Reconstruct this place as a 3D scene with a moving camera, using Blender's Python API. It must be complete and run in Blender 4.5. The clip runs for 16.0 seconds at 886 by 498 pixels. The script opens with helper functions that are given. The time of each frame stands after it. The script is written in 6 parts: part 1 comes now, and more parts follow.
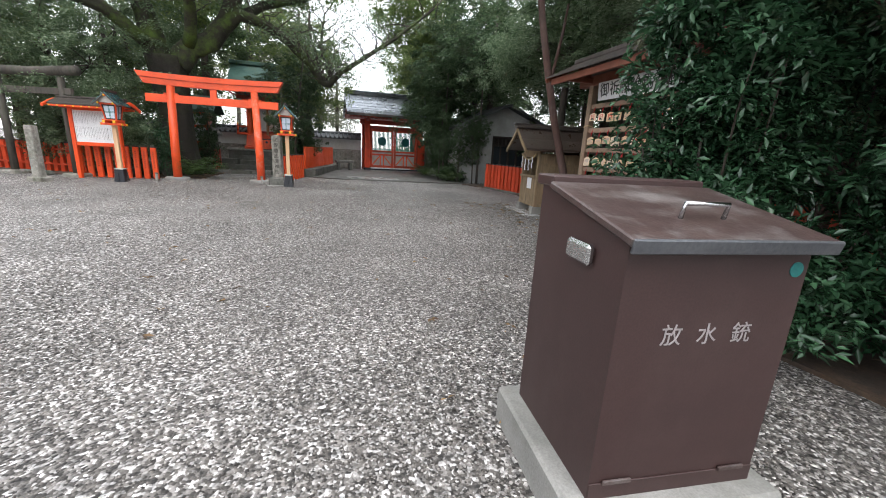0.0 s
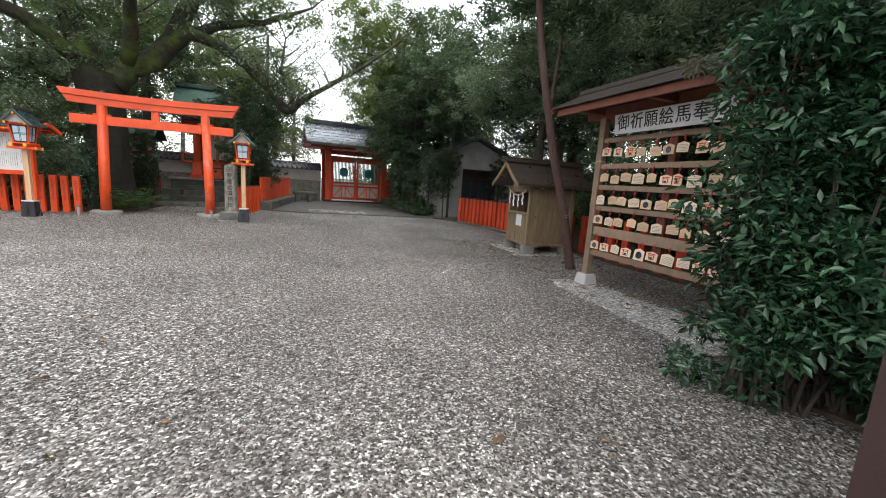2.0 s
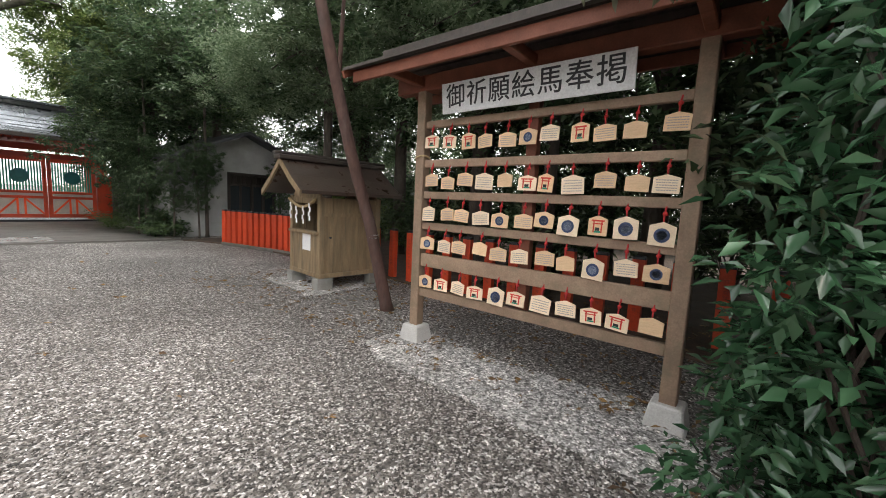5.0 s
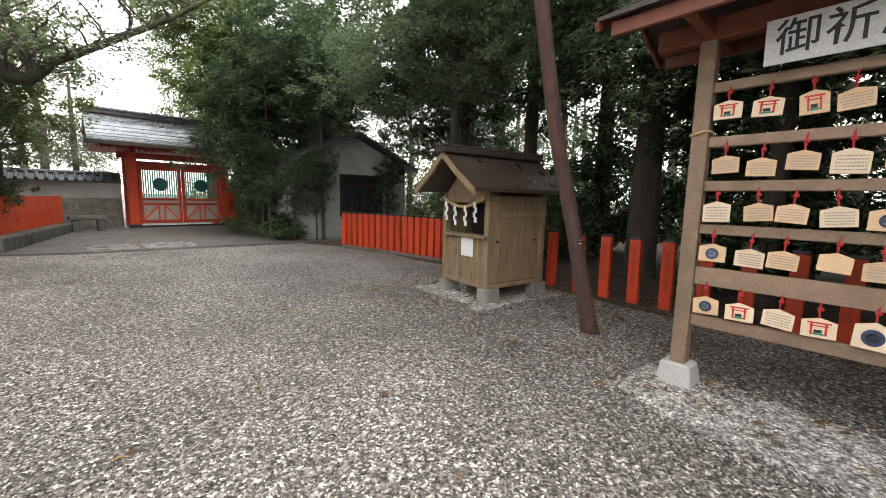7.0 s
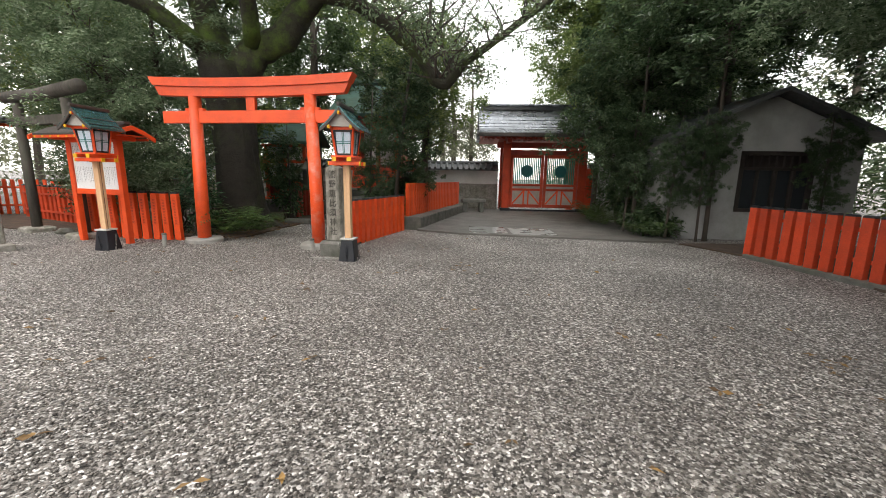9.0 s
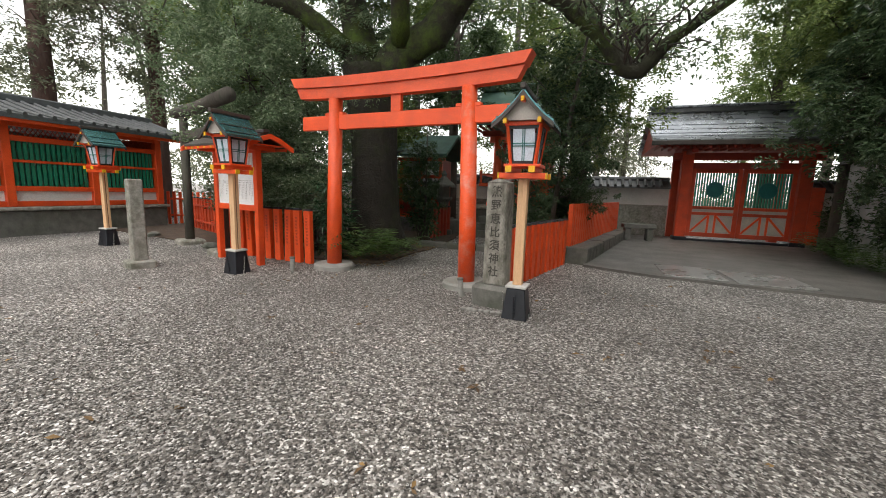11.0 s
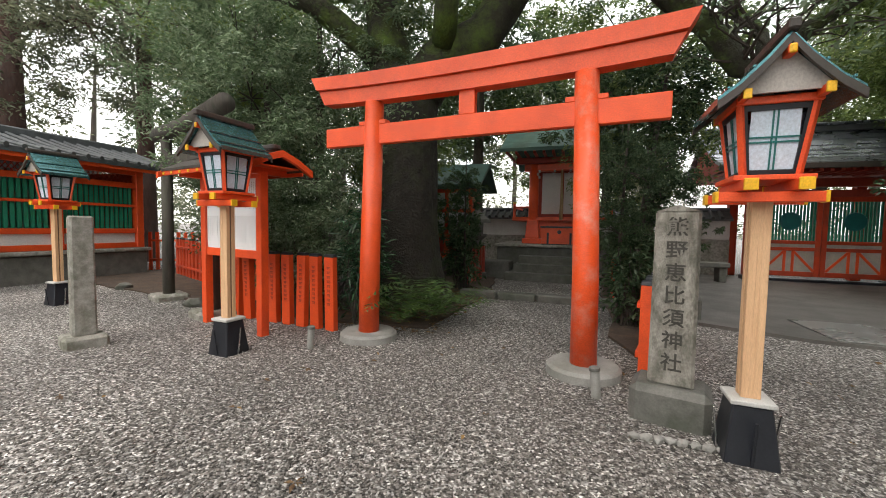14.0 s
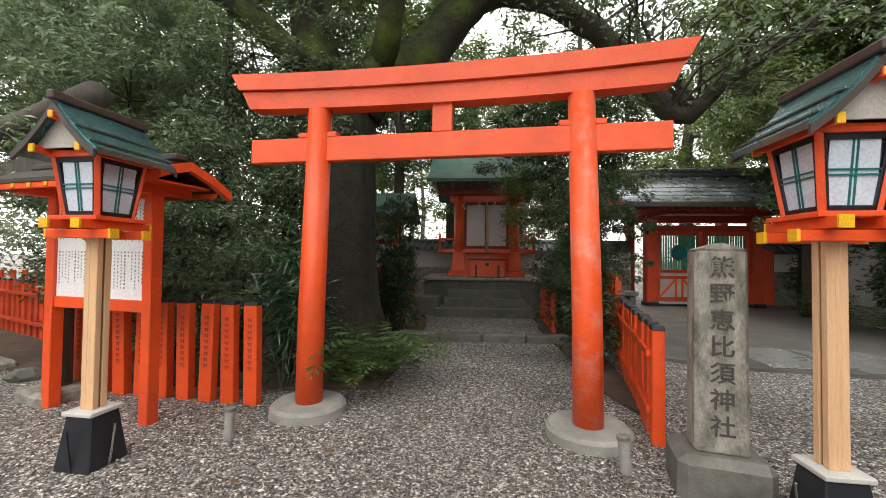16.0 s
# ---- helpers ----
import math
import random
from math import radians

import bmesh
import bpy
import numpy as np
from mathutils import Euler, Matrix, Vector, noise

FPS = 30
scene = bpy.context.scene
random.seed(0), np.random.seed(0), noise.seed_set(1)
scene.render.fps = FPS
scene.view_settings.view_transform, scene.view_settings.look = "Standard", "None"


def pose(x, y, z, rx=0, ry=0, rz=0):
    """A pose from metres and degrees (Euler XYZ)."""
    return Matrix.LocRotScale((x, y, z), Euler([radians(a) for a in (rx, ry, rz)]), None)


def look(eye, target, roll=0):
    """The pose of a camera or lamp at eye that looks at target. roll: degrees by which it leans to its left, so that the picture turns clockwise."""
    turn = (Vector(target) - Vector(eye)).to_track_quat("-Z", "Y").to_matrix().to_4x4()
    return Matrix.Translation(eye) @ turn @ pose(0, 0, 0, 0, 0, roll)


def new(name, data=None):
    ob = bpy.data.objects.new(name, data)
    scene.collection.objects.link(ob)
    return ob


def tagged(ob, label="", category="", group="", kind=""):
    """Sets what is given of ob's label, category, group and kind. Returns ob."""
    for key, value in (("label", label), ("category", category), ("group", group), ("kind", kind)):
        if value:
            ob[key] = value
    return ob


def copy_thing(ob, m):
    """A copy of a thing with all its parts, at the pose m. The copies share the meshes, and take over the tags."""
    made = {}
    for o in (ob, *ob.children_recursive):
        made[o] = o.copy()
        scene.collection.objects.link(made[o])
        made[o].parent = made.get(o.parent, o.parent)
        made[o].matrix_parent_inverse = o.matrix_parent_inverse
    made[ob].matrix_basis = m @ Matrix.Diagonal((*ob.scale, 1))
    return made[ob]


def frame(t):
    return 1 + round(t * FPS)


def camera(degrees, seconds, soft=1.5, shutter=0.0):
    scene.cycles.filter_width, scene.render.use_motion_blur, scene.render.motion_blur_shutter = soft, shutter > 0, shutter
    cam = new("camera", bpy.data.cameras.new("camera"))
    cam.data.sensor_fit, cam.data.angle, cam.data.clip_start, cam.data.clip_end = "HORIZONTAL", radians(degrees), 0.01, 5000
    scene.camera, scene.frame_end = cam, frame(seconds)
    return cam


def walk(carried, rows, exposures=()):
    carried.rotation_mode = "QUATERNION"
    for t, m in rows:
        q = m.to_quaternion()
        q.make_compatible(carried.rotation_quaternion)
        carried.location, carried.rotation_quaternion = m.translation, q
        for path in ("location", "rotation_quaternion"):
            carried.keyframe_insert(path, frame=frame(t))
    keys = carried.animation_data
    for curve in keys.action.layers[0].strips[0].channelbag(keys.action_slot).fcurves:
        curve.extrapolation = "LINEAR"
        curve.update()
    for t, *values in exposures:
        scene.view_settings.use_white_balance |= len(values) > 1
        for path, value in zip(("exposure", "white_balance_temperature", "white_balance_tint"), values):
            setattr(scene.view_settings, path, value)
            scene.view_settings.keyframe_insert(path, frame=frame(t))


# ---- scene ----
# ---- camera ----
FOV = 97.30


def eye(x, y, z, yaw, pitch, roll):
    """A camera pose from its place, heading (degrees left of +y), tilt and roll."""
    a, b = radians(yaw), radians(pitch)
    way = Vector((-math.sin(a) * math.cos(b), math.cos(a) * math.cos(b), math.sin(b)))
    return look((x, y, z), Vector((x, y, z)) + way, roll)


cam = camera(FOV, 16.0, soft=0.95)
walk(cam, [
    (0.0, eye(-0.554, -7.605, 1.429, -18.29, -14.10, 3.21)),
    (0.5, eye(-0.692, -7.279, 1.459, -16.47, -13.57, 3.42)),
    (1.0, eye(-0.804, -6.945, 1.460, -17.01, -13.06, 3.63)),
    (1.5, eye(-0.881, -6.645, 1.451, -19.69, -11.43, 3.83)),
    (2.0, eye(-0.858, -6.347, 1.454, -24.78, -9.32, 3.87)),
    (2.5, eye(-0.677, -6.062, 1.464, -32.93, -7.76, 3.55)),
    (3.0, eye(-0.360, -5.782, 1.474, -42.00, -6.30, 3.07)),
    (3.5, eye(-0.033, -5.472, 1.484, -48.78, -5.37, 2.75)),
    (4.0, eye(0.292, -5.097, 1.492, -53.06, -5.32, 2.72)),
    (4.5, eye(0.561, -4.685, 1.497, -54.89, -5.84, 2.81)),
    (5.0, eye(0.712, -4.264, 1.496, -54.30, -6.57, 2.83)),
    (5.5, eye(0.690, -3.861, 1.486, -51.32, -7.21, 2.61)),
    (6.0, eye(0.594, -3.441, 1.473, -48.66, -7.65, 2.28)),
    (6.5, eye(0.562, -2.948, 1.452, -46.34, -7.74, 1.52)),
    (7.0, eye(0.438, -2.452, 1.445, -44.13, -7.32, 1.19)),
    (7.5, eye(0.287, -1.902, 1.449, -36.83, -7.82, 1.24)),
    (8.0, eye(0.333, -1.330, 1.456, -25.11, -9.08, 1.43)),
    (8.5, eye(0.511, -0.868, 1.461, -9.43, -10.18, 1.20)),
    (9.0, eye(0.519, -0.281, 1.464, 2.61, -10.42, 1.05)),
    (9.5, eye(0.287, 0.327, 1.467, 10.77, -10.45, 1.36)),
    (10.0, eye(-0.058, 0.914, 1.472, 15.86, -10.05, 1.64)),
    (10.5, eye(-0.398, 1.429, 1.474, 18.78, -9.00, 1.78)),
    (11.0, eye(-0.768, 1.801, 1.461, 19.52, -8.42, 1.85)),
    (11.5, eye(-1.142, 2.082, 1.442, 19.09, -7.99, 1.86)),
    (12.0, eye(-1.489, 2.333, 1.425, 18.67, -7.31, 1.88)),
    (12.5, eye(-1.783, 2.605, 1.418, 19.27, -6.06, 1.93)),
    (13.0, eye(-2.044, 2.883, 1.417, 19.17, -5.23, 1.86)),
    (13.5, eye(-2.301, 3.159, 1.427, 19.29, -4.55, 1.41)),
    (14.0, eye(-2.506, 3.395, 1.446, 18.91, -3.21, 1.03)),
    (14.5, eye(-2.680, 3.614, 1.456, 17.17, -1.51, 0.72)),
    (15.0, eye(-2.913, 3.787, 1.467, 13.35, -0.01, 0.65)),
    (15.5, eye(-3.176, 3.934, 1.488, 8.06, 0.98, 0.76)),
    (16.0, eye(-3.408, 4.029, 1.515, 4.43, 1.40, 0.69)),
], exposures=[(0.0, 0.0, 5900, 9), (2.0, -0.12, 6000, 9), (3.0, -0.02, 6080, 9), (5.5, 0.3, 6320, 10), (7.5, 0.2, 6400, 10), (9.0, -0.04, 6400, 9), (12.5, -0.36, 6380, 8), (16.0, -0.05, 6450, 8)])

# ---- world and sun ----
world = bpy.data.worlds.new("overcast")
scene.world = world
world.use_nodes = True
wn, wl = world.node_tree.nodes, world.node_tree.links
sky = wn.new("ShaderNodeTexSky")
sky.sky_type, sky.sun_disc = "NISHITA", False
sky.sun_elevation, sky.sun_rotation = radians(58), radians(200)
sky.air_density, sky.dust_density = 1.0, 6.0
# a closed white cloud layer over the sky
wmix = wn.new("ShaderNodeMixRGB")
wmix.inputs[0].default_value = 0.75
wmix.inputs[2].default_value = (6.75, 6.5, 6.1, 1)
wl.new(sky.outputs[0], wmix.inputs[1])
wl.new(wmix.outputs[0], wn["Background"].inputs[0])
wn["Background"].inputs[1].default_value = 0.42
sun_data = bpy.data.lights.new("sun", "SUN")
sun_data.energy, sun_data.angle, sun_data.color = 2.1, radians(25), (1.0, 0.97, 0.93)
sun = new("sun", sun_data)
sun.matrix_world = look((0, 0, 30), (-4.5, 12.0, 0))


# ---- materials ----
def mat(name, c1, c2, scale=6.0, rough=0.7, bump=0.1, fine=60.0, metal=0.0, dirt=None, dirt_scale=1.3,
        dirt_amount=0.5, stretch=(1, 1, 1), island=0.0, spec=0.5, coat=0.0, per_object=0.0, depth=0.01):
    """A surface of two colours in noise at two scales, with stains, relief and uneven gloss."""
    m = bpy.data.materials.new(name)
    m.use_nodes = True
    n, l = m.node_tree.nodes, m.node_tree.links
    b = n["Principled BSDF"]
    co = n.new("ShaderNodeTexCoord")
    mp = n.new("ShaderNodeMapping")
    mp.inputs["Scale"].default_value = stretch
    l.new(co.outputs["Object"], mp.inputs["Vector"])

    def nz(sc, detail, rough_):
        t = n.new("ShaderNodeTexNoise")
        t.inputs["Scale"].default_value = sc
        t.inputs["Detail"].default_value = detail
        t.inputs["Roughness"].default_value = rough_
        l.new(mp.outputs[0], t.inputs["Vector"])
        return t

    def ramp(src, lo, hi):
        r = n.new("ShaderNodeMapRange")
        r.inputs["From Min"].default_value, r.inputs["From Max"].default_value = lo, hi
        l.new(src, r.inputs["Value"])
        return r.outputs[0]

    def mix(f, a, c, kind="MIX"):
        x = n.new("ShaderNodeMixRGB")
        x.blend_type = kind
        for k, s in ((0, f), (1, a), (2, c)):
            if isinstance(s, (tuple, list)):
                x.inputs[k].default_value = (*s[:3], 1)
            elif isinstance(s, (int, float)):
                x.inputs[k].default_value = s
            else:
                l.new(s, x.inputs[k])
        return x.outputs[0]

    big, small = nz(scale, 4, 0.6), nz(fine, 3, 0.6)
    col = mix(ramp(big.outputs[0], 0.32, 0.68), c1, c2)
    col = mix(0.35, col, mix(ramp(small.outputs[0], 0.3, 0.7), (0.55, 0.55, 0.55), (1.35, 1.35, 1.35)), "MULTIPLY")
    if dirt:
        stain = nz(dirt_scale, 6, 0.7)
        f = n.new("ShaderNodeMath")
        f.operation = "MULTIPLY"
        f.inputs[1].default_value = dirt_amount
        l.new(ramp(stain.outputs[0], 0.48, 0.7), f.inputs[0])
        col = mix(f.outputs[0], col, dirt)
    if island:
        g = n.new("ShaderNodeNewGeometry")
        col = mix(1.0, col, mix(g.outputs["Random Per Island"], (1 - island,) * 3, (1 + island,) * 3), "MULTIPLY")
    if per_object:
        g = n.new("ShaderNodeObjectInfo")
        col = mix(1.0, col, mix(g.outputs["Random"], (1 - per_object,) * 3, (1 + per_object,) * 3), "MULTIPLY")
    l.new(col, b.inputs["Base Color"])
    r = n.new("ShaderNodeMapRange")
    r.inputs["To Min"].default_value, r.inputs["To Max"].default_value = max(rough - 0.12, 0.03), min(rough + 0.12, 1)
    l.new(big.outputs[0], r.inputs["Value"])
    l.new(r.outputs[0], b.inputs["Roughness"])
    b.inputs["Metallic"].default_value = metal
    b.inputs["Specular IOR Level"].default_value = spec
    b.inputs["Coat Weight"].default_value = coat
    if bump:
        bp = n.new("ShaderNodeBump")
        bp.inputs["Strength"].default_value = bump
        bp.inputs["Distance"].default_value = depth
        l.new(small.outputs[0], bp.inputs["Height"])
        l.new(bp.outputs[0], b.inputs["Normal"])
    return m


def leaf_mat(name, dark, light, rough=0.4, translucent=0.35, spec=0.5):
    """Leaves: each one of its own shade, glossy above, letting some light through."""
    m = bpy.data.materials.new(name)
    m.use_nodes = True
    n, l = m.node_tree.nodes, m.node_tree.links
    b, out = n["Principled BSDF"], n["Material Output"]
    g = n.new("ShaderNodeNewGeometry")
    r = n.new("ShaderNodeValToRGB")
    r.color_ramp.elements[0].color = (*dark, 1)
    r.color_ramp.elements[1].color = (*light, 1)
    e = r.color_ramp.elements.new(0.65)
    e.color = (*[0.55 * a + 0.45 * c for a, c in zip(dark, light)], 1)
    l.new(g.outputs["Random Per Island"], r.inputs[0])
    l.new(r.outputs[0], b.inputs["Base Color"])
    b.inputs["Roughness"].default_value = rough
    b.inputs["Specular IOR Level"].default_value = spec
    t = n.new("ShaderNodeBsdfTranslucent")
    l.new(r.outputs[0], t.inputs[0])
    x = n.new("ShaderNodeMixShader")
    x.inputs[0].default_value = translucent
    l.new(b.outputs[0], x.inputs[1])
    l.new(t.outputs[0], x.inputs[2])
    l.new(x.outputs[0], out.inputs[0])
    return m


def gravel_mat(name, tones, size, rough=0.75, bump=0.9):
    """Loose stones: one shade a cell, with gaps between them and larger damp and dusty patches."""
    m = bpy.data.materials.new(name)
    m.use_nodes = True
    n, l = m.node_tree.nodes, m.node_tree.links
    b = n["Principled BSDF"]
    co = n.new("ShaderNodeTexCoord")
    v = n.new("ShaderNodeTexVoronoi")
    v.inputs["Scale"].default_value = 1 / size
    l.new(co.outputs["Object"], v.inputs["Vector"])
    r = n.new("ShaderNodeValToRGB")
    el = r.color_ramp.elements
    el[0].color, el[1].color = (*tones[0], 1), (*tones[-1], 1)
    for i, t in enumerate(tones[1:-1]):
        el.new((i + 1) / (len(tones) - 1)).color = (*t, 1)
    s = n.new("ShaderNodeSeparateColor")
    l.new(v.outputs["Color"], s.inputs[0])
    l.new(s.outputs[0], r.inputs[0])
    big = n.new("ShaderNodeTexNoise")
    big.inputs["Scale"].default_value, big.inputs["Detail"].default_value = 0.7, 7
    l.new(co.outputs["Object"], big.inputs["Vector"])
    br = n.new("ShaderNodeMapRange")
    br.inputs["From Min"].default_value, br.inputs["From Max"].default_value = 0.35, 0.65
    br.inputs["To Min"].default_value, br.inputs["To Max"].default_value = 0.72, 1.15
    l.new(big.outputs[0], br.inputs["Value"])
    x = n.new("ShaderNodeMixRGB")
    x.blend_type, x.inputs[0].default_value = "MULTIPLY", 1
    l.new(r.outputs[0], x.inputs[1])
    l.new(br.outputs[0], x.inputs[2])
    mid = n.new("ShaderNodeTexNoise")
    mid.inputs["Scale"].default_value, mid.inputs["Detail"].default_value = 0.33 / size, 2
    l.new(co.outputs["Object"], mid.inputs["Vector"])
    mr = n.new("ShaderNodeMapRange")
    mr.inputs["From Min"].default_value, mr.inputs["From Max"].default_value = 0.3, 0.7
    mr.inputs["To Min"].default_value, mr.inputs["To Max"].default_value = 0.35, 1.7
    l.new(mid.outputs[0], mr.inputs["Value"])
    x2 = n.new("ShaderNodeMixRGB")
    x2.blend_type, x2.inputs[0].default_value = "MULTIPLY", 1
    l.new(x.outputs[0], x2.inputs[1])
    l.new(mr.outputs[0], x2.inputs[2])
    l.new(x2.outputs[0], b.inputs["Base Color"])
    b.inputs["Roughness"].default_value = rough
    bp = n.new("ShaderNodeBump")
    bp.invert = True
    bp.inputs["Strength"].default_value, bp.inputs["Distance"].default_value = bump, size * 0.6
    l.new(v.outputs["Distance"], bp.inputs["Height"])
    l.new(bp.outputs[0], b.inputs["Normal"])
    return m


VERMILION = mat("vermilion_paint", (0.86, 0.10, 0.018), (0.72, 0.075, 0.014), 2.5, 0.42, 0.05, 90, dirt=(0.42, 0.07, 0.03), dirt_amount=0.35, per_object=0.06)
VERM_OLD = mat("weathered_vermilion", (0.60, 0.062, 0.014), (0.46, 0.045, 0.012), 3, 0.62, 0.12, 70, dirt=(0.22, 0.06, 0.035), dirt_scale=2.5, dirt_amount=0.55, per_object=0.14)
# darker red: some posts' own tone, and shade painted under roofs
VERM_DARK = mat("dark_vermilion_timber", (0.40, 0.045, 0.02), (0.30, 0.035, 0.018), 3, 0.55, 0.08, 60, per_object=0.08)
BLACK = mat("black_lacquer", (0.010, 0.012, 0.017), (0.018, 0.020, 0.026), 5, 0.4, 0.06, 60)
YELLOW = mat("yellow_end_paint", (0.85, 0.48, 0.015), (0.78, 0.42, 0.015), 6, 0.4, 0.04, 80)
COPPER = mat("green_copper_sheet", (0.13, 0.30, 0.32), (0.08, 0.20, 0.215), 4, 0.24, 0.06, 50, metal=0.75, dirt=(0.03, 0.07, 0.07), dirt_amount=0.55)
NEWWOOD = mat("pale_new_timber", (0.72, 0.46, 0.26), (0.62, 0.38, 0.21), 3, 0.6, 0.08, 50, stretch=(8, 8, 0.6))
NEWWOOD_D = mat("brown_timber_groove", (0.22, 0.11, 0.06), (0.16, 0.08, 0.045), 3, 0.6, 0.08, 50, stretch=(8, 8, 0.6))
OLDWOOD = mat("weathered_yellow_timber", (0.27, 0.195, 0.11), (0.185, 0.13, 0.075), 2.5, 0.72, 0.25, 40, stretch=(7, 7, 0.8), dirt=(0.11, 0.10, 0.065), dirt_scale=2.6, dirt_amount=0.7, per_object=0.1)
ROOFWET = mat("wet_bark_roof", (0.075, 0.052, 0.04), (0.04, 0.03, 0.025), 5, 0.3, 0.25, 60, dirt=(0.10, 0.085, 0.07), dirt_scale=2.5, dirt_amount=0.6)
RACKWOOD = mat("rack_timber", (0.31, 0.215, 0.145), (0.23, 0.155, 0.105), 3, 0.7, 0.2, 40, stretch=(6, 2, 2), dirt=(0.16, 0.135, 0.085), dirt_scale=2.2, dirt_amount=0.7, per_object=0.1)
RACKRED = mat("red_brown_timber", (0.20, 0.065, 0.035), (0.15, 0.05, 0.028), 3, 0.6, 0.12, 40, stretch=(6, 2, 2))
GREYWOOD = mat("bare_grey_timber", (0.10, 0.085, 0.07), (0.06, 0.053, 0.047), 3, 0.85, 0.4, 30, stretch=(5, 5, 0.7), dirt=(0.06, 0.075, 0.045), dirt_amount=0.6)
ROOFDARK = mat("dark_board_roof", (0.065, 0.050, 0.042), (0.04, 0.032, 0.028), 4, 0.5, 0.2, 50, stretch=(1, 6, 1), dirt=(0.05, 0.055, 0.04), dirt_amount=0.5)
CONCRETE = mat("weathered_concrete", (0.31, 0.30, 0.28), (0.22, 0.215, 0.2), 4, 0.85, 0.25, 90, dirt=(0.13, 0.135, 0.11), dirt_amount=0.6)
NEWCONC = mat("light_concrete", (0.52, 0.51, 0.49), (0.44, 0.43, 0.41), 5, 0.85, 0.2, 90, dirt=(0.3, 0.29, 0.26), dirt_amount=0.4)
STONE = mat("mossy_granite", (0.36, 0.345, 0.31), (0.19, 0.18, 0.155), 14, 0.85, 0.6, 120, dirt=(0.085, 0.095, 0.055), dirt_scale=3.0, dirt_amount=0.8)
CARVED = mat("dark_carved_groove", (0.075, 0.07, 0.06), (0.045, 0.042, 0.036), 20, 0.9, 0.2)
VERM_WORN = mat("scratched_vermilion_paint", (0.86, 0.10, 0.018), (0.72, 0.075, 0.014), 2.5, 0.42, 0.06, 90, dirt=(0.72, 0.42, 0.33), dirt_scale=5.0, dirt_amount=0.42)
STELE = mat("lichened_dark_granite", (0.36, 0.34, 0.30), (0.17, 0.16, 0.135), 9, 0.9, 0.9, 70, dirt=(0.045, 0.05, 0.032), dirt_scale=4.5, dirt_amount=0.75, stretch=(1, 1, 0.45), depth=0.015)
STONE_D = mat("dark_damp_stone", (0.15, 0.145, 0.13), (0.09, 0.09, 0.08), 5, 0.7, 0.4, 70, dirt=(0.05, 0.065, 0.035), dirt_amount=0.7)
PLASTER = mat("white_plaster", (0.74, 0.74, 0.72), (0.66, 0.66, 0.645), 1.5, 0.85, 0.06, 60, dirt=(0.42, 0.42, 0.38), dirt_scale=0.9, dirt_amount=0.45)
HOUSEWALL = mat("stained_house_plaster", (0.42, 0.42, 0.41), (0.31, 0.31, 0.30), 1.5, 0.85, 0.1, 60, dirt=(0.24, 0.25, 0.21), dirt_scale=1.1, dirt_amount=0.7)
WALLSTONE = mat("mossy_granite", (0.36, 0.345, 0.31), (0.19, 0.18, 0.155), 14, 0.85, 0.6, 120, dirt=(0.085, 0.095, 0.055), dirt_scale=3.0, dirt_amount=0.8)
TILE = mat("grey_roof_tile", (0.10, 0.105, 0.11), (0.06, 0.065, 0.07), 5, 0.45, 0.2, 50, dirt=(0.05, 0.06, 0.045), dirt_amount=0.5, per_object=0.15)
SHEET = mat("grey_metal_roof", (0.42, 0.45, 0.48), (0.28, 0.30, 0.33), 2.5, 0.28, 0.05, 40, metal=0.7, dirt=(0.12, 0.13, 0.14), dirt_scale=1.2, dirt_amount=0.7)
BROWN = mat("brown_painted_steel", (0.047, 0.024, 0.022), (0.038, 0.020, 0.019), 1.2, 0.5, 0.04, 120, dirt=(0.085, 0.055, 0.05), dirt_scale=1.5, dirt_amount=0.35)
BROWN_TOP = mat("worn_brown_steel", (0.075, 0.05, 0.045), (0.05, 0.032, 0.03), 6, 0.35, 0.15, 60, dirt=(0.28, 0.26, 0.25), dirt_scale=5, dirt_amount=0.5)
STEEL = mat("stainless_steel", (0.6, 0.6, 0.6), (0.5, 0.5, 0.5), 8, 0.25, 0.03, 80, metal=1.0)
PAPER = mat("white_paper", (0.80, 0.80, 0.80), (0.74, 0.74, 0.75), 4, 0.8, 0.02, 80)
SIGNWHITE = mat("white_sign_board", (0.66, 0.66, 0.66), (0.58, 0.58, 0.57), 3, 0.6, 0.03, 80, dirt=(0.4, 0.39, 0.36), dirt_amount=0.3)
INK = mat("black_ink", (0.015, 0.015, 0.017), (0.022, 0.022, 0.024), 30, 0.6, 0.0)
GREYINK = mat("grey_lettering", (0.34, 0.31, 0.31), (0.28, 0.26, 0.26), 30, 0.6, 0.0)
# blue tint and brightness stand in for the sky's reflection in the paper
SCREEN = mat("lantern_paper", (0.66, 0.74, 0.84), (0.58, 0.66, 0.76), 3, 0.25, 0.02, 60)
TEAL = mat("teal_lattice_paint", (0.02, 0.17, 0.16), (0.016, 0.13, 0.125), 6, 0.4, 0.03)
GREEN = mat("green_lattice_paint", (0.02, 0.26, 0.15), (0.016, 0.20, 0.115), 6, 0.5, 0.03)
# dark window timber; also near-black colour standing in for unlit interiors
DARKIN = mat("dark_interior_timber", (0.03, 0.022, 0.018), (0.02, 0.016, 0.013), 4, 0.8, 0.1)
ROPE = mat("straw_rope", (0.50, 0.38, 0.20), (0.38, 0.28, 0.14), 40, 0.85, 0.4, 120)
REDCORD = mat("red_cord", (0.45, 0.02, 0.02), (0.32, 0.015, 0.015), 40, 0.7, 0.1)
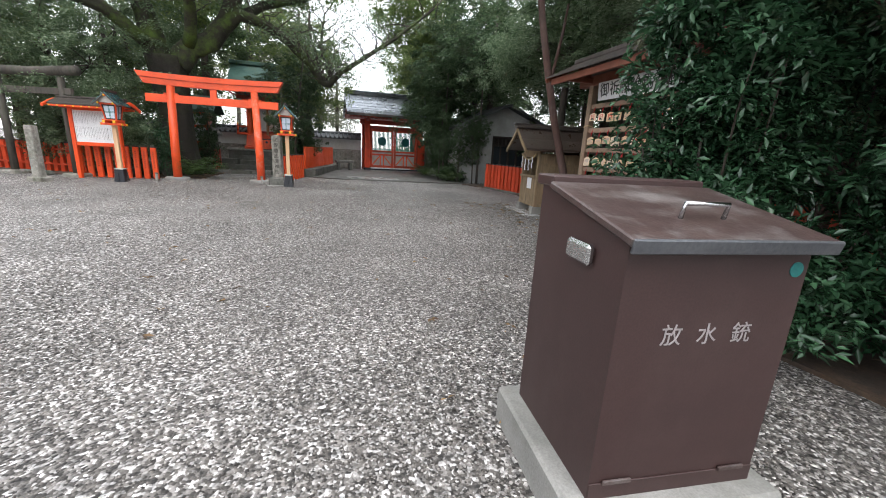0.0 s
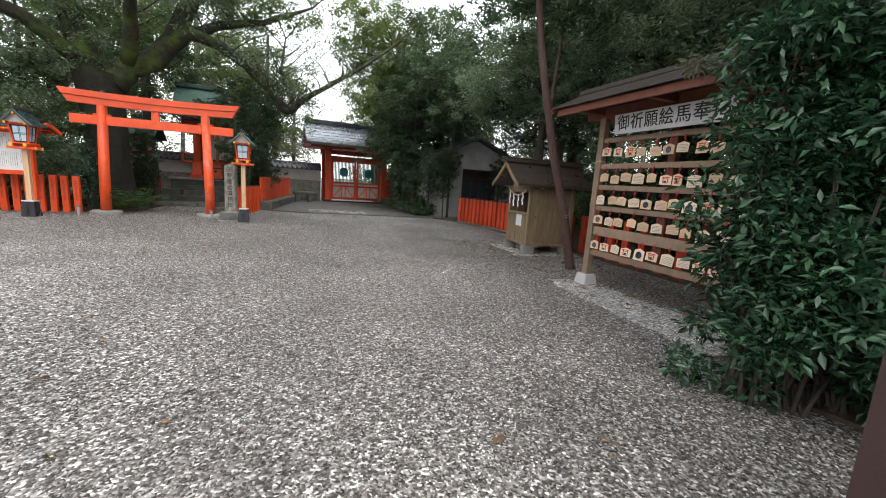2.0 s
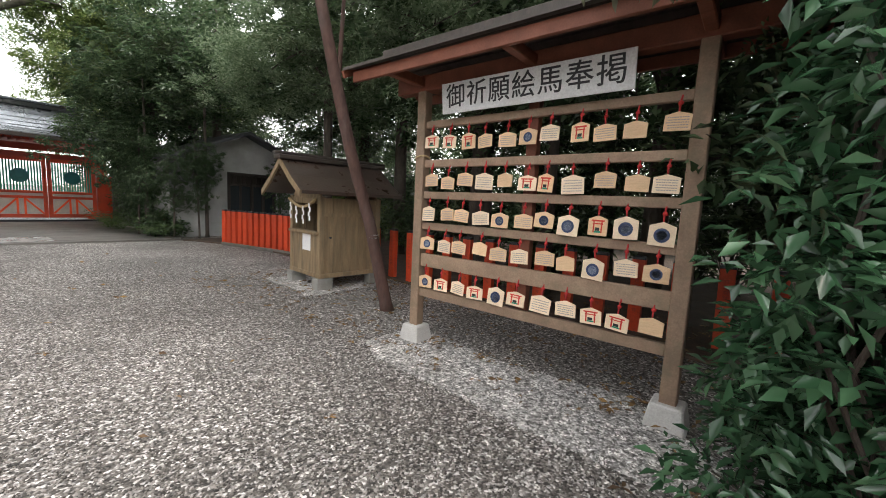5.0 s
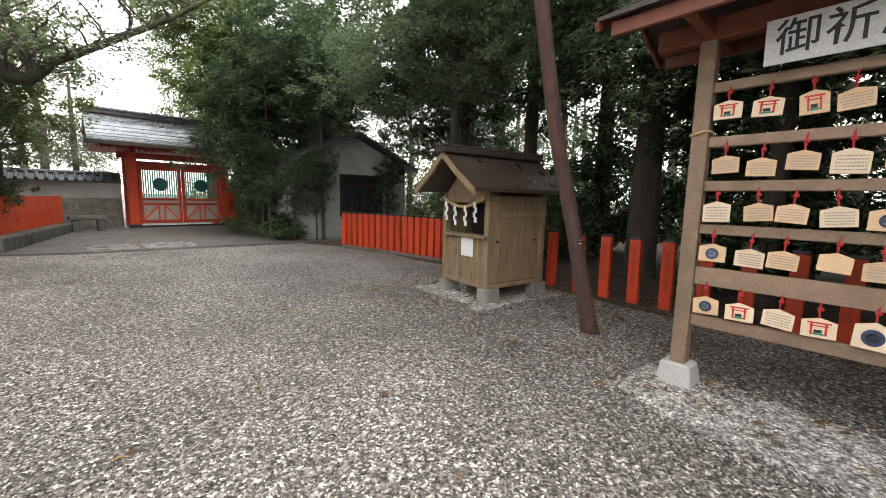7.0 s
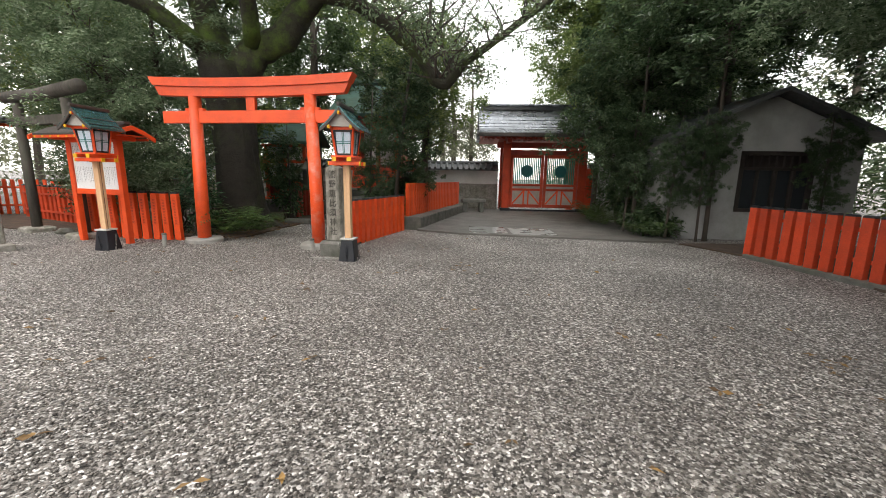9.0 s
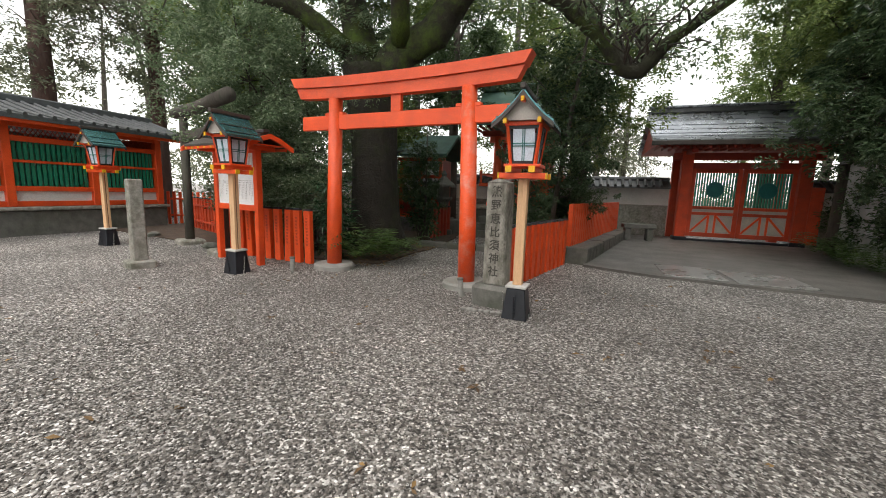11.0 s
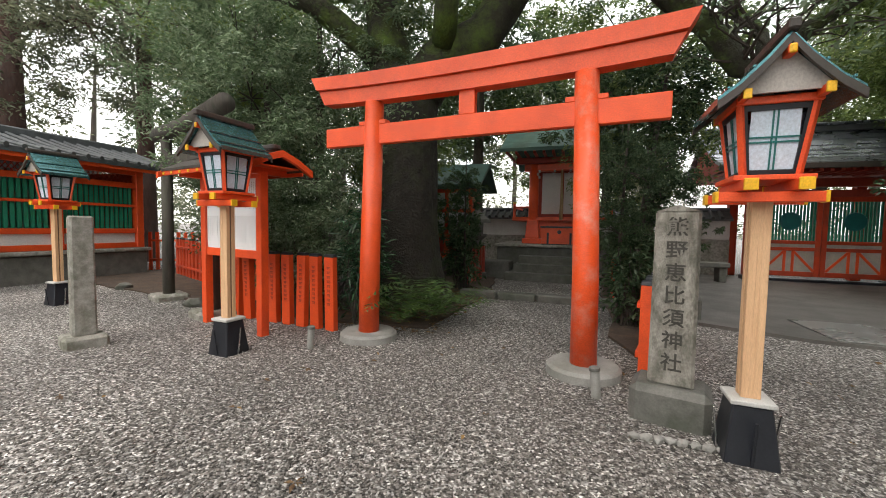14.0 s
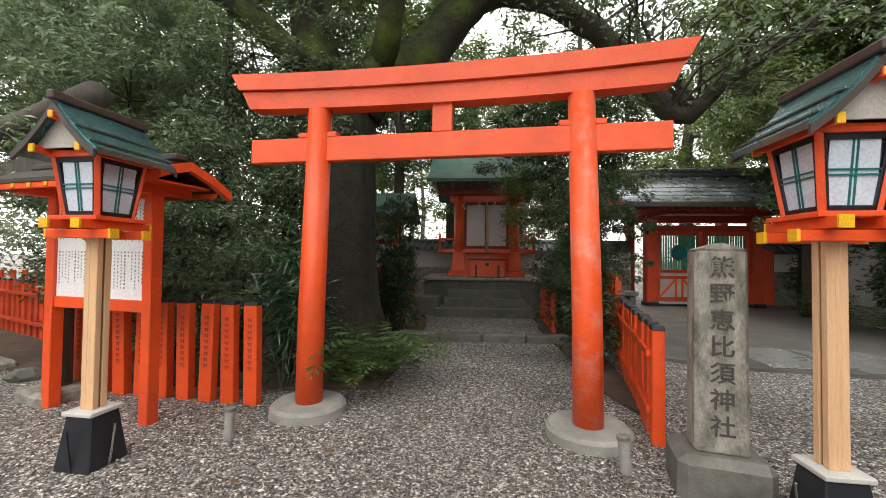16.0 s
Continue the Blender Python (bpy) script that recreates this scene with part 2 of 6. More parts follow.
EMA = mat("ema_plaque_wood", (0.72, 0.50, 0.30), (0.64, 0.43, 0.25), 6, 0.6, 0.04, 60, stretch=(2, 2, 14), per_object=0.12)
EMA2 = mat("pale_ema_plaque_wood", (0.82, 0.66, 0.47), (0.75, 0.58, 0.40), 6, 0.6, 0.04, 60, stretch=(2, 2, 14), per_object=0.08)
BARK = mat("dark_bark", (0.075, 0.058, 0.045), (0.042, 0.034, 0.028), 7, 0.9, 0.8, 35, stretch=(1, 1, 0.3), dirt=(0.055, 0.06, 0.04), dirt_amount=0.6, depth=0.03)
BARK_RED = mat("reddish_bark", (0.105, 0.055, 0.042), (0.065, 0.036, 0.03), 7, 0.85, 0.5, 35, stretch=(1, 1, 0.3), dirt=(0.15, 0.13, 0.12), dirt_scale=3, dirt_amount=0.4)
BARK_MOSS = mat("mossy_bark", (0.032, 0.027, 0.021), (0.018, 0.016, 0.013), 5, 0.95, 0.9, 25, dirt=(0.05, 0.062, 0.018), dirt_scale=0.8, dirt_amount=0.8, depth=0.05)
LIMB_MOSS = mat("mossy_limb_bark", (0.045, 0.045, 0.025), (0.028, 0.026, 0.018), 4, 0.95, 0.9, 22, dirt=(0.10, 0.16, 0.022), dirt_scale=1.2, dirt_amount=1.0, depth=0.04)
# white boards under eaves, darkened so the colour carries the shade there
WHITE_SHADED = mat("aged_white_board", (0.50, 0.46, 0.42), (0.40, 0.37, 0.34), 3, 0.8, 0.08, 60)
EDGE = mat("dull_grey_steel", (0.14, 0.145, 0.155), (0.10, 0.105, 0.115), 6, 0.4, 0.1, 70, metal=0.5)
SOIL = mat("leaf_littered_soil", (0.075, 0.052, 0.038), (0.05, 0.037, 0.028), 3, 0.95, 0.7, 40, dirt=(0.13, 0.08, 0.045), dirt_scale=5, dirt_amount=0.6)
PAVE = mat("worn_pavement_concrete", (0.135, 0.125, 0.115), (0.095, 0.09, 0.083), 1.5, 0.55, 0.3, 60, dirt=(0.055, 0.055, 0.048), dirt_scale=0.8, dirt_amount=0.75)
SLAB = mat("wet_pale_slab", (0.22, 0.22, 0.21), (0.17, 0.17, 0.165), 1.8, 0.28, 0.12, 60, dirt=(0.11, 0.11, 0.10), dirt_amount=0.6)
GRAVEL = gravel_mat("gravel_bed", [(0.022, 0.019, 0.017), (0.07, 0.063, 0.056), (0.14, 0.127, 0.115), (0.24, 0.225, 0.21), (0.6, 0.58, 0.56)], 0.0155)
GRAVEL_PALE = gravel_mat("pale_fine_gravel", [(0.08, 0.075, 0.07), (0.2, 0.19, 0.18), (0.32, 0.31, 0.295), (0.42, 0.405, 0.39), (0.7, 0.69, 0.67)], 0.014)
PEBBLE = leaf_mat("gravel_stones", (0.04, 0.034, 0.030), (0.44, 0.42, 0.40), 0.55, 0.0)
ramp_ = [n_ for n_ in PEBBLE.node_tree.nodes if n_.type == "VALTORGB"][0].color_ramp
ramp_.elements[1].position, ramp_.elements[1].color = 0.55, (0.17, 0.155, 0.14, 1)
ramp_.elements.new(0.86).color = (0.29, 0.27, 0.25, 1)
FAR_GROUND = mat("shaded_far_ground", (0.06, 0.055, 0.04), (0.04, 0.038, 0.03), 0.8, 0.95, 0.6, 14, dirt=(0.04, 0.06, 0.02), dirt_amount=0.6)
LEAF_DARK = leaf_mat("dark_evergreen_leaf", (0.036, 0.068, 0.031), (0.145, 0.205, 0.105), 0.27, 0.42, 0.65)
LEAF_MID = leaf_mat("evergreen_leaf", (0.042, 0.075, 0.030), (0.155, 0.21, 0.10), 0.32, 0.45)
LEAF_LIGHT = leaf_mat("light_green_leaf", (0.08, 0.13, 0.03), (0.26, 0.32, 0.10), 0.42, 0.5)
LEAF_GREY = leaf_mat("grey_green_leaf", (0.10, 0.115, 0.07), (0.26, 0.27, 0.17), 0.5, 0.5)
LEAF_BUSH = leaf_mat("glossy_bush_leaf", (0.020, 0.06, 0.026), (0.095, 0.20, 0.10), 0.22, 0.3, 0.8)
FERN = leaf_mat("fern_leaf", (0.03, 0.065, 0.015), (0.115, 0.185, 0.045), 0.42, 0.35)


# ---- building blocks ----
def part(name, bm, material, parent=None, label="", smooth=False):
    """Links a bmesh as one mesh object, under a thing or a part where one is given."""
    me = bpy.data.meshes.new(name)
    bmesh.ops.recalc_face_normals(bm, faces=bm.faces)
    bm.to_mesh(me)
    bm.free()
    me.materials.append(material)
    if smooth:
        me.shade_smooth()
    ob = new(name, me)
    if parent:
        ob.parent = parent
    if label:
        ob["label"] = label
    return ob


def again(ob, m, parent=None):
    """Another object on the same mesh, at the pose m."""
    o = new(ob.name.split(".")[0], ob.data)
    o.parent = parent or ob.parent
    o.matrix_basis = m
    if "label" in ob:
        o["label"] = ob["label"]
    return o


def thing(name, label, category, m=None, group="", kind=""):
    ob = new(name)
    ob.empty_display_size = 0.1
    if m:
        ob.matrix_basis = m
    return tagged(ob, label, category, group, kind)


def box(x0, y0, z0, x1, y1, z1, bev=0.0, bm=None, taper=0.0):
    """A block with eased edges; taper draws its top in by that share."""
    own = bm is None
    b = bmesh.new()
    vs = []
    cx, cy = (x0 + x1) / 2, (y0 + y1) / 2
    for z in (z0, z1):
        k = 1 - taper if z == z1 else 1
        for x, y in ((x0, y0), (x1, y0), (x1, y1), (x0, y1)):
            vs.append(b.verts.new((cx + (x - cx) * k, cy + (y - cy) * k, z)))
    for f in ((3, 2, 1, 0), (4, 5, 6, 7), (0, 1, 5, 4), (1, 2, 6, 5), (2, 3, 7, 6), (3, 0, 4, 7)):
        b.faces.new([vs[i] for i in f])
    if bev:
        bmesh.ops.bevel(b, geom=list(b.edges), offset=bev, segments=1, affect="EDGES", clamp_overlap=True)
    if own:
        return b
    me = bpy.data.meshes.new("tmp")
    b.to_mesh(me)
    b.free()
    bm.from_mesh(me)
    bpy.data.meshes.remove(me)
    return bm


def beam(p, q, w, h, bev=0.006, bm=None):
    """A squared beam from p to q, w wide and h high."""
    p, q = Vector(p), Vector(q)
    d = q - p
    b = box(0, -w / 2, -h / 2, d.length, w / 2, h / 2, bev)
    side = Vector((0, 0, 1)).cross(d)
    side = side.normalized() if side.length > 1e-6 else Vector((0, 1, 0))
    x = d.normalized()
    b.transform(Matrix.Translation(p) @ Matrix((x, side, x.cross(side))).transposed().to_4x4())
    if bm is None:
        return b
    me = bpy.data.meshes.new("tmp")
    b.to_mesh(me)
    b.free()
    bm.from_mesh(me)
    bpy.data.meshes.remove(me)
    return bm


def tube(points, radii, n=10, bm=None, rough=0.0, seed=0):
    """A round, tapering limb through points."""
    b = bm or bmesh.new()
    pts = [Vector(p) for p in points]
    rings = []
    for i, p in enumerate(pts):
        d = (pts[min(i + 1, len(pts) - 1)] - pts[max(i - 1, 0)]).normalized()
        s = d.cross(Vector((0.31, 0.95, 0.1))).normalized()
        t = d.cross(s)
        ring = []
        for k in range(n):
            a = 2 * math.pi * k / n
            r = radii[i] * (1 + rough * noise.noise(Vector((math.cos(a) * 1.7 + seed, math.sin(a) * 1.7, i * 0.8))))
            ring.append(b.verts.new(p + s * (math.cos(a) * r) + t * (math.sin(a) * r)))
        rings.append(ring)
    for r0, r1 in zip(rings, rings[1:]):
        for k in range(n):
            b.faces.new((r0[k], r0[(k + 1) % n], r1[(k + 1) % n], r1[k]))
    b.faces.new(rings[0][::-1])
    b.faces.new(rings[-1])
    return b


def extrude_profile(profile, axis, a, b_, bm=None):
    """A solid with the outline profile (pairs), drawn along an axis from a to b_."""
    b = bm or bmesh.new()

    def at(u, v, s):
        return {"x": (s, u, v), "y": (u, s, v), "z": (u, v, s)}[axis]

    r0 = [b.verts.new(at(u, v, a)) for u, v in profile]
    r1 = [b.verts.new(at(u, v, b_)) for u, v in profile]
    b.faces.new(r0)
    b.faces.new(r1[::-1])
    for i in range(len(profile)):
        j = (i + 1) % len(profile)
        b.faces.new((r0[i], r0[j], r1[j], r1[i]))
    return b


def words(name, text, size, depth, material, parent, m, label="", squeeze=1.0, bold=0.0):
    """Writing as a mesh, lying in the plane of the pose m."""
    cu = bpy.data.curves.new(name, "FONT")
    cu.body, cu.size, cu.extrude, cu.offset = text, size, depth, bold
    cu.align_x, cu.align_y = "CENTER", "CENTER"
    tmp = bpy.data.objects.new("tmp_text", cu)
    me = bpy.data.meshes.new_from_object(tmp)
    bpy.data.objects.remove(tmp)
    bpy.data.curves.remove(cu)
    me.materials.clear()
    me.materials.append(material)
    ob = new(name, me)
    ob.parent = parent
    ob.matrix_basis = m @ Matrix.Diagonal((squeeze, 1, 1, 1))
    if label:
        ob["label"] = label
    return ob


def leaf_mesh(name, centres, spread, count, length, width, material, seed=0, flat=0.5, fold=0.25, droop=0.0):
    """Leaves round the given centres: pointed blades, each an island, folded along the middle."""
    rng = np.random.RandomState(seed)
    c = np.asarray(centres, float)
    idx = rng.randint(0, len(c), count)
    d = rng.normal(size=(count, 3))
    d /= np.linalg.norm(d, axis=1, keepdims=True)
    s = np.asarray(spread, float)
    s = s[idx][:, None] if s.ndim else s
    pos = c[idx] + d * s * (rng.rand(count, 1) ** 0.45) * np.array([1, 1, 0.7])
    way = d * 0.6 + rng.normal(size=(count, 3)) * 0.6
    way[:, 2] = way[:, 2] * flat - droop
    way /= np.linalg.norm(way, axis=1, keepdims=True)
    up = np.array([0, 0, 1.0]) + rng.normal(size=(count, 3)) * 0.45
    side = np.cross(way, up)
    side /= np.linalg.norm(side, axis=1, keepdims=True) + 1e-9
    nor = np.cross(side, way)
    k = (0.6 + 0.8 * rng.rand(count, 1))
    L, W = length * k, width * k
    v = np.empty((count, 4, 3))
    v[:, 0] = pos
    v[:, 1] = pos + way * L * 0.5 + side * W * 0.5 + nor * W * fold
    v[:, 2] = pos + way * L - nor * L * 0.12
    v[:, 3] = pos + way * L * 0.5 - side * W * 0.5 + nor * W * fold
    base = np.arange(count)[:, None] * 4
    tris = np.concatenate([base + [0, 1, 2], base + [0, 2, 3]], 1).reshape(-1, 3)
    me = bpy.data.meshes.new(name)
    me.vertices.add(count * 4)
    me.vertices.foreach_set("co", v.reshape(-1))
    me.loops.add(len(tris) * 3)
    me.loops.foreach_set("vertex_index", tris.reshape(-1).astype(np.int32))
    me.polygons.add(len(tris))
    me.polygons.foreach_set("loop_start", np.arange(0, len(tris) * 3, 3, dtype=np.int32))
    me.update(calc_edges=True)
    me.materials.append(material)
    return me


# ---- ground ----
def ground_sheet():
    bm = bmesh.new()
    n = 40
    def at(i, k):
        s = (2 * i / n - 1)
        return math.copysign(abs(s) ** 3 * 600 + abs(s) * 30, s)
    vs = [[None] * (n + 1) for _ in range(n + 1)]
    for i in range(n + 1):
        for j in range(n + 1):
            x, y = at(i, 0), at(j, 0) + 5
            vs[i][j] = bm.verts.new((x, y, 0.012 * noise.noise(Vector((x * 0.3, y * 0.3, 0)))))
    for i in range(n):
        for j in range(n):
            bm.faces.new((vs[i][j], vs[i + 1][j], vs[i + 1][j + 1], vs[i][j + 1]))
    ob = part("ground", bm, GRAVEL, smooth=True)
    return tagged(ob, "grey and brown gravel ground of the shrine precinct", "ground", kind="structure")


ground_sheet()


def patch(name, outline, z, material, label, thick=0.06, seed=0, wobble=0.12):
    """A flat bed with an uneven outline."""
    bm = bmesh.new()
    pts = []
    for i, (x, y) in enumerate(outline):
        x2, y2 = outline[(i + 1) % len(outline)]
        d = math.hypot(x2 - x, y2 - y)
        k = max(2, int(d / 0.4))
        for j in range(k):
            t = j / k
            px, py = x + (x2 - x) * t, y + (y2 - y) * t
            pts.append((px + wobble * noise.noise(Vector((px * 1.3, py * 1.3, seed))), py + wobble * noise.noise(Vector((px * 1.3, py * 1.3, seed + 9)))))
    extrude_profile(pts, "z", z - thick, z, bm)
    return tagged(part(name, bm, material), label, "ground", kind="structure")


patch("soil_bed_1", [(3.0, -9.5), (2.8, -6.3), (2.75, -5.0), (3.3, -4.75), (5.3, -4.7), (5.75, -3.0), (6.0, -0.4), (6.4, 3.0), (6.3, 7.4), (5.7, 9.1), (25, 10.0), (25, -9.5)], 0.035, SOIL, "dark soil bed with leaf litter under the trees")
patch("soil_bed_2", [(-5.5, 8.3), (-4.5, 8.5), (-4.3, 11.6), (-5.2, 18), (-14, 18), (-14.4, 9.4), (-8, 8.4)], 0.035, SOIL, "dark soil bed under the large tree", seed=3)
patch("soil_bed_3", [(-1.75, 7.7), (-1.3, 10.6), (-0.2, 16.6), (-1.8, 18), (-2.0, 9)], 0.035, SOIL, "dark soil strip behind the red fence", seed=5)
patch("pavement", [(-0.7, 10.3), (0.5, 9.8), (2.6, 9.5), (5.0, 9.2), (5.7, 9.3), (6.3, 11.0), (6.3, 18.2), (0.2, 18.2)], 0.05, PAVE, "worn grey concrete apron before the gate", seed=7, wobble=0.05)
patch("pale_gravel_1", [(3.35, -1.35), (4.25, -1.35), (4.05, -3.8), (3.6, -4.4), (2.95, -4.1)], 0.016, GRAVEL_PALE, "strip of pale fine gravel before the plaque rack", 0.05, 11, 0.25)
patch("pale_gravel_2", [(4.2, 0.75), (5.9, 0.5), (6.1, 2.1), (4.4, 2.35)], 0.016, GRAVEL_PALE, "pale fine gravel round the offertory shrine", 0.05, 12, 0.15)
for sx, sy, sw in ((0.75, 10.35, 1.0), (1.85, 10.2, 1.15)):
    tagged(part("paving_slab", box(sx, sy - 0.55, 0.052, sx + sw, sy + 0.75, 0.066, 0.01), SLAB), "wet pale slab set in the concrete apron", "slab", kind="structure")


# ---- long walls ----
def tile_wall(name, x0, x1, y):
    w = thing(name, "white plaster wall on mossy stone with a tiled coping", "wall", kind="structure")
    part("stone_base", box(x0, y, -0.1, x1, y + 0.42, 1.2, 0.03), WALLSTONE, w, "mossy grey-green stone base")
    part("plaster", box(x0, y + 0.06, 1.2, x1, y + 0.36, 1.8), PLASTER, w)
    bm = bmesh.new()
    extrude_profile([(y - 0.22, 1.8), (y - 0.22, 1.86), (y + 0.21, 2.12), (y + 0.64, 1.86), (y + 0.64, 1.8)], "x", x0, x1, bm)
    part("coping", bm, TILE, w)
    part("ridge", tube([(x0, y + 0.21, 2.16), (x1, y + 0.21, 2.16)], [0.08, 0.08], 8), TILE, w)
    cap = part("tile", tube([(x0, y - 0.25, 1.885), (x0, y + 0.17, 2.12)], [0.055, 0.055], 8), TILE, w)
    for i in range(1, int((x1 - x0) / 0.26)):
        again(cap, Matrix.Translation((i * 0.26, 0, 0)))
    return w


tile_wall("wall_north_1", -14.0, 2.17, 18.3)
tile_wall("wall_north_2", 6.32, 16.0, 18.3)


# ---- red torii ----
def torii():
    t = thing("torii", "bright vermilion wooden torii gate on round stone footings", "torii", pose(-3.705, 7.66, 0, 0, 0, -6.0))
    for s in (-1, 1):
        bm = tube([(s * 1.31, 0, 0.09), (s * 1.30, 0, 1.0), (s * 1.245, 0, 2.98)], [0.13, 0.128, 0.115], 24)
        part("post", bm, VERMILION if s < 0 else VERM_WORN, t, "" if s < 0 else "vermilion post with pale worn scratches", smooth=True)
        bm = tube([(s * 1.31, 0, -0.05), (s * 1.31, 0, 0.07), (s * 1.31, 0, 0.10)], [0.37, 0.36, 0.33], 28)
        part("footing", bm, CONCRETE, t, "round grey stone footing", smooth=False)
        for w in (-0.15, 0.15):
            part("wedge", box(s * 1.25 + w - 0.05, -0.05, 2.695, s * 1.25 + w + 0.05, 0.05, 2.75, 0.008), VERMILION, t)
    part("tie_beam", box(-1.98, -0.045, 2.46, 1.98, 0.045, 2.70, 0.008), VERMILION, t)
    part("strut", box(-0.095, -0.04, 2.70, 0.095, 0.04, 2.98, 0.006), VERMILION, t)

    def rail(x, z0, z1, w, lift, name):
        bm = bmesh.new()
        k = 12
        rows = []
        for i in range(k + 1):
            u = 2 * i / k - 1
            dz = lift * abs(u) ** 2.2
            lean = 0.045 * u
            rows.append([bm.verts.new(p) for p in ((u * x - lean, -w, z0 + dz), (u * x - lean, w, z0 + dz), (u * x + lean, w, z1 + dz), (u * x + lean, -w, z1 + dz))])
        for a, b in zip(rows, rows[1:]):
            for q in range(4):
                bm.faces.new((a[q], a[(q + 1) % 4], b[(q + 1) % 4], b[q]))
        bm.faces.new(rows[0])
        bm.faces.new(rows[-1][::-1])
        bmesh.ops.bevel(bm, geom=[e for e in bm.edges if e.calc_face_angle(0) > 0.6], offset=0.006, segments=1, affect="EDGES")
        part(name, bm, VERMILION, t)

    rail(2.02, 2.96, 3.135, 0.085, 0.045, "lower_lintel")
    rail(2.12, 3.138, 3.30, 0.125, 0.055, "top_lintel")


torii()


def grey_torii():
    t = thing("grey_torii", "old bare grey timber torii with a round log lintel", "torii", pose(-8.75, 8.25, 0, 0, 0, -20.0))
    for s in (-1, 1):
        part("post", tube([(s * 1.02, 0, 0.1), (s * 0.99, 0, 2.95)], [0.10, 0.09], 14), GREYWOOD, t, smooth=True)
        part("footing", box(s * 1.02 - 0.27, -0.27, -0.05, s * 1.02 + 0.27, 0.27, 0.12, 0.04), STONE, t, "squared stone footing")
    part("lintel", tube([(-1.5, 0, 3.10), (0, 0, 3.08), (1.55, 0, 3.16)], [0.13, 0.13, 0.14], 16), GREYWOOD, t, smooth=True)
    part("tie_beam", box(-1.3, -0.05, 2.45, 1.3, 0.05, 2.64, 0.01), GREYWOOD, t)


grey_torii()


# ---- lanterns ----
def post_lantern(m):
    t = thing("post_lantern", "vermilion wooden lantern on a pale timber post with a black foot", "lantern", m, "post lanterns of the precinct")
    part("foot", box(-0.19, -0.19, -0.02, 0.19, 0.19, 0.37, 0.012, taper=0.30), BLACK, t, "black painted tapered foot")
    for a in (0, 90, 180, 270):
        b = box(-0.012, -0.20, 0.02, 0.012, -0.186, 0.33, 0.002)
        b.transform(Matrix.Translation((0, 0.012, 0)) @ pose(0, 0, 0, 9, 0, 0))
        b.transform(pose(0, 0, 0, 0, 0, a))
        part("strap", b, BLACK if a % 180 == 0 else STEEL, t)
    part("collar", box(-0.155, -0.155, 0.37, 0.155, 0.155, 0.40, 0.006), NEWCONC, t, "pale flange plate")
    for sx in (-1, 1):
        for sy in (-1, 1):
            part("post_corner", box(sx * 0.040 - 0.027, sy * 0.040 - 0.027, 0.40, sx * 0.040 + 0.027, sy * 0.040 + 0.027, 1.64, 0.004), NEWWOOD, t)
    for sy in (-1, 1):
        part("post_face", box(-0.013, min(sy * 0.045, sy * 0.064), 0.40, 0.013, max(sy * 0.045, sy * 0.064), 1.64), NEWWOOD, t)
    part("post_core", box(-0.053, -0.053, 0.40, 0.053, 0.053, 1.64), NEWWOOD_D, t, "brown recessed groove between the post's corners")
    for k, o in enumerate((-0.16, 0.16)):
        part("tray_beam", box(-0.33, o - 0.04, 1.63, 0.33, o + 0.04, 1.69, 0.004), VERMILION, t)
        part("tray_beam", box(o - 0.04, -0.33, 1.695, o + 0.04, 0.33, 1.755, 0.004), VERMILION, t)
        for s in (-1, 1):
            part("beam_end", box(s * 0.335 - 0.012, o - 0.044, 1.626, s * 0.335 + 0.012, o + 0.044, 1.694, 0.003), YELLOW, t)
            part("beam_end", box(o - 0.044, s * 0.335 - 0.012, 1.691, o + 0.044, s * 0.335 + 0.012, 1.759, 0.003), YELLOW, t)
    part("tray", box(-0.25, -0.25, 1.755, 0.25, 0.25, 1.785, 0.004), VERMILION, t)
    z0, z1, r0, r1 = 1.785, 2.2, 0.165, 0.225
    for sx in (-1, 1):
        for sy in (-1, 1):
            part("corner_post", beam((sx * r0, sy * r0, z0), (sx * r1, sy * r1, z1), 0.045, 0.045, 0.004), VERMILION, t)
    part("top_frame", box(-0.26, -0.26, 2.19, 0.26, 0.26, 2.235, 0.005), VERMILION, t)
    ang = math.degrees(math.atan2(r1 - r0, z1 - z0))
    h = (z1 - z0) / math.cos(radians(ang))
    for a in (0, 90, 180, 270):
        side = Matrix.Rotation(radians(a), 4, "Z") @ pose(0, -r0, z0, ang, 0, 0)
        def slab_on(name, shape, material, label=""):
            shape.transform(side)
            part(name, shape, material, t, label)
        slab_on("paper", box(-0.15, 0.004, 0.02, 0.15, 0.010, h - 0.02), SCREEN, "white lantern paper tinted blue for reflected sky")
        fr = bmesh.new()
        w0, w1 = r0 - 0.02, r1 - 0.025
        for p, q in (((-w0, 0, 0.0), (-w1, 0, h)), ((w0, 0, 0), (w1, 0, h)), ((-w0, 0, 0.018), (w0, 0, 0.018)), ((-w1, 0, h - 0.025), (w1, 0, h - 0.025))):
            beam(p, q, 0.024, 0.036, 0.003, fr)
        slab_on("window_frame", fr, BLACK)
        lat = bmesh.new()
        for o in (-0.014, 0.014):
            box(o - 0.005, -0.006, 0.03, o + 0.005, 0.002, h - 0.03, 0, lat)
            box(-0.165, -0.007, h / 2 + o - 0.005, 0.165, 0.001, h / 2 + o + 0.005, 0, lat)
        slab_on("lattice", lat, TEAL)
    # roof: two hollow-curved copper slopes over a white gable
    prof = [(0.0, 2.52), (0.12, 2.40), (0.28, 2.27), (0.41, 2.19)]
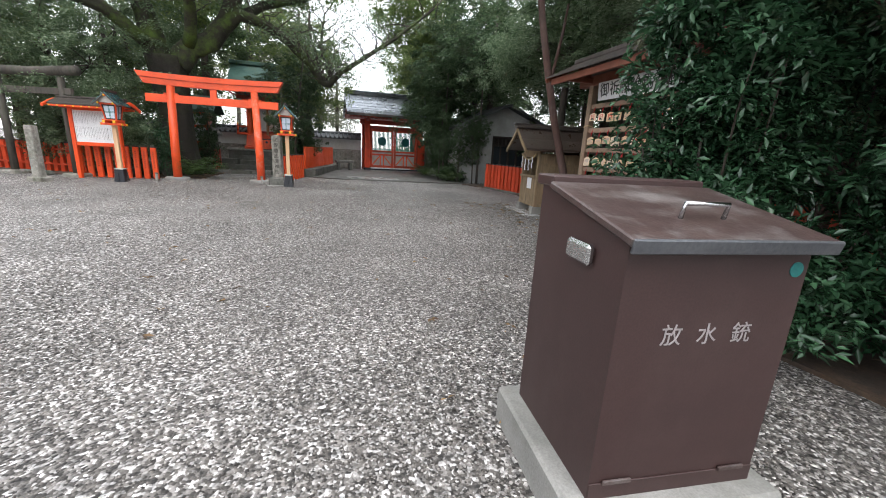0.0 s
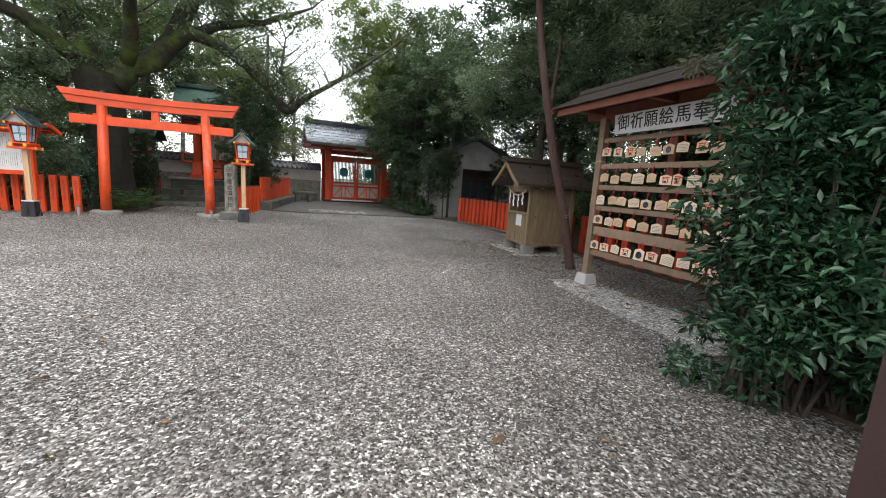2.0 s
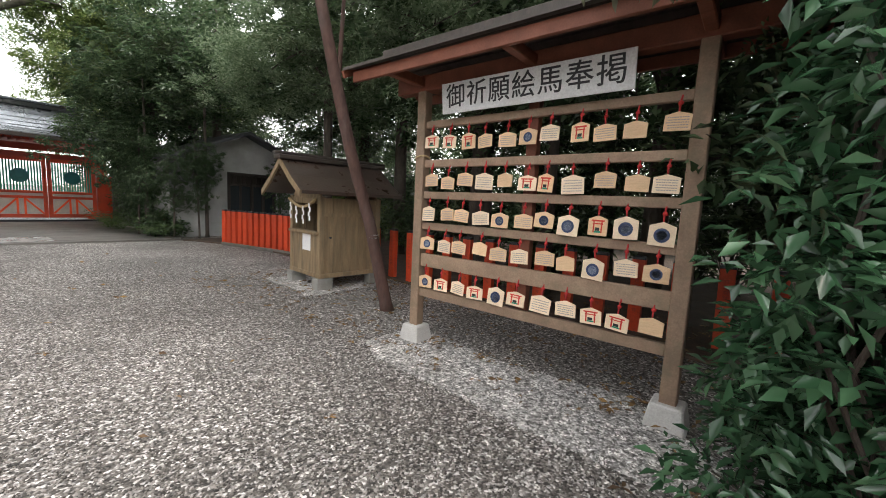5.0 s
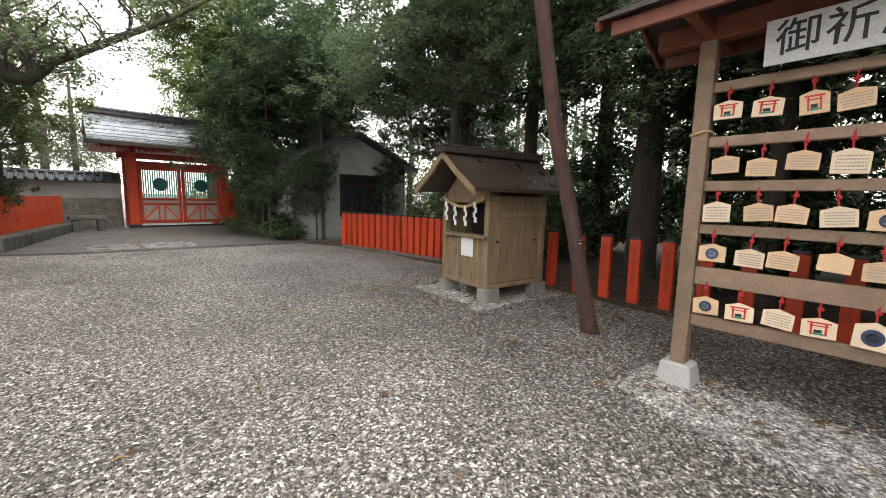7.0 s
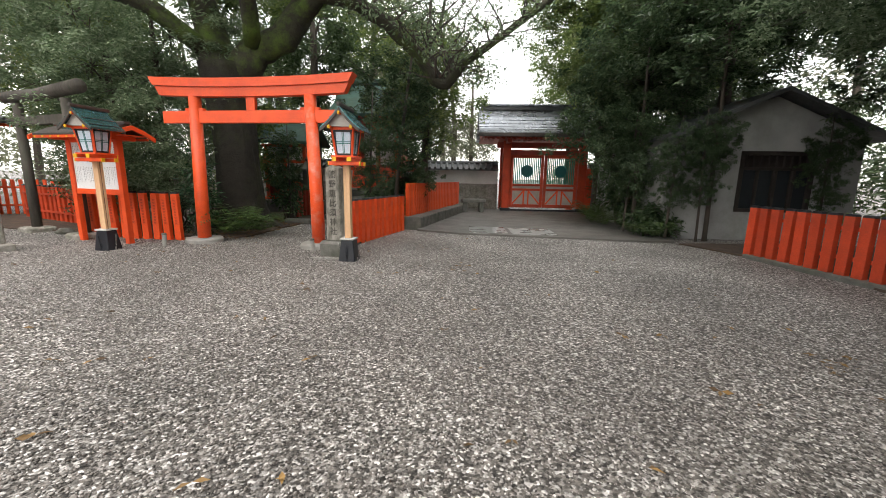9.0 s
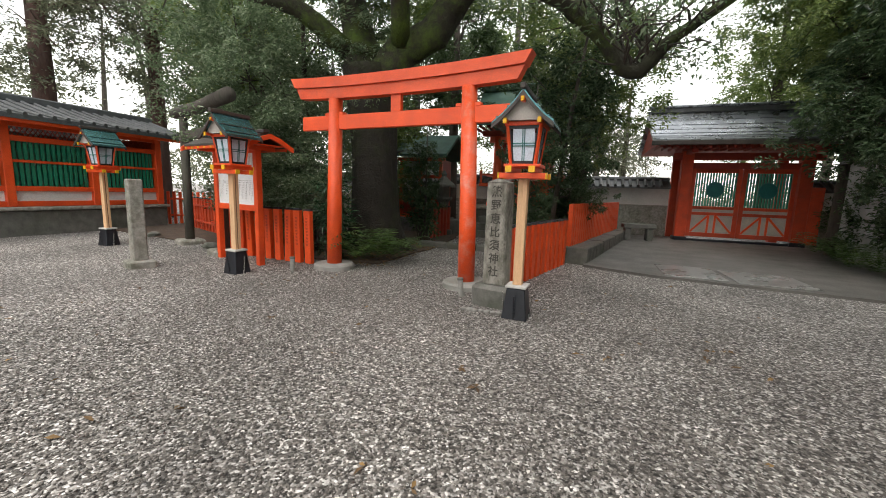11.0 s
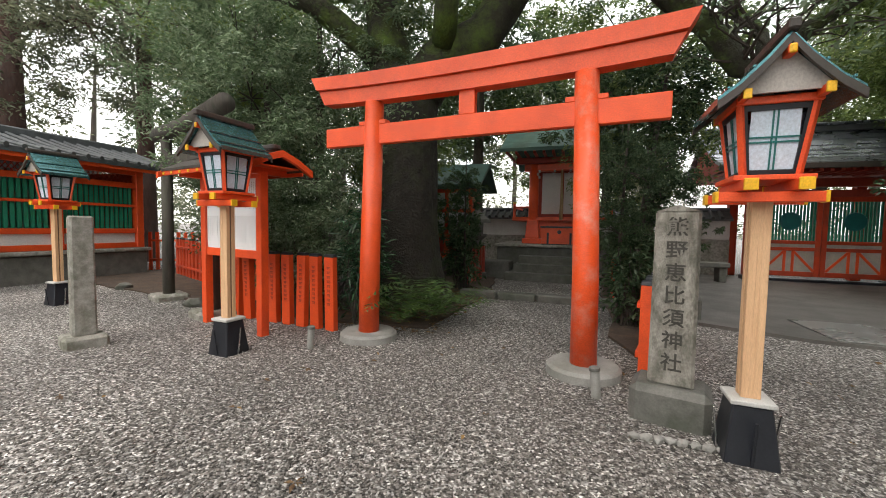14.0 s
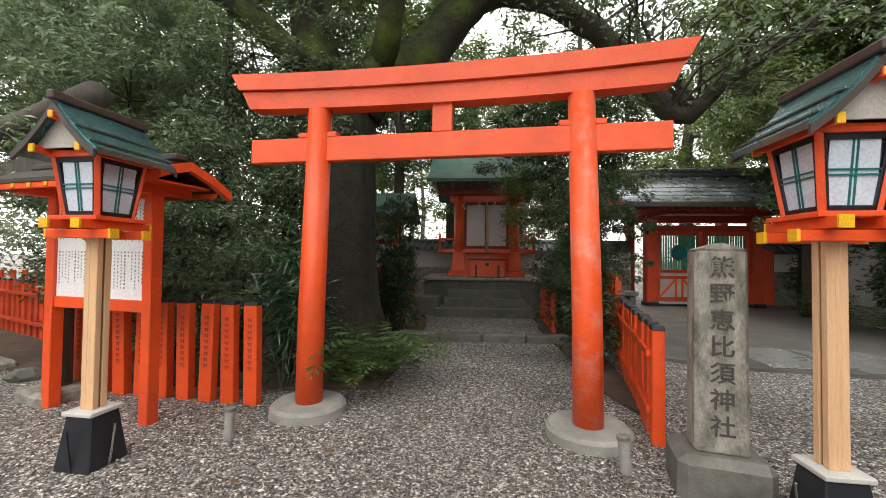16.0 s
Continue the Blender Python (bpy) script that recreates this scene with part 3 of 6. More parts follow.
    for s in (-1, 1):
        bm = bmesh.new()
        extrude_profile([(s * x, z + 0.028) for x, z in prof] + [(s * x, z - 0.012) for x, z in prof[::-1]], "y", -0.40, 0.40, bm)
        part("roof_slope", bm, COPPER, t, "green copper roof slope")
        for k in (1, 2):
            x, z = prof[k]
            x2, z2 = prof[k + 1]
            part("roof_seam", beam((s * (x + x2) / 2, -0.405, (z + z2) / 2 + 0.036), (s * (x + x2) / 2, 0.405, (z + z2) / 2 + 0.036), 0.02, 0.016, 0.003), COPPER, t)
        for e in (-1, 1):
            bm = bmesh.new()
            extrude_profile([(s * x, z + 0.005) for x, z in prof] + [(s * x, z - 0.045) for x, z in prof[::-1]], "y", e * 0.39, e * 0.42, bm)
            part("bargeboard", bm, ROOFDARK, t)
    part("ridge", beam((0, -0.45, 2.565), (0, 0.45, 2.565), 0.07, 0.06, 0.01), ROOFDARK, t)
    for e in (-1, 1):
        bm = bmesh.new()
        extrude_profile([(-0.3, 2.235), (0.3, 2.235), (0.0, 2.49)], "y", e * 0.31, e * 0.33, bm)
        # white gable in the darkened tone: roof shade put into its colour
        part("gable", bm, WHITE_SHADED, t, "white gable board darkened for roof shade")
        part("gable_ornament", box(-0.022, e * 0.435 - 0.01, 2.41, 0.022, e * 0.435 + 0.01, 2.46, 0.008), YELLOW, t)
        part("purlin", beam((0, e * 0.31, 2.435), (0, e * 0.435, 2.435), 0.05, 0.05, 0.004), VERMILION, t)
        for s in (-1, 1):
            part("rafter", beam((s * 0.23, e * 0.25, 2.225), (s * 0.23, e * 0.385, 2.225), 0.045, 0.045, 0.004), VERMILION, t)
            part("rafter_end", box(s * 0.23 - 0.026, e * 0.395 - 0.01, 2.197, s * 0.23 + 0.026, e * 0.395 + 0.01, 2.253, 0.003), YELLOW, t)
    return t


lantern = post_lantern(pose(-1.43, 6.36, 0, 0, 0, -3))
lantern.scale = (0.79, 0.79, 1.0)
copy_thing(lantern, pose(-6.16, 6.70, 0, 0, 0, -4))
copy_thing(lantern, pose(-10.9, 7.55, 0, 0, 0, 0))


# ---- two-leaf gate in the far wall ----
def gate():
    g = thing("shrine_gate", "red two-leaf shrine gate with green lattice and a grey metal roof", "gate", pose(0.32, -1.0, 0))
    for x in (2.13, 5.43):
        part("gate_post", box(x - 0.17, 18.3, 0.16, x + 0.17, 18.64, 3.1, 0.02), VERM_OLD, g)
        part("post_foot", box(x - 0.21, 18.26, 0.0, x + 0.21, 18.68, 0.18, 0.02), BLACK, g, "black post foot")
        part("rear_post", box(x - 0.13, 20.0, 0, x + 0.13, 20.26, 3.1, 0.02), VERM_OLD, g)
    for x0, x1 in ((5.62, 5.98),):
        part("side_panel", box(x0, 18.42, 0.12, x1, 18.5, 1.95, 0.01), VERM_OLD, g)
    part("threshold", box(2.3, 18.34, 0.0, 5.26, 18.6, 0.13, 0.02), BLACK, g)
    # beams below the roof take the darker red as painted eave shade
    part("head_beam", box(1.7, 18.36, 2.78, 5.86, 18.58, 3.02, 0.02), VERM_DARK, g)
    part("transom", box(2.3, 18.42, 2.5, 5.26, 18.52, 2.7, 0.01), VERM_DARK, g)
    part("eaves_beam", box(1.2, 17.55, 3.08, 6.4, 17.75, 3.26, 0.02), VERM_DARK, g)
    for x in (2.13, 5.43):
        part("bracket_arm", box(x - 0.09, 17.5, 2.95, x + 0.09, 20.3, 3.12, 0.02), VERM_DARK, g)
    for k, (x0, x1) in enumerate(((2.32, 3.77), (3.79, 5.24))):
        leaf = new("door_leaf")
        leaf.parent = g
        for n_, b_ in (("stile", (x0, 18.43, 0.2, x0 + 0.12, 18.52, 2.5)), ("stile", (x1 - 0.12, 18.43, 0.2, x1, 18.52, 2.5)),
                       ("bottom_rail", (x0 + 0.12, 18.43, 0.2, x1 - 0.12, 18.52, 0.34)), ("middle_rail", (x0 + 0.12, 18.43, 0.94, x1 - 0.12, 18.52, 1.04)),
                       ("upper_rail", (x0 + 0.12, 18.43, 1.14, x1 - 0.12, 18.52, 1.24)), ("top_rail", (x0 + 0.12, 18.43, 2.36, x1 - 0.12, 18.52, 2.5))):
            part(n_, box(*b_, 0.008), VERM_OLD, leaf)
        # white door panels dulled to hold the shade of the eaves
        part("lower_panel", box(x0 + 0.12, 18.46, 0.34, x1 - 0.12, 18.49, 0.94), WHITE_SHADED, leaf, "white lower panel")
        part("frieze_panel", box(x0 + 0.12, 18.46, 1.04, x1 - 0.12, 18.49, 1.14), WHITE_SHADED, leaf)
        xm = (x0 + x1) / 2
        for p, q in (((x0 + 0.13, 18.45, 0.36), (xm - 0.12, 18.45, 0.92)), ((xm - 0.1, 18.45, 0.34), (xm - 0.1, 18.45, 0.94)),
                     ((xm + 0.1, 18.45, 0.34), (xm + 0.1, 18.45, 0.94)), ((xm + 0.12, 18.45, 0.92), (x1 - 0.13, 18.45, 0.36))):
            part("brace", beam(p, q, 0.05, 0.06, 0.004) if p[0] != q[0] else box(p[0] - 0.03, 18.425, 0.34, p[0] + 0.03, 18.47, 0.94, 0.004), VERMILION, leaf)
        n = 15
        bar = None
        for i in range(n):
            x = x0 + 0.16 + (x1 - x0 - 0.32) * i / (n - 1)
            if bar is None:
                bar = part("lattice_bar", box(-0.024, 18.455, 1.24, 0.024, 18.495, 2.36), GREEN, leaf, "green lattice bar")
                bar.matrix_basis = Matrix.Translation((x, 0, 0))
            else:
                again(bar, Matrix.Translation((x, 0, 0)))
        b = bmesh.new()
        bmesh.ops.create_cone(b, cap_ends=True, segments=16, radius1=0.27, radius2=0.25, depth=0.03)
        b.transform(pose(xm, 18.445, 1.8, 90, 0, 0))
        part("crest", b, TEAL, leaf, "round dark green crest")
    # roof
    prof = [(17.05, 3.26), (17.6, 3.45), (18.2, 3.78), (18.8, 4.2), (19.15, 4.5)]
    back = [(38.3 - y, z) for y, z in prof[::-1]]
    for nm, pr in (("front_slope", prof), ("rear_slope", back)):
        bm = bmesh.new()
        extrude_profile([(y, z + 0.05) for y, z in pr] + [(y, z - 0.05) for y, z in pr[::-1]], "x", 0.85, 6.8, bm)
        part(nm, bm, SHEET, g, "grey metal roof slope with wet sheen")
    for k in range(len(prof) - 1):
        for f in (0.25, 0.75):
            y = prof[k][0] + (prof[k + 1][0] - prof[k][0]) * f
            z = prof[k][1] + (prof[k + 1][1] - prof[k][1]) * f
            part("roof_seam", beam((0.85, y, z + 0.055), (6.8, y, z + 0.055), 0.03, 0.02, 0.004), SHEET, g)
    part("eaves_edge", box(0.8, 17.0, 3.13, 6.85, 17.12, 3.27, 0.01), ROOFDARK, g)
    # soffit and rafters also in the red darkened for eave shade
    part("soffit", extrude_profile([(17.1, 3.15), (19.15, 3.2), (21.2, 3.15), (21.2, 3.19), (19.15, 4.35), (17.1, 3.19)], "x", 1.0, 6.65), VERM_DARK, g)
    part("ridge_box", box(0.95, 18.95, 4.45, 6.7, 19.35, 4.62, 0.02), TILE, g, "dark ridge box")
    part("ridge_cap", box(0.85, 18.9, 4.62, 6.8, 19.4, 4.7, 0.02), SHEET, g)
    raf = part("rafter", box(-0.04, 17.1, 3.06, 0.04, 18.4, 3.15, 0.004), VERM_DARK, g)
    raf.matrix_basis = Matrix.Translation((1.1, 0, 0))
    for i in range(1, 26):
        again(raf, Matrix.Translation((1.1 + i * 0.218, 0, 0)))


gate()


# ---- hydrant box ----
def hydrant_box():
    t = thing("hydrant_box", "brown painted steel hydrant box on a concrete plinth", "hydrant box", pose(0.38, -6.65, 0, 0, 0, -6.5))
    W, D, zb, zf = 0.73, 0.66, 0.19, 1.18
    part("plinth", box(-0.09, -0.09, -0.05, W + 0.09, D + 0.09, 0.19, 0.015), CONCRETE, t, "mossy concrete plinth")
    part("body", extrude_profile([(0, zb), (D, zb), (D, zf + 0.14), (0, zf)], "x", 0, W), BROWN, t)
    part("foot_rail", box(0.0, -0.006, zb, W, 0.0, zb + 0.07, 0.002), BROWN, t)
    for x in (0.05, W - 0.17):
        part("hinge", box(x, -0.014, zb + 0.065, x + 0.12, -0.004, zb + 0.085, 0.003), BROWN_TOP, t)
    sl = math.degrees(math.atan2(0.14, D))
    lid = box(-0.035, -0.05, 0, W + 0.035, D - 0.12, 0.03, 0.006)
    lid.transform(pose(0, 0, zf + 0.008, sl, 0, 0))
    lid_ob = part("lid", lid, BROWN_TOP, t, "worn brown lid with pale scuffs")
    fr = box(-0.035, -0.064, -0.018, W + 0.035, -0.05, 0.032, 0.004)
    fr.transform(pose(0, 0, zf + 0.008, sl, 0, 0))
    part("lid_edge", fr, EDGE, lid_ob, "bare metal lid edge")
    part("back_cap", box(-0.02, D - 0.13, zf + 0.125, W + 0.02, D + 0.03, zf + 0.175, 0.008), BROWN, t)
    hb = tube([(W / 2 - 0.09, 0.13, 0.03), (W / 2 - 0.09, 0.13, 0.085), (W / 2 + 0.09, 0.13, 0.085), (W / 2 + 0.09, 0.13, 0.03)], [0.009] * 4, 8)
    hb.transform(pose(0, 0, zf + 0.008, sl, 0, 0))
    part("handle", hb, STEEL, lid_ob, "bare steel grip", smooth=True)
    part("latch", box(-0.035, 0.17, 1.05, 0.0, 0.33, 1.13, 0.012), STEEL, t, "steel latch plate")
    b = bmesh.new()
    bmesh.ops.create_cone(b, cap_ends=True, segments=20, radius1=0.028, radius2=0.028, depth=0.003)
    b.transform(pose(W - 0.05, -0.002, 1.09, 90, 0, 0))
    part("sticker", b, TEAL, t, "small round teal sticker")
    for i, ch in enumerate("放水銃"):
        words("letter", ch, 0.085, 0.001, GREYINK, t, pose(0.22 + i * 0.145, -0.003, 0.85, 90, 0, 0), "weathered grey character")


hydrant_box()


# ---- ema rack ----
RACK_X, RACK_Y0, RACK_Y1 = 4.64, -3.58, -1.13
RACK_M = pose(3.95, -1.62, 0, 0, 0, -3.0) @ pose(-RACK_X, -RACK_Y1, 0)


def ema_rack():
    t = thing("ema_rack", "wooden votive plaque rack with a shingled roof and a white sign", "rack", RACK_M)
    for y in (RACK_Y0, RACK_Y1):
        part("post", box(RACK_X - 0.055, y - 0.055, 0.16, RACK_X + 0.055, y + 0.055, 2.72, 0.008), RACKWOOD, t)
        part("footing", box(RACK_X - 0.14, y - 0.14, -0.03, RACK_X + 0.14, y + 0.14, 0.18, 0.012, taper=0.25), NEWCONC, t, "pale concrete footing")
    ym = (RACK_Y0 + RACK_Y1) / 2
    part("middle_post", box(RACK_X + 0.02, ym - 0.05, 0.55, RACK_X + 0.10, ym + 0.05, 2.72, 0.006), RACKRED, t)
    for z, h in ((2.29, 0.07), (1.90, 0.075), (1.58, 0.075), (1.26, 0.075), (0.90, 0.14), (0.55, 0.09)):
        part("rail", box(RACK_X - 0.03, RACK_Y0 + 0.055, z - h / 2, RACK_X + 0.018, RACK_Y1 - 0.055, z + h / 2, 0.006), RACKWOOD, t)
    part("head_beam", box(RACK_X - 0.06, RACK_Y0 - 0.35, 2.62, RACK_X + 0.06, RACK_Y1 + 0.35, 2.78, 0.01), RACKRED, t)
    for y in (RACK_Y0, RACK_Y1, ym):
        part("cross_arm", box(RACK_X - 0.5, y - 0.04, 2.66, RACK_X + 0.5, y + 0.04, 2.75, 0.008), RACKRED, t)
    for s in (-1, 1):
        part("eaves_board", box(RACK_X + s * 0.52 - 0.02, RACK_Y0 - 0.5, 2.66, RACK_X + s * 0.52 + 0.02, RACK_Y1 + 0.5, 2.76, 0.005), RACKRED, t)
        n = 5
        for i in range(n):
            a, b_ = i / n, (i + 1) / n + 0.06
            p = [(RACK_X + s * (0.60 - 0.60 * a), 2.745 + 0.30 * a + 0.025), (RACK_X + s * (0.60 - 0.60 * b_), 2.745 + 0.30 * b_)]
            bm = bmesh.new()
            extrude_profile([p[0], p[1], (p[1][0], p[1][1] + 0.02), (p[0][0], p[0][1] + 0.028)], "y", RACK_Y0 - 0.58, RACK_Y1 + 0.58, bm)
            part("roof_board", bm, ROOFDARK, t)
        for e, y in ((-1, RACK_Y0 - 0.58), (1, RACK_Y1 + 0.58)):
            part("bargeboard", beam((RACK_X + s * 0.60, y, 2.73), (RACK_X, y, 3.03), 0.03, 0.07, 0.004), RACKRED, t)
    part("ridge", box(RACK_X - 0.07, RACK_Y0 - 0.6, 3.06, RACK_X + 0.07, RACK_Y1 + 0.6, 3.13, 0.01), ROOFDARK, t)
    part("rope_tie", tube([(RACK_X + 0.075 * math.cos(a), RACK_Y1 + 0.075 * math.sin(a), 1.97 + 0.012 * math.sin(2 * a)) for a in [k * 0.5 for k in range(14)]], [0.009] * 14, 6), ROPE, t, "straw rope tied round the post")
    sb = box(-0.85, -0.008, -0.135, 0.85, 0.008, 0.135, 0.002)
    sign_m = pose(RACK_X - 0.14, -2.33, 2.48, 6, 0, -90)
    sign = part("sign_board", sb, SIGNWHITE, t, "white sign board with brushed black characters")
    sign.matrix_basis = sign_m
    for i, ch in enumerate("御祈願絵馬奉掲"):
        words("character", ch, 0.22, 0.0015, INK, sign, pose(-0.69 + i * 0.23, -0.0095, 0.0, 90, 0, 0), bold=0.0014)
    return t


ema_rack()


# ---- small offertory shrine ----
def offertory_shrine():
    t = thing("offertory_shrine", "weathered wooden offertory shrine with a dark gabled roof", "shrine", pose(4.66, 1.45, 0, 0, 0, -8))
    for x, y in ((0.06, -0.46), (0.06, 0.46), (1.06, -0.46), (1.06, 0.46)):
        part("block", box(x - 0.12, y - 0.09, -0.03, x + 0.16, y + 0.09, 0.2, 0.01), CONCRETE, t, "concrete block")
    part("sill", box(-0.02, -0.53, 0.2, 1.17, 0.53, 0.27, 0.006), OLDWOOD, t)
    for x in (0.03, 1.12):
        for y in (-0.48, 0.48):
            part("corner_post", box(x - 0.045, y - 0.045, 0.27, x + 0.045, y + 0.045, 1.52, 0.006), OLDWOOD, t)
    # floor coloured near-black for the shade inside
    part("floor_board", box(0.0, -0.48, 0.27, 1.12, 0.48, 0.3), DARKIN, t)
    for i in range(5):
        y0 = -0.435 + i * 0.174
        part("front_plank", box(-0.005, y0 + 0.002, 0.27, 0.022, y0 + 0.172, 0.9, 0.004), OLDWOOD, t)
    part("counter", box(-0.06, -0.5, 0.9, 0.1, 0.5, 0.95, 0.006), OLDWOOD, t)
    part("front_lintel", box(0.0, -0.435, 1.4, 0.06, 0.435, 1.5, 0.006), OLDWOOD, t)
    for s in (-1, 1):
        for i in range(6):
            x0 = 0.075 + i * 0.1667
            part("side_plank", box(x0 + 0.002, s * 0.48 - 0.014, 0.27, x0 + 0.165, s * 0.48 + 0.014, 1.5, 0.004), OLDWOOD, t)
        part("side_rail", box(0.075, s * 0.505 - 0.012, 1.2, 1.075, s * 0.505 + 0.012, 1.26, 0.004), OLDWOOD, t)
        for x in (0.18, 0.95):
            part("knob", tube([(x, s * 0.49, 0.86), (x, s * 0.53, 0.86)], [0.014, 0.017], 10), BLACK, t)
    part("back_wall", box(1.1, -0.435, 0.27, 1.13, 0.435, 1.5), OLDWOOD, t)
    # panel added behind the opening, its near-black colour giving the interior shade
    part("inner_wall", box(0.5, -0.43, 0.3, 0.52, 0.43, 1.5), DARKIN, t, "near-black panel for the unlit interior")
    slope = [(0.0, 2.06), (0.35, 1.78), (0.70, 1.55)]
    for s in (-1, 1):
        bm = bmesh.new()
        extrude_profile([(s * y, z + 0.05) for y, z in slope] + [(s * y, z) for y, z in slope[::-1]], "x", -0.42, 1.5, bm)
        part("roof_slope", bm, ROOFWET, t, "dark brown roof slope with a wet sheen")
        for x in (-0.44, 1.48):
            bm = bmesh.new()
            extrude_profile([(s * y, z + 0.045) for y, z in slope] + [(s * y, z - 0.05) for y, z in slope[::-1]], "x", x, x + 0.035, bm)
            part("bargeboard", bm, OLDWOOD if x < 0 else ROOFDARK, t, "pale bargeboard" if x < 0 else "")
    bm = bmesh.new()
    extrude_profile([(-0.5, 1.5), (0.5, 1.5), (0.0, 2.0)], "x", 0.02, 0.05, bm)
    part("front_gable", bm, OLDWOOD, t)
    bm = bmesh.new()
    extrude_profile([(-0.5, 1.5), (0.5, 1.5), (0.0, 2.0)], "x", 1.1, 1.13, bm)
    part("rear_gable", bm, OLDWOOD, t)
    part("ridge", box(-0.48, -0.11, 2.08, 1.56, 0.11, 2.15, 0.012), ROOFDARK, t)
    part("ridge_cap", box(-0.52, -0.06, 2.15, 1.6, 0.06, 2.2, 0.012), ROOFDARK, t)
    pts = [(-0.06, -0.47 + 0.94 * i / 10, 1.47 - 0.13 * math.sin(math.pi * i / 10)) for i in range(11)]
    part("rope", tube(pts, [0.022 + 0.006 * (i % 2) for i in range(11)], 8), ROPE, t, "straw rope", smooth=True)
    for i, y in enumerate((-0.33, -0.12, 0.12, 0.33)):
        bm = bmesh.new()
        z = 1.46 - 0.13 * math.sin(math.pi * (y + 0.47) / 0.94)
        for k in range(4):
            o = 0.016 * (-1) ** k
            box(-0.095 - 0.002 * k, y + o - 0.026, z - 0.068 * (k + 1), -0.091 - 0.002 * k, y + o + 0.026, z - 0.068 * k + 0.006, 0, bm)
        part("paper_streamer", bm, PAPER, t, "white zigzag paper streamer")
    part("notice", box(-0.012, -0.21, 0.62, -0.007, 0.06, 0.89), PAPER, t, "white paper notice")


offertory_shrine()


# ---- fences ----
def picket_fence(label, run, spacing, w, h, z=0.0, material=VERM_OLD, cap=True, rail=True, kerb=0.0, lean=0.0, inscribed=False):
    """Upright boards along a broken line, with rails behind and black caps."""
    f = thing("picket_fence", label, "fence")
    first = None
    rng = random.Random(int(run[0][0] * 100))
    for (xa, ya), (xb, yb) in zip(run, run[1:]):
        d = math.hypot(xb - xa, yb - ya)
        a = math.degrees(math.atan2(yb - ya, xb - xa))
        n = int(d / spacing)
        for i in range(n + 1):
            x, y = xa + (xb - xa) * i / n, ya + (yb - ya) * i / n
            m = pose(x, y, z + kerb, rng.uniform(-lean, lean), rng.uniform(-lean, lean) * 0.6, a)
            if first is None:
                first = part("picket", box(-w / 2, -w * 0.32, -0.03, w / 2, w * 0.32, h, 0.006), material, f)
                first.matrix_basis = m
                if inscribed:
                    ins = bmesh.new()
                    for q in range(9):
                        zq = h * 0.86 - q * 0.062
                        for dx, dz, bw, bh in ((0, 0, 0.05, 0.009), (0, -0.018, 0.036, 0.008), (-0.012, -0.014, 0.008, 0.036), (0.014, -0.02, 0.008, 0.03)):
                            box(dx - bw / 2, -w * 0.32 - 0.003, zq + dz - bh / 2, dx + bw / 2, -w * 0.32 - 0.0005, zq + dz + bh / 2, 0, ins)
                    first_ins = part("inscription", ins, VERM_DARK, f, "dark unreadable brushed inscription")
                    first_ins.matrix_basis = m
                if cap:
                    fc = part("cap", box(-w / 2 - 0.006, -w * 0.32 - 0.006, h - 0.012, w / 2 + 0.006, w * 0.32 + 0.006, h + 0.03, 0.008, taper=0.15), BLACK, f, "black cap")
                    fc.matrix_basis = m
            else:
                again(first, m)
                if inscribed:
                    again(first_ins, m)
                if cap:
                    again(fc, m)
        if rail:
            for hz in (0.28, 0.78):
                o = Vector((-(yb - ya) / d, (xb - xa) / d, 0)) * (w * 0.32 + 0.02)
                part("rail", beam(Vector((xa, ya, z + kerb + h * hz)) + o, Vector((xb, yb, z + kerb + h * hz)) + o, 0.035, 0.06, 0.004), material, f)
        if kerb:
            o = Vector((-(yb - ya) / d, (xb - xa) / d, 0)) * 0.0
            part("kerb", beam((xa, ya, z + kerb / 2 - 0.03), (xb, yb, z + kerb / 2 - 0.03), 0.26, kerb + 0.06, 0.015), STONE_D, f, "mossy stone kerb")
    return f


picket_fence("weathered vermilion board fence along the trees", [(6.22, 7.6), (6.55, 5.2), (6.66, 2.9)], 0.225, 0.155, 0.92, kerb=0.08, rail=True, lean=0.8)
picket_fence("spaced vermilion fence posts with black caps", [(6.45, 2.0), (6.2, 0.4), (6.05, -3.0), (5.9, -7.5)], 0.42, 0.15, 0.95, rail=False, lean=1.2, inscribed=True)
picket_fence("vermilion picket fence beside the stone stele", [(-1.86, 7.45), (-1.5, 8.9), (-1.12, 10.35)], 0.24, 0.15, 0.95, rail=True, material=VERMILION, lean=0.8)
picket_fence("vermilion picket fence on a raised stone ledge", [(-1.0, 10.75), (-0.35, 13.7), (0.32, 16.6)], 0.2, 0.15, 0.92, z=0.36, cap=False, material=VERMILION)
picket_fence("vermilion fence posts behind the notice board", [(-7.75, 8.1), (-5.66, 7.92)], 0.235, 0.15, 1.02, rail=False, lean=1.5, material=VERMILION, inscribed=True)
picket_fence("old vermilion fence in the shade behind the grey torii", [(-8.1, 9.1), (-10.6, 10.2), (-12.9, 11.2)], 0.27, 0.15, 1.0, rail=True, lean=1.0)
picket_fence("vermilion fence beside the corridor building", [(-12.9, 12.3), (-14.6, 11.6)], 0.2, 0.09, 1.15, rail=True, cap=False, material=VERMILION)
picket_fence("dark red fence posts beside the inner path", [(-5.1, 12.9), (-5.0, 14.2)], 0.24, 0.13, 0.95, rail=True, material=VERM_DARK)
picket_fence("red fence posts beside the inner path", [(-1.75, 12.2), (-1.6, 14.4)], 0.3, 0.13, 0.9, rail=False, material=VERM_OLD)
part_ledge = thing("stone_ledge", "raised stone ledge under the red fence", "ledge", kind="structure")
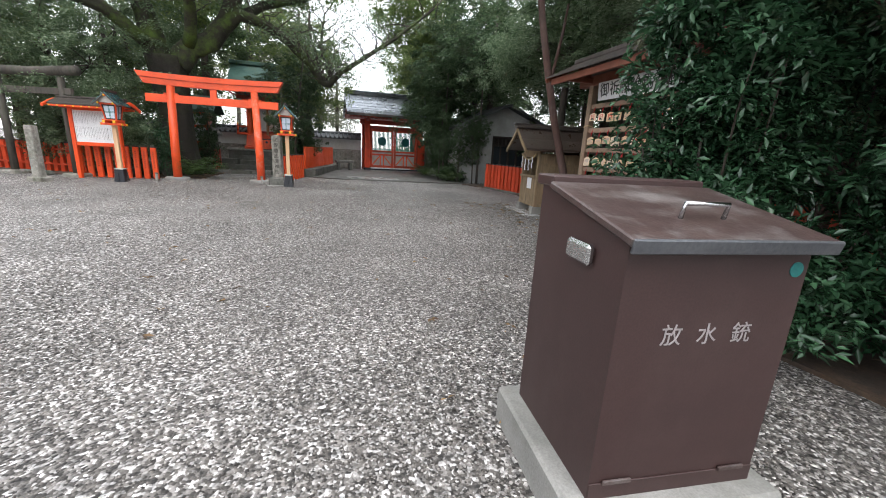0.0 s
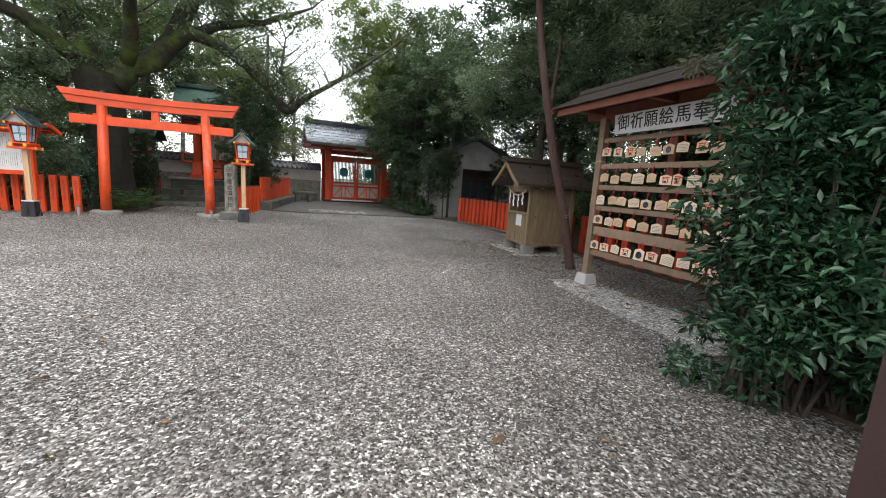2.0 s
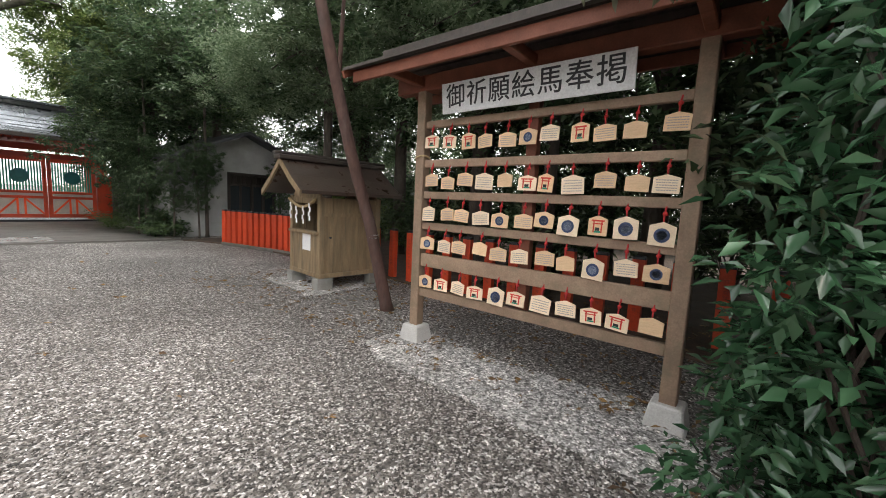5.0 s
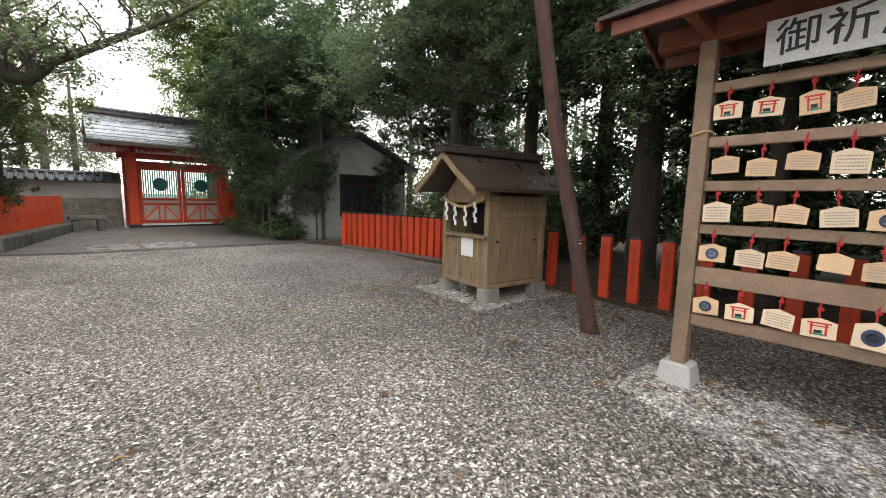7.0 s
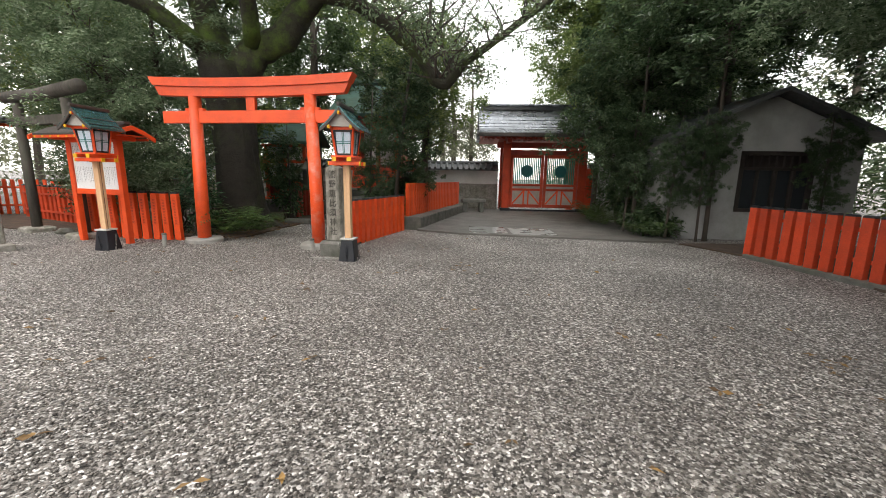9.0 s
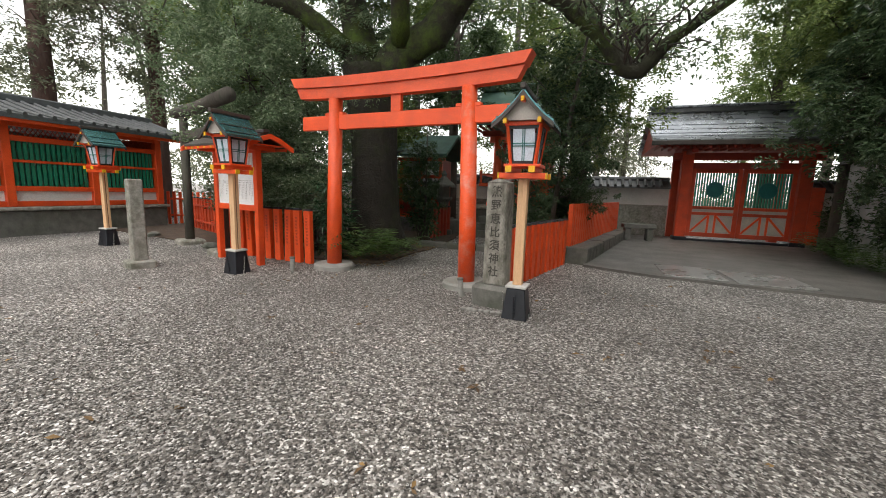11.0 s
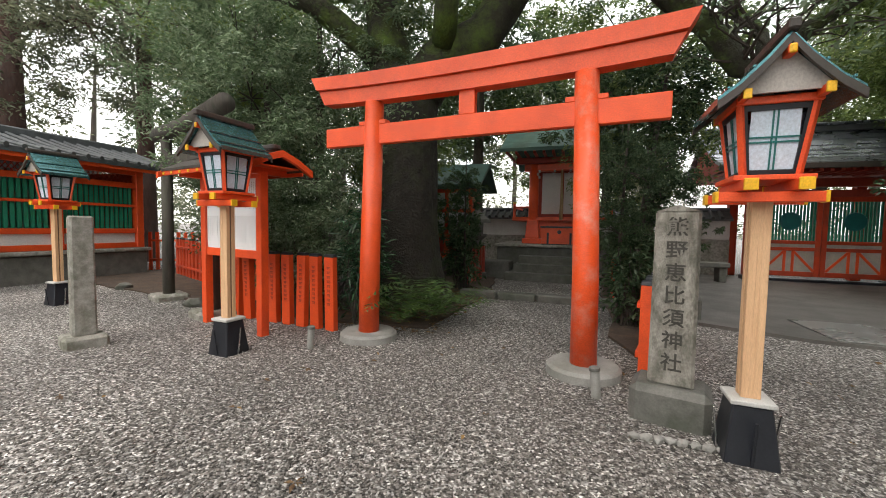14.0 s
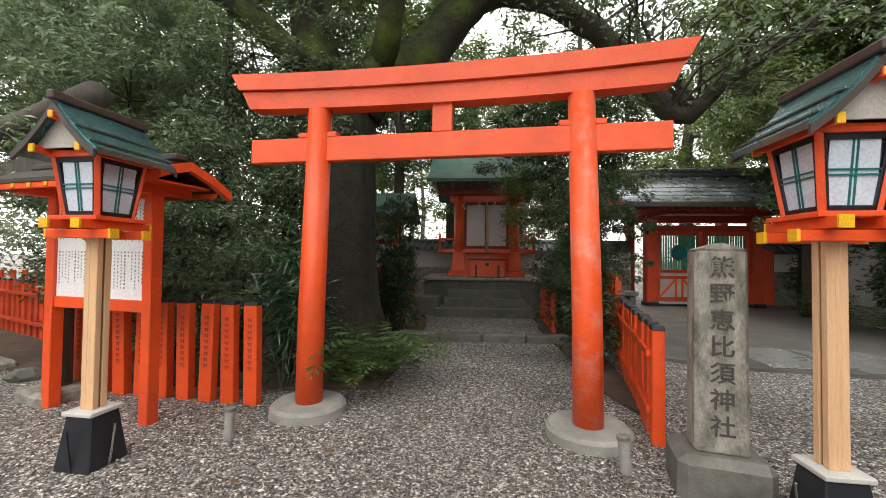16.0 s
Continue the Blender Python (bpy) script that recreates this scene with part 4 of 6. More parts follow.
for i in range(7):
    a, b = i / 7, (i + 1) / 7 - 0.004
    p = [(-1.22 + 1.35 * t, 10.6 + 6.3 * t) for t in (a, b)]
    bm = bmesh.new()
    extrude_profile([(p[0][0], p[0][1]), (p[1][0], p[1][1]), (p[1][0] + 0.62, p[1][1] - 0.1), (p[0][0] + 0.62, p[0][1] - 0.1)], "z", -0.03, 0.36 - 0.012 * (i % 2), bm)
    bmesh.ops.bevel(bm, geom=list(bm.edges), offset=0.02, segments=1, affect="EDGES")
    part("ledge_stone", bm, STONE_D, part_ledge)
bench = thing("stone_bench", "small mossy stone bench at the end of the ledge", "bench", pose(1.0, 16.2, 0.04, 0, 0, 8))
part("seat", box(-0.5, -0.2, 0.42, 0.5, 0.2, 0.56, 0.02), STONE_D, bench)
for s in (-1, 1):
    part("support", box(s * 0.34 - 0.09, -0.16, 0, s * 0.34 + 0.09, 0.16, 0.42, 0.02), STONE_D, bench)


# ---- stele, pillar, bollards ----
def stele():
    t = thing("stone_stele", "tall mossy granite stele with carved dark characters", "stele", pose(-1.80, 6.70, 0, 0, 0, -14))
    part("plinth", box(-0.27, -0.12, -0.05, 0.27, 0.30, 0.28, 0.05), STONE_D, t, "rough mossy plinth stone")
    bm = box(-0.155, -0.02, 0.27, 0.155, 0.20, 1.60, 0.022, taper=0.05)
    top = extrude_profile([(-0.146, 1.595), (0.146, 1.595), (0.0, 1.64)], "y", -0.012, 0.192)
    me = bpy.data.meshes.new("tmp")
    top.to_mesh(me)
    top.free()
    bm.from_mesh(me)
    bpy.data.meshes.remove(me)
    part("shaft", bm, STELE, t, "dark mossy granite shaft with pale lichen")
    for i, ch in enumerate("熊野恵比須神社"):
        words("carved_character", ch, 0.145, 0.002, CARVED, t, pose(0.0, -0.0200 - i * 0.0004, 1.47 - i * 0.17, 89.7, 0, 0), "", 1.0, 0.002)
    st = random.Random(4)
    for i in range(9):
        b = bmesh.new()
        bmesh.ops.create_icosphere(b, subdivisions=1, radius=0.045)
        for v in b.verts:
            v.co *= 1 + 0.3 * noise.noise(v.co * 30 + Vector((i, 0, 0)))
        b.transform(Matrix.Diagonal((1.1, 0.8, 0.6, 1)))
        o = part("edging_stone", b, CONCRETE, None)
        o.matrix_basis = pose(-2.08 + i * 0.075, 6.33 + 0.02 * st.random(), 0.02, 0, 0, st.random() * 180)
        tagged(o, "small pale edging stone before the stele", "stone", "edging stones of the stele")


stele()
pil = thing("stone_pillar", "squat lichen-covered granite marker pillar", "pillar", pose(-7.9, 6.28, 0, 0, 0, -20))
part("plinth", box(-0.2, -0.2, -0.05, 0.2, 0.2, 0.13, 0.03), STONE, pil)
part("shaft", box(-0.11, -0.11, 0.12, 0.11, 0.11, 1.5, 0.02, taper=0.06), STONE, pil)
for i in range(6):
    words("worn_character", "—", 0.1, 0.002, STONE_D, pil, pose(0, -0.111 + 0.0009 * i, 1.3 - i * 0.17, 89.6, 0, 0), "worn carved mark")
for x, y, a in ((-5.41, 7.15, 2), (-2.30, 6.95, -5)):
    b = thing("bollard", "short grey pipe stub with a cap in the gravel", "bollard", pose(x, y, 0, 0, a, 0), "pipe stubs before the torii")
    part("pipe", tube([(0, 0, -0.05), (0, 0, 0.24)], [0.04, 0.04], 14), CONCRETE, b, smooth=False)
    part("cap", tube([(0, 0, 0.235), (0, 0, 0.262), (0, 0, 0.27)], [0.046, 0.046, 0.03], 14), STONE_D, b)
for x, y in ((-11.6, 9.0), (-8.75, 8.35)):
    b = bmesh.new()
    bmesh.ops.create_icosphere(b, subdivisions=2, radius=0.16)
    for v in b.verts:
        v.co *= 1 + 0.35 * noise.noise(v.co * 8 + Vector((x, 0, 0)))
        v.co.z *= 0.6
    o = part("boulder", b, STONE_D)
    o.matrix_basis = pose(x, y, 0.05)
    tagged(o, "low dark rounded stone on the ground", "stone")


# ---- notice board ----
def notice_board():
    t = thing("notice_board", "roofed vermilion notice board with a white printed panel", "notice board", pose(-6.95, 7.50, 0, 0, 0, -12.0))
    for s in (-1, 1):
        part("leg", box(s * 0.65 - 0.055, -0.055, -0.02, s * 0.65 + 0.055, 0.055, 2.12, 0.008), VERMILION, t)
        part("roof_arm", box(s * 0.65 - 0.05, -0.34, 2.07, s * 0.65 + 0.05, 0.34, 2.16, 0.01), VERMILION, t)
    for z in (0.99, 2.03):
        part("cross_beam", box(-0.595, -0.035, z, 0.595, 0.035, z + 0.11, 0.006), VERMILION, t)
    panel = part("panel", box(-0.59, -0.02, 1.1, 0.59, 0.02, 2.03), PAPER, t, "white printed information panel")
    rng = random.Random(2)
    for row in range(2):
        for c in range(26):
            x = 0.555 - c * 0.0443
            ln = rng.uniform(0.25, 0.36) if rng.random() > 0.12 else rng.uniform(0.05, 0.15)
            bm = bmesh.new()
            z = 1.985 - row * 0.44
            while ln > 0:
                s = rng.uniform(0.014, 0.03)
                box(x - 0.006, -0.0235, z - s * 0.7, x + 0.006, -0.0212, z, 0, bm)
                z -= s + 0.009
                ln -= s + 0.009
            part("text_line", bm, GREYINK if c % 5 else INK, panel)
    for s in (-1, 1):
        bm = bmesh.new()
        pr = [(0.0, 2.34), (0.2, 2.27), (0.45, 2.14)]
        extrude_profile([(s * y, z + 0.035) for y, z in pr] + [(s * y, z) for y, z in pr[::-1]], "x", -0.92, 0.92, bm)
        part("roof_slope", bm, ROOFDARK, t, "dark roof slope")
        for e in (-1, 1):
            bm = bmesh.new()
            extrude_profile([(s * y, z + 0.0) for y, z in pr] + [(s * y, z - 0.08) for y, z in pr[::-1]], "x", e * 1.075, e * 1.02, bm)
            part("bargeboard", bm, VERMILION, t)
        part("eaves_board", box(-0.9, s * 0.43 - 0.012, 2.085, 0.9, s * 0.43 + 0.012, 2.135, 0.004), VERMILION, t)
        for i in range(9):
            part("rafter_end", box(-0.86 + i * 0.215 - 0.02, s * 0.45 - 0.006, 2.095, -0.86 + i * 0.215 + 0.02, s * 0.45 + 0.006, 2.13, 0.003), YELLOW, t)
    part("ceiling_board", box(-0.88, -0.38, 2.155, 0.88, 0.38, 2.175), VERMILION, t)
    part("ridge", box(-0.96, -0.06, 2.36, 0.96, 0.06, 2.42, 0.012), ROOFDARK, t)


notice_board()


# ---- corridor building with green lattice ----
def corridor():
    g = thing("corridor_building", "low vermilion corridor with green lattice windows and a dark tiled roof", "building")
    g.scale = (1, 1, 1.15)
    y0, y1, x = -6.0, 11.1, -14.1
    part("stone_base", box(x - 3.2, y0, -0.1, x + 0.12, y1, 0.56, 0.03), STONE_D, g, "dark stone base")
    part("base_cap", box(x - 3.2, y0, 0.56, x + 0.2, y1 + 0.06, 0.64, 0.02), STONE, g)
    part("white_panel", box(x - 0.12, y0, 0.76, x - 0.06, y1, 0.98), PLASTER, g)
    part("back_wall", box(x - 3.0, y0, 0.64, x - 2.9, y1, 2.45), PLASTER, g)
    part("end_wall", box(x - 2.9, y1 - 0.1, 0.64, x - 0.12, y1, 2.45), VERM_OLD, g)
    for z, h, w in ((0.64, 0.12, 0.08), (0.98, 0.11, 0.1), (1.6, 0.06, 0.06), (2.05, 0.12, 0.1), (2.36, 0.12, 0.1)):
        part("beam", box(x - 0.14, y0, z, x - 0.14 + w + 0.06, y1, z + h, 0.01), VERMILION, g)
    n = 10
    post = bar = fr = None
    for i in range(n):
        y = y1 - 0.12 - i * 1.82
        if post is None:
            post = part("post", box(x - 0.16, -0.09, 0.64, x + 0.05, 0.09, 2.5, 0.01), VERMILION, g)
            post.matrix_basis = Matrix.Translation((0, y, 0))
        else:
            again(post, Matrix.Translation((0, y, 0)))
        if i < 6:
            for k in range(14):
                m = Matrix.Translation((0, y - 0.18 - k * 0.112, 0))
                if bar is None:
                    bar = part("lattice_bar", box(x - 0.13, -0.034, 1.09, x - 0.08, 0.034, 2.05), GREEN, g, "green lattice bar")
                    bar.matrix_basis = m
                else:
                    again(bar, m)
            bm = bmesh.new()
            for k in range(18):
                yy = y - 0.1 - k * 0.1
                beam((x - 0.1, yy, 2.18), (x - 0.1, yy - 0.14, 2.36), 0.014, 0.014, 0, bm)
                beam((x - 0.085, yy - 0.14, 2.18), (x - 0.085, yy, 2.36), 0.014, 0.014, 0, bm)
            part("lattice_frieze", bm, VERM_DARK, g)
    pr = [(x + 0.62, 2.52), (x + 0.2, 2.60), (x - 0.6, 2.79), (x - 1.5, 3.02)]
    for s in (0, 1):
        q = pr if not s else [(2 * (x - 1.5) - u, v) for u, v in pr]
        bm = bmesh.new()
        extrude_profile([(u, v + 0.05) for u, v in q] + [(u, v - 0.05) for u, v in q[::-1]], "y", y0 - 0.6, y1 + 0.7, bm)
        part("roof_slope", bm, TILE, g, "dark tiled roof slope")
    roll = None
    for i in range(46):
        y = y1 + 0.6 - i * 0.28
        if roll is None:
            roll = part("tile", tube([(pr[0][0] + 0.03, 0, pr[0][1] + 0.06), (pr[1][0], 0, pr[1][1] + 0.06), (pr[2][0], 0, pr[2][1] + 0.06), (pr[3][0], 0, pr[3][1] + 0.06)], [0.05] * 4, 6), TILE, g)
            roll.matrix_basis = Matrix.Translation((0, y, 0))
        else:
            again(roll, Matrix.Translation((0, y, 0)))
    part("eaves_board", box(x + 0.52, y0 - 0.5, 2.40, x + 0.58, y1 + 0.6, 2.48, 0.01), VERMILION, g)
    part("ridge", box(x - 1.7, y0 - 0.6, 3.02, x - 1.3, y1 + 0.7, 3.2, 0.03), TILE, g)


corridor()


# ---- inner shrine ----
def inner_shrine():
    k = thing("path_kerb", "low mossy stone kerb across the inner path", "kerb", pose(0.3, -0.6, 0), kind="structure")
    for i in range(4):
        part("kerb_stone", box(-5.1 + i * 0.79, 11.78, -0.03, -5.1 + i * 0.79 + 0.77, 12.04, 0.15 - 0.008 * (i % 2), 0.025), STONE_D, k)
    p = thing("shrine_platform", "dark mossy stone platform with steps", "platform", pose(0.2, -0.8, 0), kind="structure")
    part("platform", box(-5.0, 16.0, -0.05, -1.7, 19.0, 0.9, 0.03), STONE_D, p)
    part("platform_edge", box(-5.08, 15.9, 0.9, -1.62, 19.0, 0.98, 0.02), STONE, p)
    for z, y, w in ((0.66, 15.6, 1.0), (0.44, 15.3, 1.1), (0.22, 15.0, 1.3)):
        part("step", box(-3.3 - w, y, -0.02, -3.3 + w, 16.02, z, 0.02), STONE_D, p)
    part("side_block", box(-5.4, 15.3, -0.02, -4.5, 15.98, 0.5, 0.03), STONE_D, p)
    s = thing("inner_shrine", "small vermilion shrine hall with a green copper roof", "shrine", pose(-3.0, 16.15, 0.98))
    for x in (-0.85, 0.85):
        part("pillar", tube([(x, 0, 0.0), (x, 0, 2.5)], [0.16, 0.145], 16), VERMILION, s, smooth=True)
        part("pillar_foot", box(x - 0.3, -0.28, 0, x + 0.3, 0.28, 0.16, 0.02), VERMILION, s)
        part("pillar_base", box(x - 0.22, -0.22, 0.16, x + 0.22, 0.22, 0.75, 0.02, taper=0.22), VERMILION, s)
    part("base_panel", box(-0.7, 0.1, 0, 0.7, 0.2, 0.75), VERMILION, s)
    part("veranda", box(-1.5, -0.1, 0.72, 1.5, 2.0, 0.84, 0.01), VERMILION, s)
    for e in (-1, 1):
        part("railing", box(e * 1.45 - 0.03, 0.0, 1.12, e * 1.45 + 0.03, 1.9, 1.18, 0.01), VERMILION, s)
        part("railing", box(min(e * 0.95, e * 1.5), 0.0, 1.12, max(e * 0.95, e * 1.5), 0.06, 1.18, 0.01), VERMILION, s)
        part("railing_post", box(e * 1.45 - 0.04, -0.02, 0.84, e * 1.45 + 0.04, 0.06, 1.26, 0.01), VERMILION, s)
        part("railing_end", box(e * 1.45 - 0.045, -0.025, 1.26, e * 1.45 + 0.045, 0.065, 1.32, 0.01), YELLOW, s)
        part("door", box(min(e * 0.03, e * 0.62), 0.28, 0.95, max(e * 0.03, e * 0.62), 0.32, 2.25), PLASTER, s, "white curtain-like door panel")
    # recessed and under-roof parts use the darker red as painted shade
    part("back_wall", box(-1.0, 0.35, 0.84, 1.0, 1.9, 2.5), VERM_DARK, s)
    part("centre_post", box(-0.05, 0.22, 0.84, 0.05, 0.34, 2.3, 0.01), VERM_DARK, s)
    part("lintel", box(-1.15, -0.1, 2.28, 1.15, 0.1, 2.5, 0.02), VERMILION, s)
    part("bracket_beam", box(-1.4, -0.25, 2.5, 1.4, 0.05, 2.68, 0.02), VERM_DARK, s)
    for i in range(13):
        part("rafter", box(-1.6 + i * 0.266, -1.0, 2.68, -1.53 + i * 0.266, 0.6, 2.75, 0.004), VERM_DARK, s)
    pr = [(-1.15, 2.72), (-0.6, 2.98), (0.0, 3.35), (0.6, 3.85), (0.95, 4.25)]
    for q in (pr, [(1.9 - u, v) for u, v in pr]):
        bm = bmesh.new()
        extrude_profile([(u, v + 0.1) for u, v in q] + [(u, v) for u, v in q[::-1]], "x", -1.75, 1.75, bm)
        part("roof_slope", bm, COPPER_DULL, s, "green copper roof slope")
    part("ridge", box(-1.8, 0.8, 4.3, 1.8, 1.1, 4.5, 0.03), COPPER_DULL, s)
    part("rope", tube([(0, -0.12, 2.3), (0.01, -0.14, 1.4), (0, -0.14, 0.75)], [0.03, 0.045, 0.06], 10), ROPE, s, "thick bell rope", smooth=True)
    for i in range(4):
        bm = bmesh.new()
        for q in range(3):
            box(-0.7 + i * 0.46 + 0.02 * (-1) ** q - 0.03, -0.13, 2.22 - q * 0.09, -0.7 + i * 0.46 + 0.02 * (-1) ** q + 0.03, -0.126, 2.30 - q * 0.09, 0, bm)
        part("paper_streamer", bm, PAPER, s)
    o = thing("offering_box", "vermilion offering box with black iron bands", "offering box", pose(-3.0, 15.5, 0.98))
    part("box_body", box(-0.5, -0.2, 0.0, 0.5, 0.2, 0.5, 0.01), VERMILION, o)
    part("lid", box(-0.54, -0.23, 0.5, 0.54, 0.23, 0.55, 0.01), BLACK, o)
    for x in (-0.32, 0.32):
        part("iron_band", box(x - 0.03, -0.208, 0.0, x + 0.03, -0.2, 0.36, 0.002), BLACK, o)
    part("foot_rail", box(-0.5, -0.207, 0.0, 0.5, -0.2, 0.03), BLACK, o)
    b = bmesh.new()
    bmesh.ops.create_cone(b, cap_ends=True, segments=12, radius1=0.06, radius2=0.05, depth=0.02)
    b.transform(pose(0, -0.21, 0.38, 90, 0, 0))
    part("lock_plate", b, BLACK, o)
    # side shrine glimpsed behind the big trunk
    h = thing("side_shrine", "small red and white side shrine half hidden by leaves", "shrine", pose(-6.3, 14.8, 0))
    part("stone_base", box(-0.9, -0.4, -0.03, 0.9, 1.2, 0.5, 0.03), STONE_D, h)
    for x in (-0.75, 0, 0.75):
        part("post", box(x - 0.06, -0.06, 0.5, x + 0.06, 0.06, 2.6, 0.008), VERMILION, h)
    for z in (0.5, 1.15, 1.9, 2.5):
        part("beam", box(-0.9, -0.05, z, 0.9, 0.05, z + 0.11, 0.008), VERMILION, h)
    part("panel", box(-0.72, 0.0, 1.26, 0.72, 0.03, 2.5), PLASTER, h)
    # body behind the panel: shade put in through the darker red
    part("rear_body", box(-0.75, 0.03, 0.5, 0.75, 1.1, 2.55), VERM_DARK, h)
    part("roof", extrude_profile([(-0.7, 2.6), (0.5, 3.3), (1.7, 2.6), (1.7, 2.68), (0.5, 3.42), (-0.7, 2.68)], "x", -1.2, 1.2), COPPER_DULL, h)
    # stone lantern
    l = thing("stone_lantern", "dark mossy stone lantern beside the inner path", "stone lantern", pose(-5.2, 14.2, 0))
    part("base", tube([(0, 0, -0.03), (0, 0, 0.16), (0, 0, 0.2)], [0.36, 0.34, 0.26], 6), STONE_D, l)
    part("shaft", tube([(0, 0, 0.2), (0, 0, 0.6), (0, 0, 1.1)], [0.17, 0.14, 0.17], 12), STONE_D, l)
    part("platform", tube([(0, 0, 1.1), (0, 0, 1.22), (0, 0, 1.28)], [0.18, 0.32, 0.32], 6), STONE_D, l)
    part("fire_box", tube([(0, 0, 1.28), (0, 0, 1.62)], [0.21, 0.21], 6), STONE_D, l)
    part("roof", tube([(0, 0, 1.6), (0, 0, 1.68), (0, 0, 1.82), (0, 0, 1.95)], [0.44, 0.42, 0.22, 0.08], 6), STONE_D, l)
    part("finial", tube([(0, 0, 1.93), (0, 0, 2.02), (0, 0, 2.14)], [0.06, 0.1, 0.02], 10), STONE_D, l)


COPPER_DULL = mat("dull_green_copper", (0.055, 0.125, 0.095), (0.035, 0.085, 0.07), 3, 0.6, 0.15, 40, dirt=(0.05, 0.06, 0.035), dirt_amount=0.7)
inner_shrine()


# ---- store house ----
def store_house():
    g = thing("store_house", "small grey plastered store house with a dark framed window", "house", pose(-0.4, -0.5, 0))
    x0, x1, y0, y1 = 6.1, 10.8, 10.6, 15.5
    # gable wall with the window opening left free
    wx0, wx1, wz0, wz1 = 7.92, 9.66, 0.78, 2.2
    part("wall", box(x0, y0, -0.05, wx0, y0 + 0.16, 2.62), HOUSEWALL, g)
    part("wall", box(wx1, y0, -0.05, x1, y0 + 0.16, 2.62), HOUSEWALL, g)
    part("wall", box(wx0, y0, -0.05, wx1, y0 + 0.16, wz0), HOUSEWALL, g)
    part("wall", box(wx0, y0, wz1, wx1, y0 + 0.16, 2.62), HOUSEWALL, g)
    part("gable_wall", extrude_profile([(x0, 2.62), (x1, 2.62), (8.55, 3.55)], "y", y0, y0 + 0.16), HOUSEWALL, g)
    for x in (x0, x1 - 0.16):
        part("side_wall", box(x, y0 + 0.16, -0.05, x + 0.16, y1, 2.62), HOUSEWALL, g)
    part("rear_wall", box(x0, y1, -0.05, x1, y1 + 0.16, 2.62), HOUSEWALL, g)
    for s, a, b in ((0, (6.0, 2.5), (8.55, 3.62)), (1, (11.2, 2.5), (8.55, 3.62))):
        part("roof_slope", extrude_profile([a, b, (b[0], b[1] + 0.1), (a[0], a[1] + 0.1)], "y", y0 - 0.35, y1 + 0.4), TILE, g, "dark roof slope")
    w = new("window")
    w.parent = g
    # sheet painted near-black in place of the room's shade
    part("backing", box(wx0, y0 + 0.13, wz0, wx1, y0 + 0.15, wz1), DARKIN, w, "near-black sheet for the unlit room behind")
    for b_ in ((wx0 - 0.04, y0 - 0.03, wz0 - 0.05, wx1 + 0.04, y0 + 0.1, wz0 + 0.04), (wx0 - 0.04, y0 - 0.03, wz1 - 0.05, wx1 + 0.04, y0 + 0.1, wz1 + 0.05),
               (wx0 - 0.04, y0 - 0.028, wz0, wx0 + 0.06, y0 + 0.1, wz1), (wx1 - 0.06, y0 - 0.028, wz0, wx1 + 0.04, y0 + 0.1, wz1), (wx0, y0 - 0.02, 1.78, wx1, y0 + 0.08, 1.85)):
        part("frame", box(*b_, 0.006), DARKIN, w)
    for x in (8.35, 8.79, 9.23):
        part("mullion", box(x - 0.03, y0 - 0.015, wz0, x + 0.03, y0 + 0.07, 1.78, 0.004), DARKIN, w)
    for i in range(9):
        part("grille_bar", box(wx0 + 0.12 + i * 0.185 - 0.01, y0 - 0.01, 1.85, wx0 + 0.12 + i * 0.185 + 0.01, y0 + 0.05, wz1 - 0.05), DARKIN, w)
    for i, x in enumerate((wx0 + 0.06, 8.38, 8.82, 9.26)):
        part("pane", box(x, y0 + 0.05, wz0 + 0.04, x + 0.34, y0 + 0.056, 1.78), GLASS, w, "dark glass pane")


GLASS = bpy.data.materials.new("window_glass")
GLASS.use_nodes = True
GLASS.node_tree.nodes["Principled BSDF"].inputs["Roughness"].default_value = 0.08
GLASS.node_tree.nodes["Principled BSDF"].inputs["Base Color"].default_value = (0.03, 0.035, 0.04, 1)
store_house()


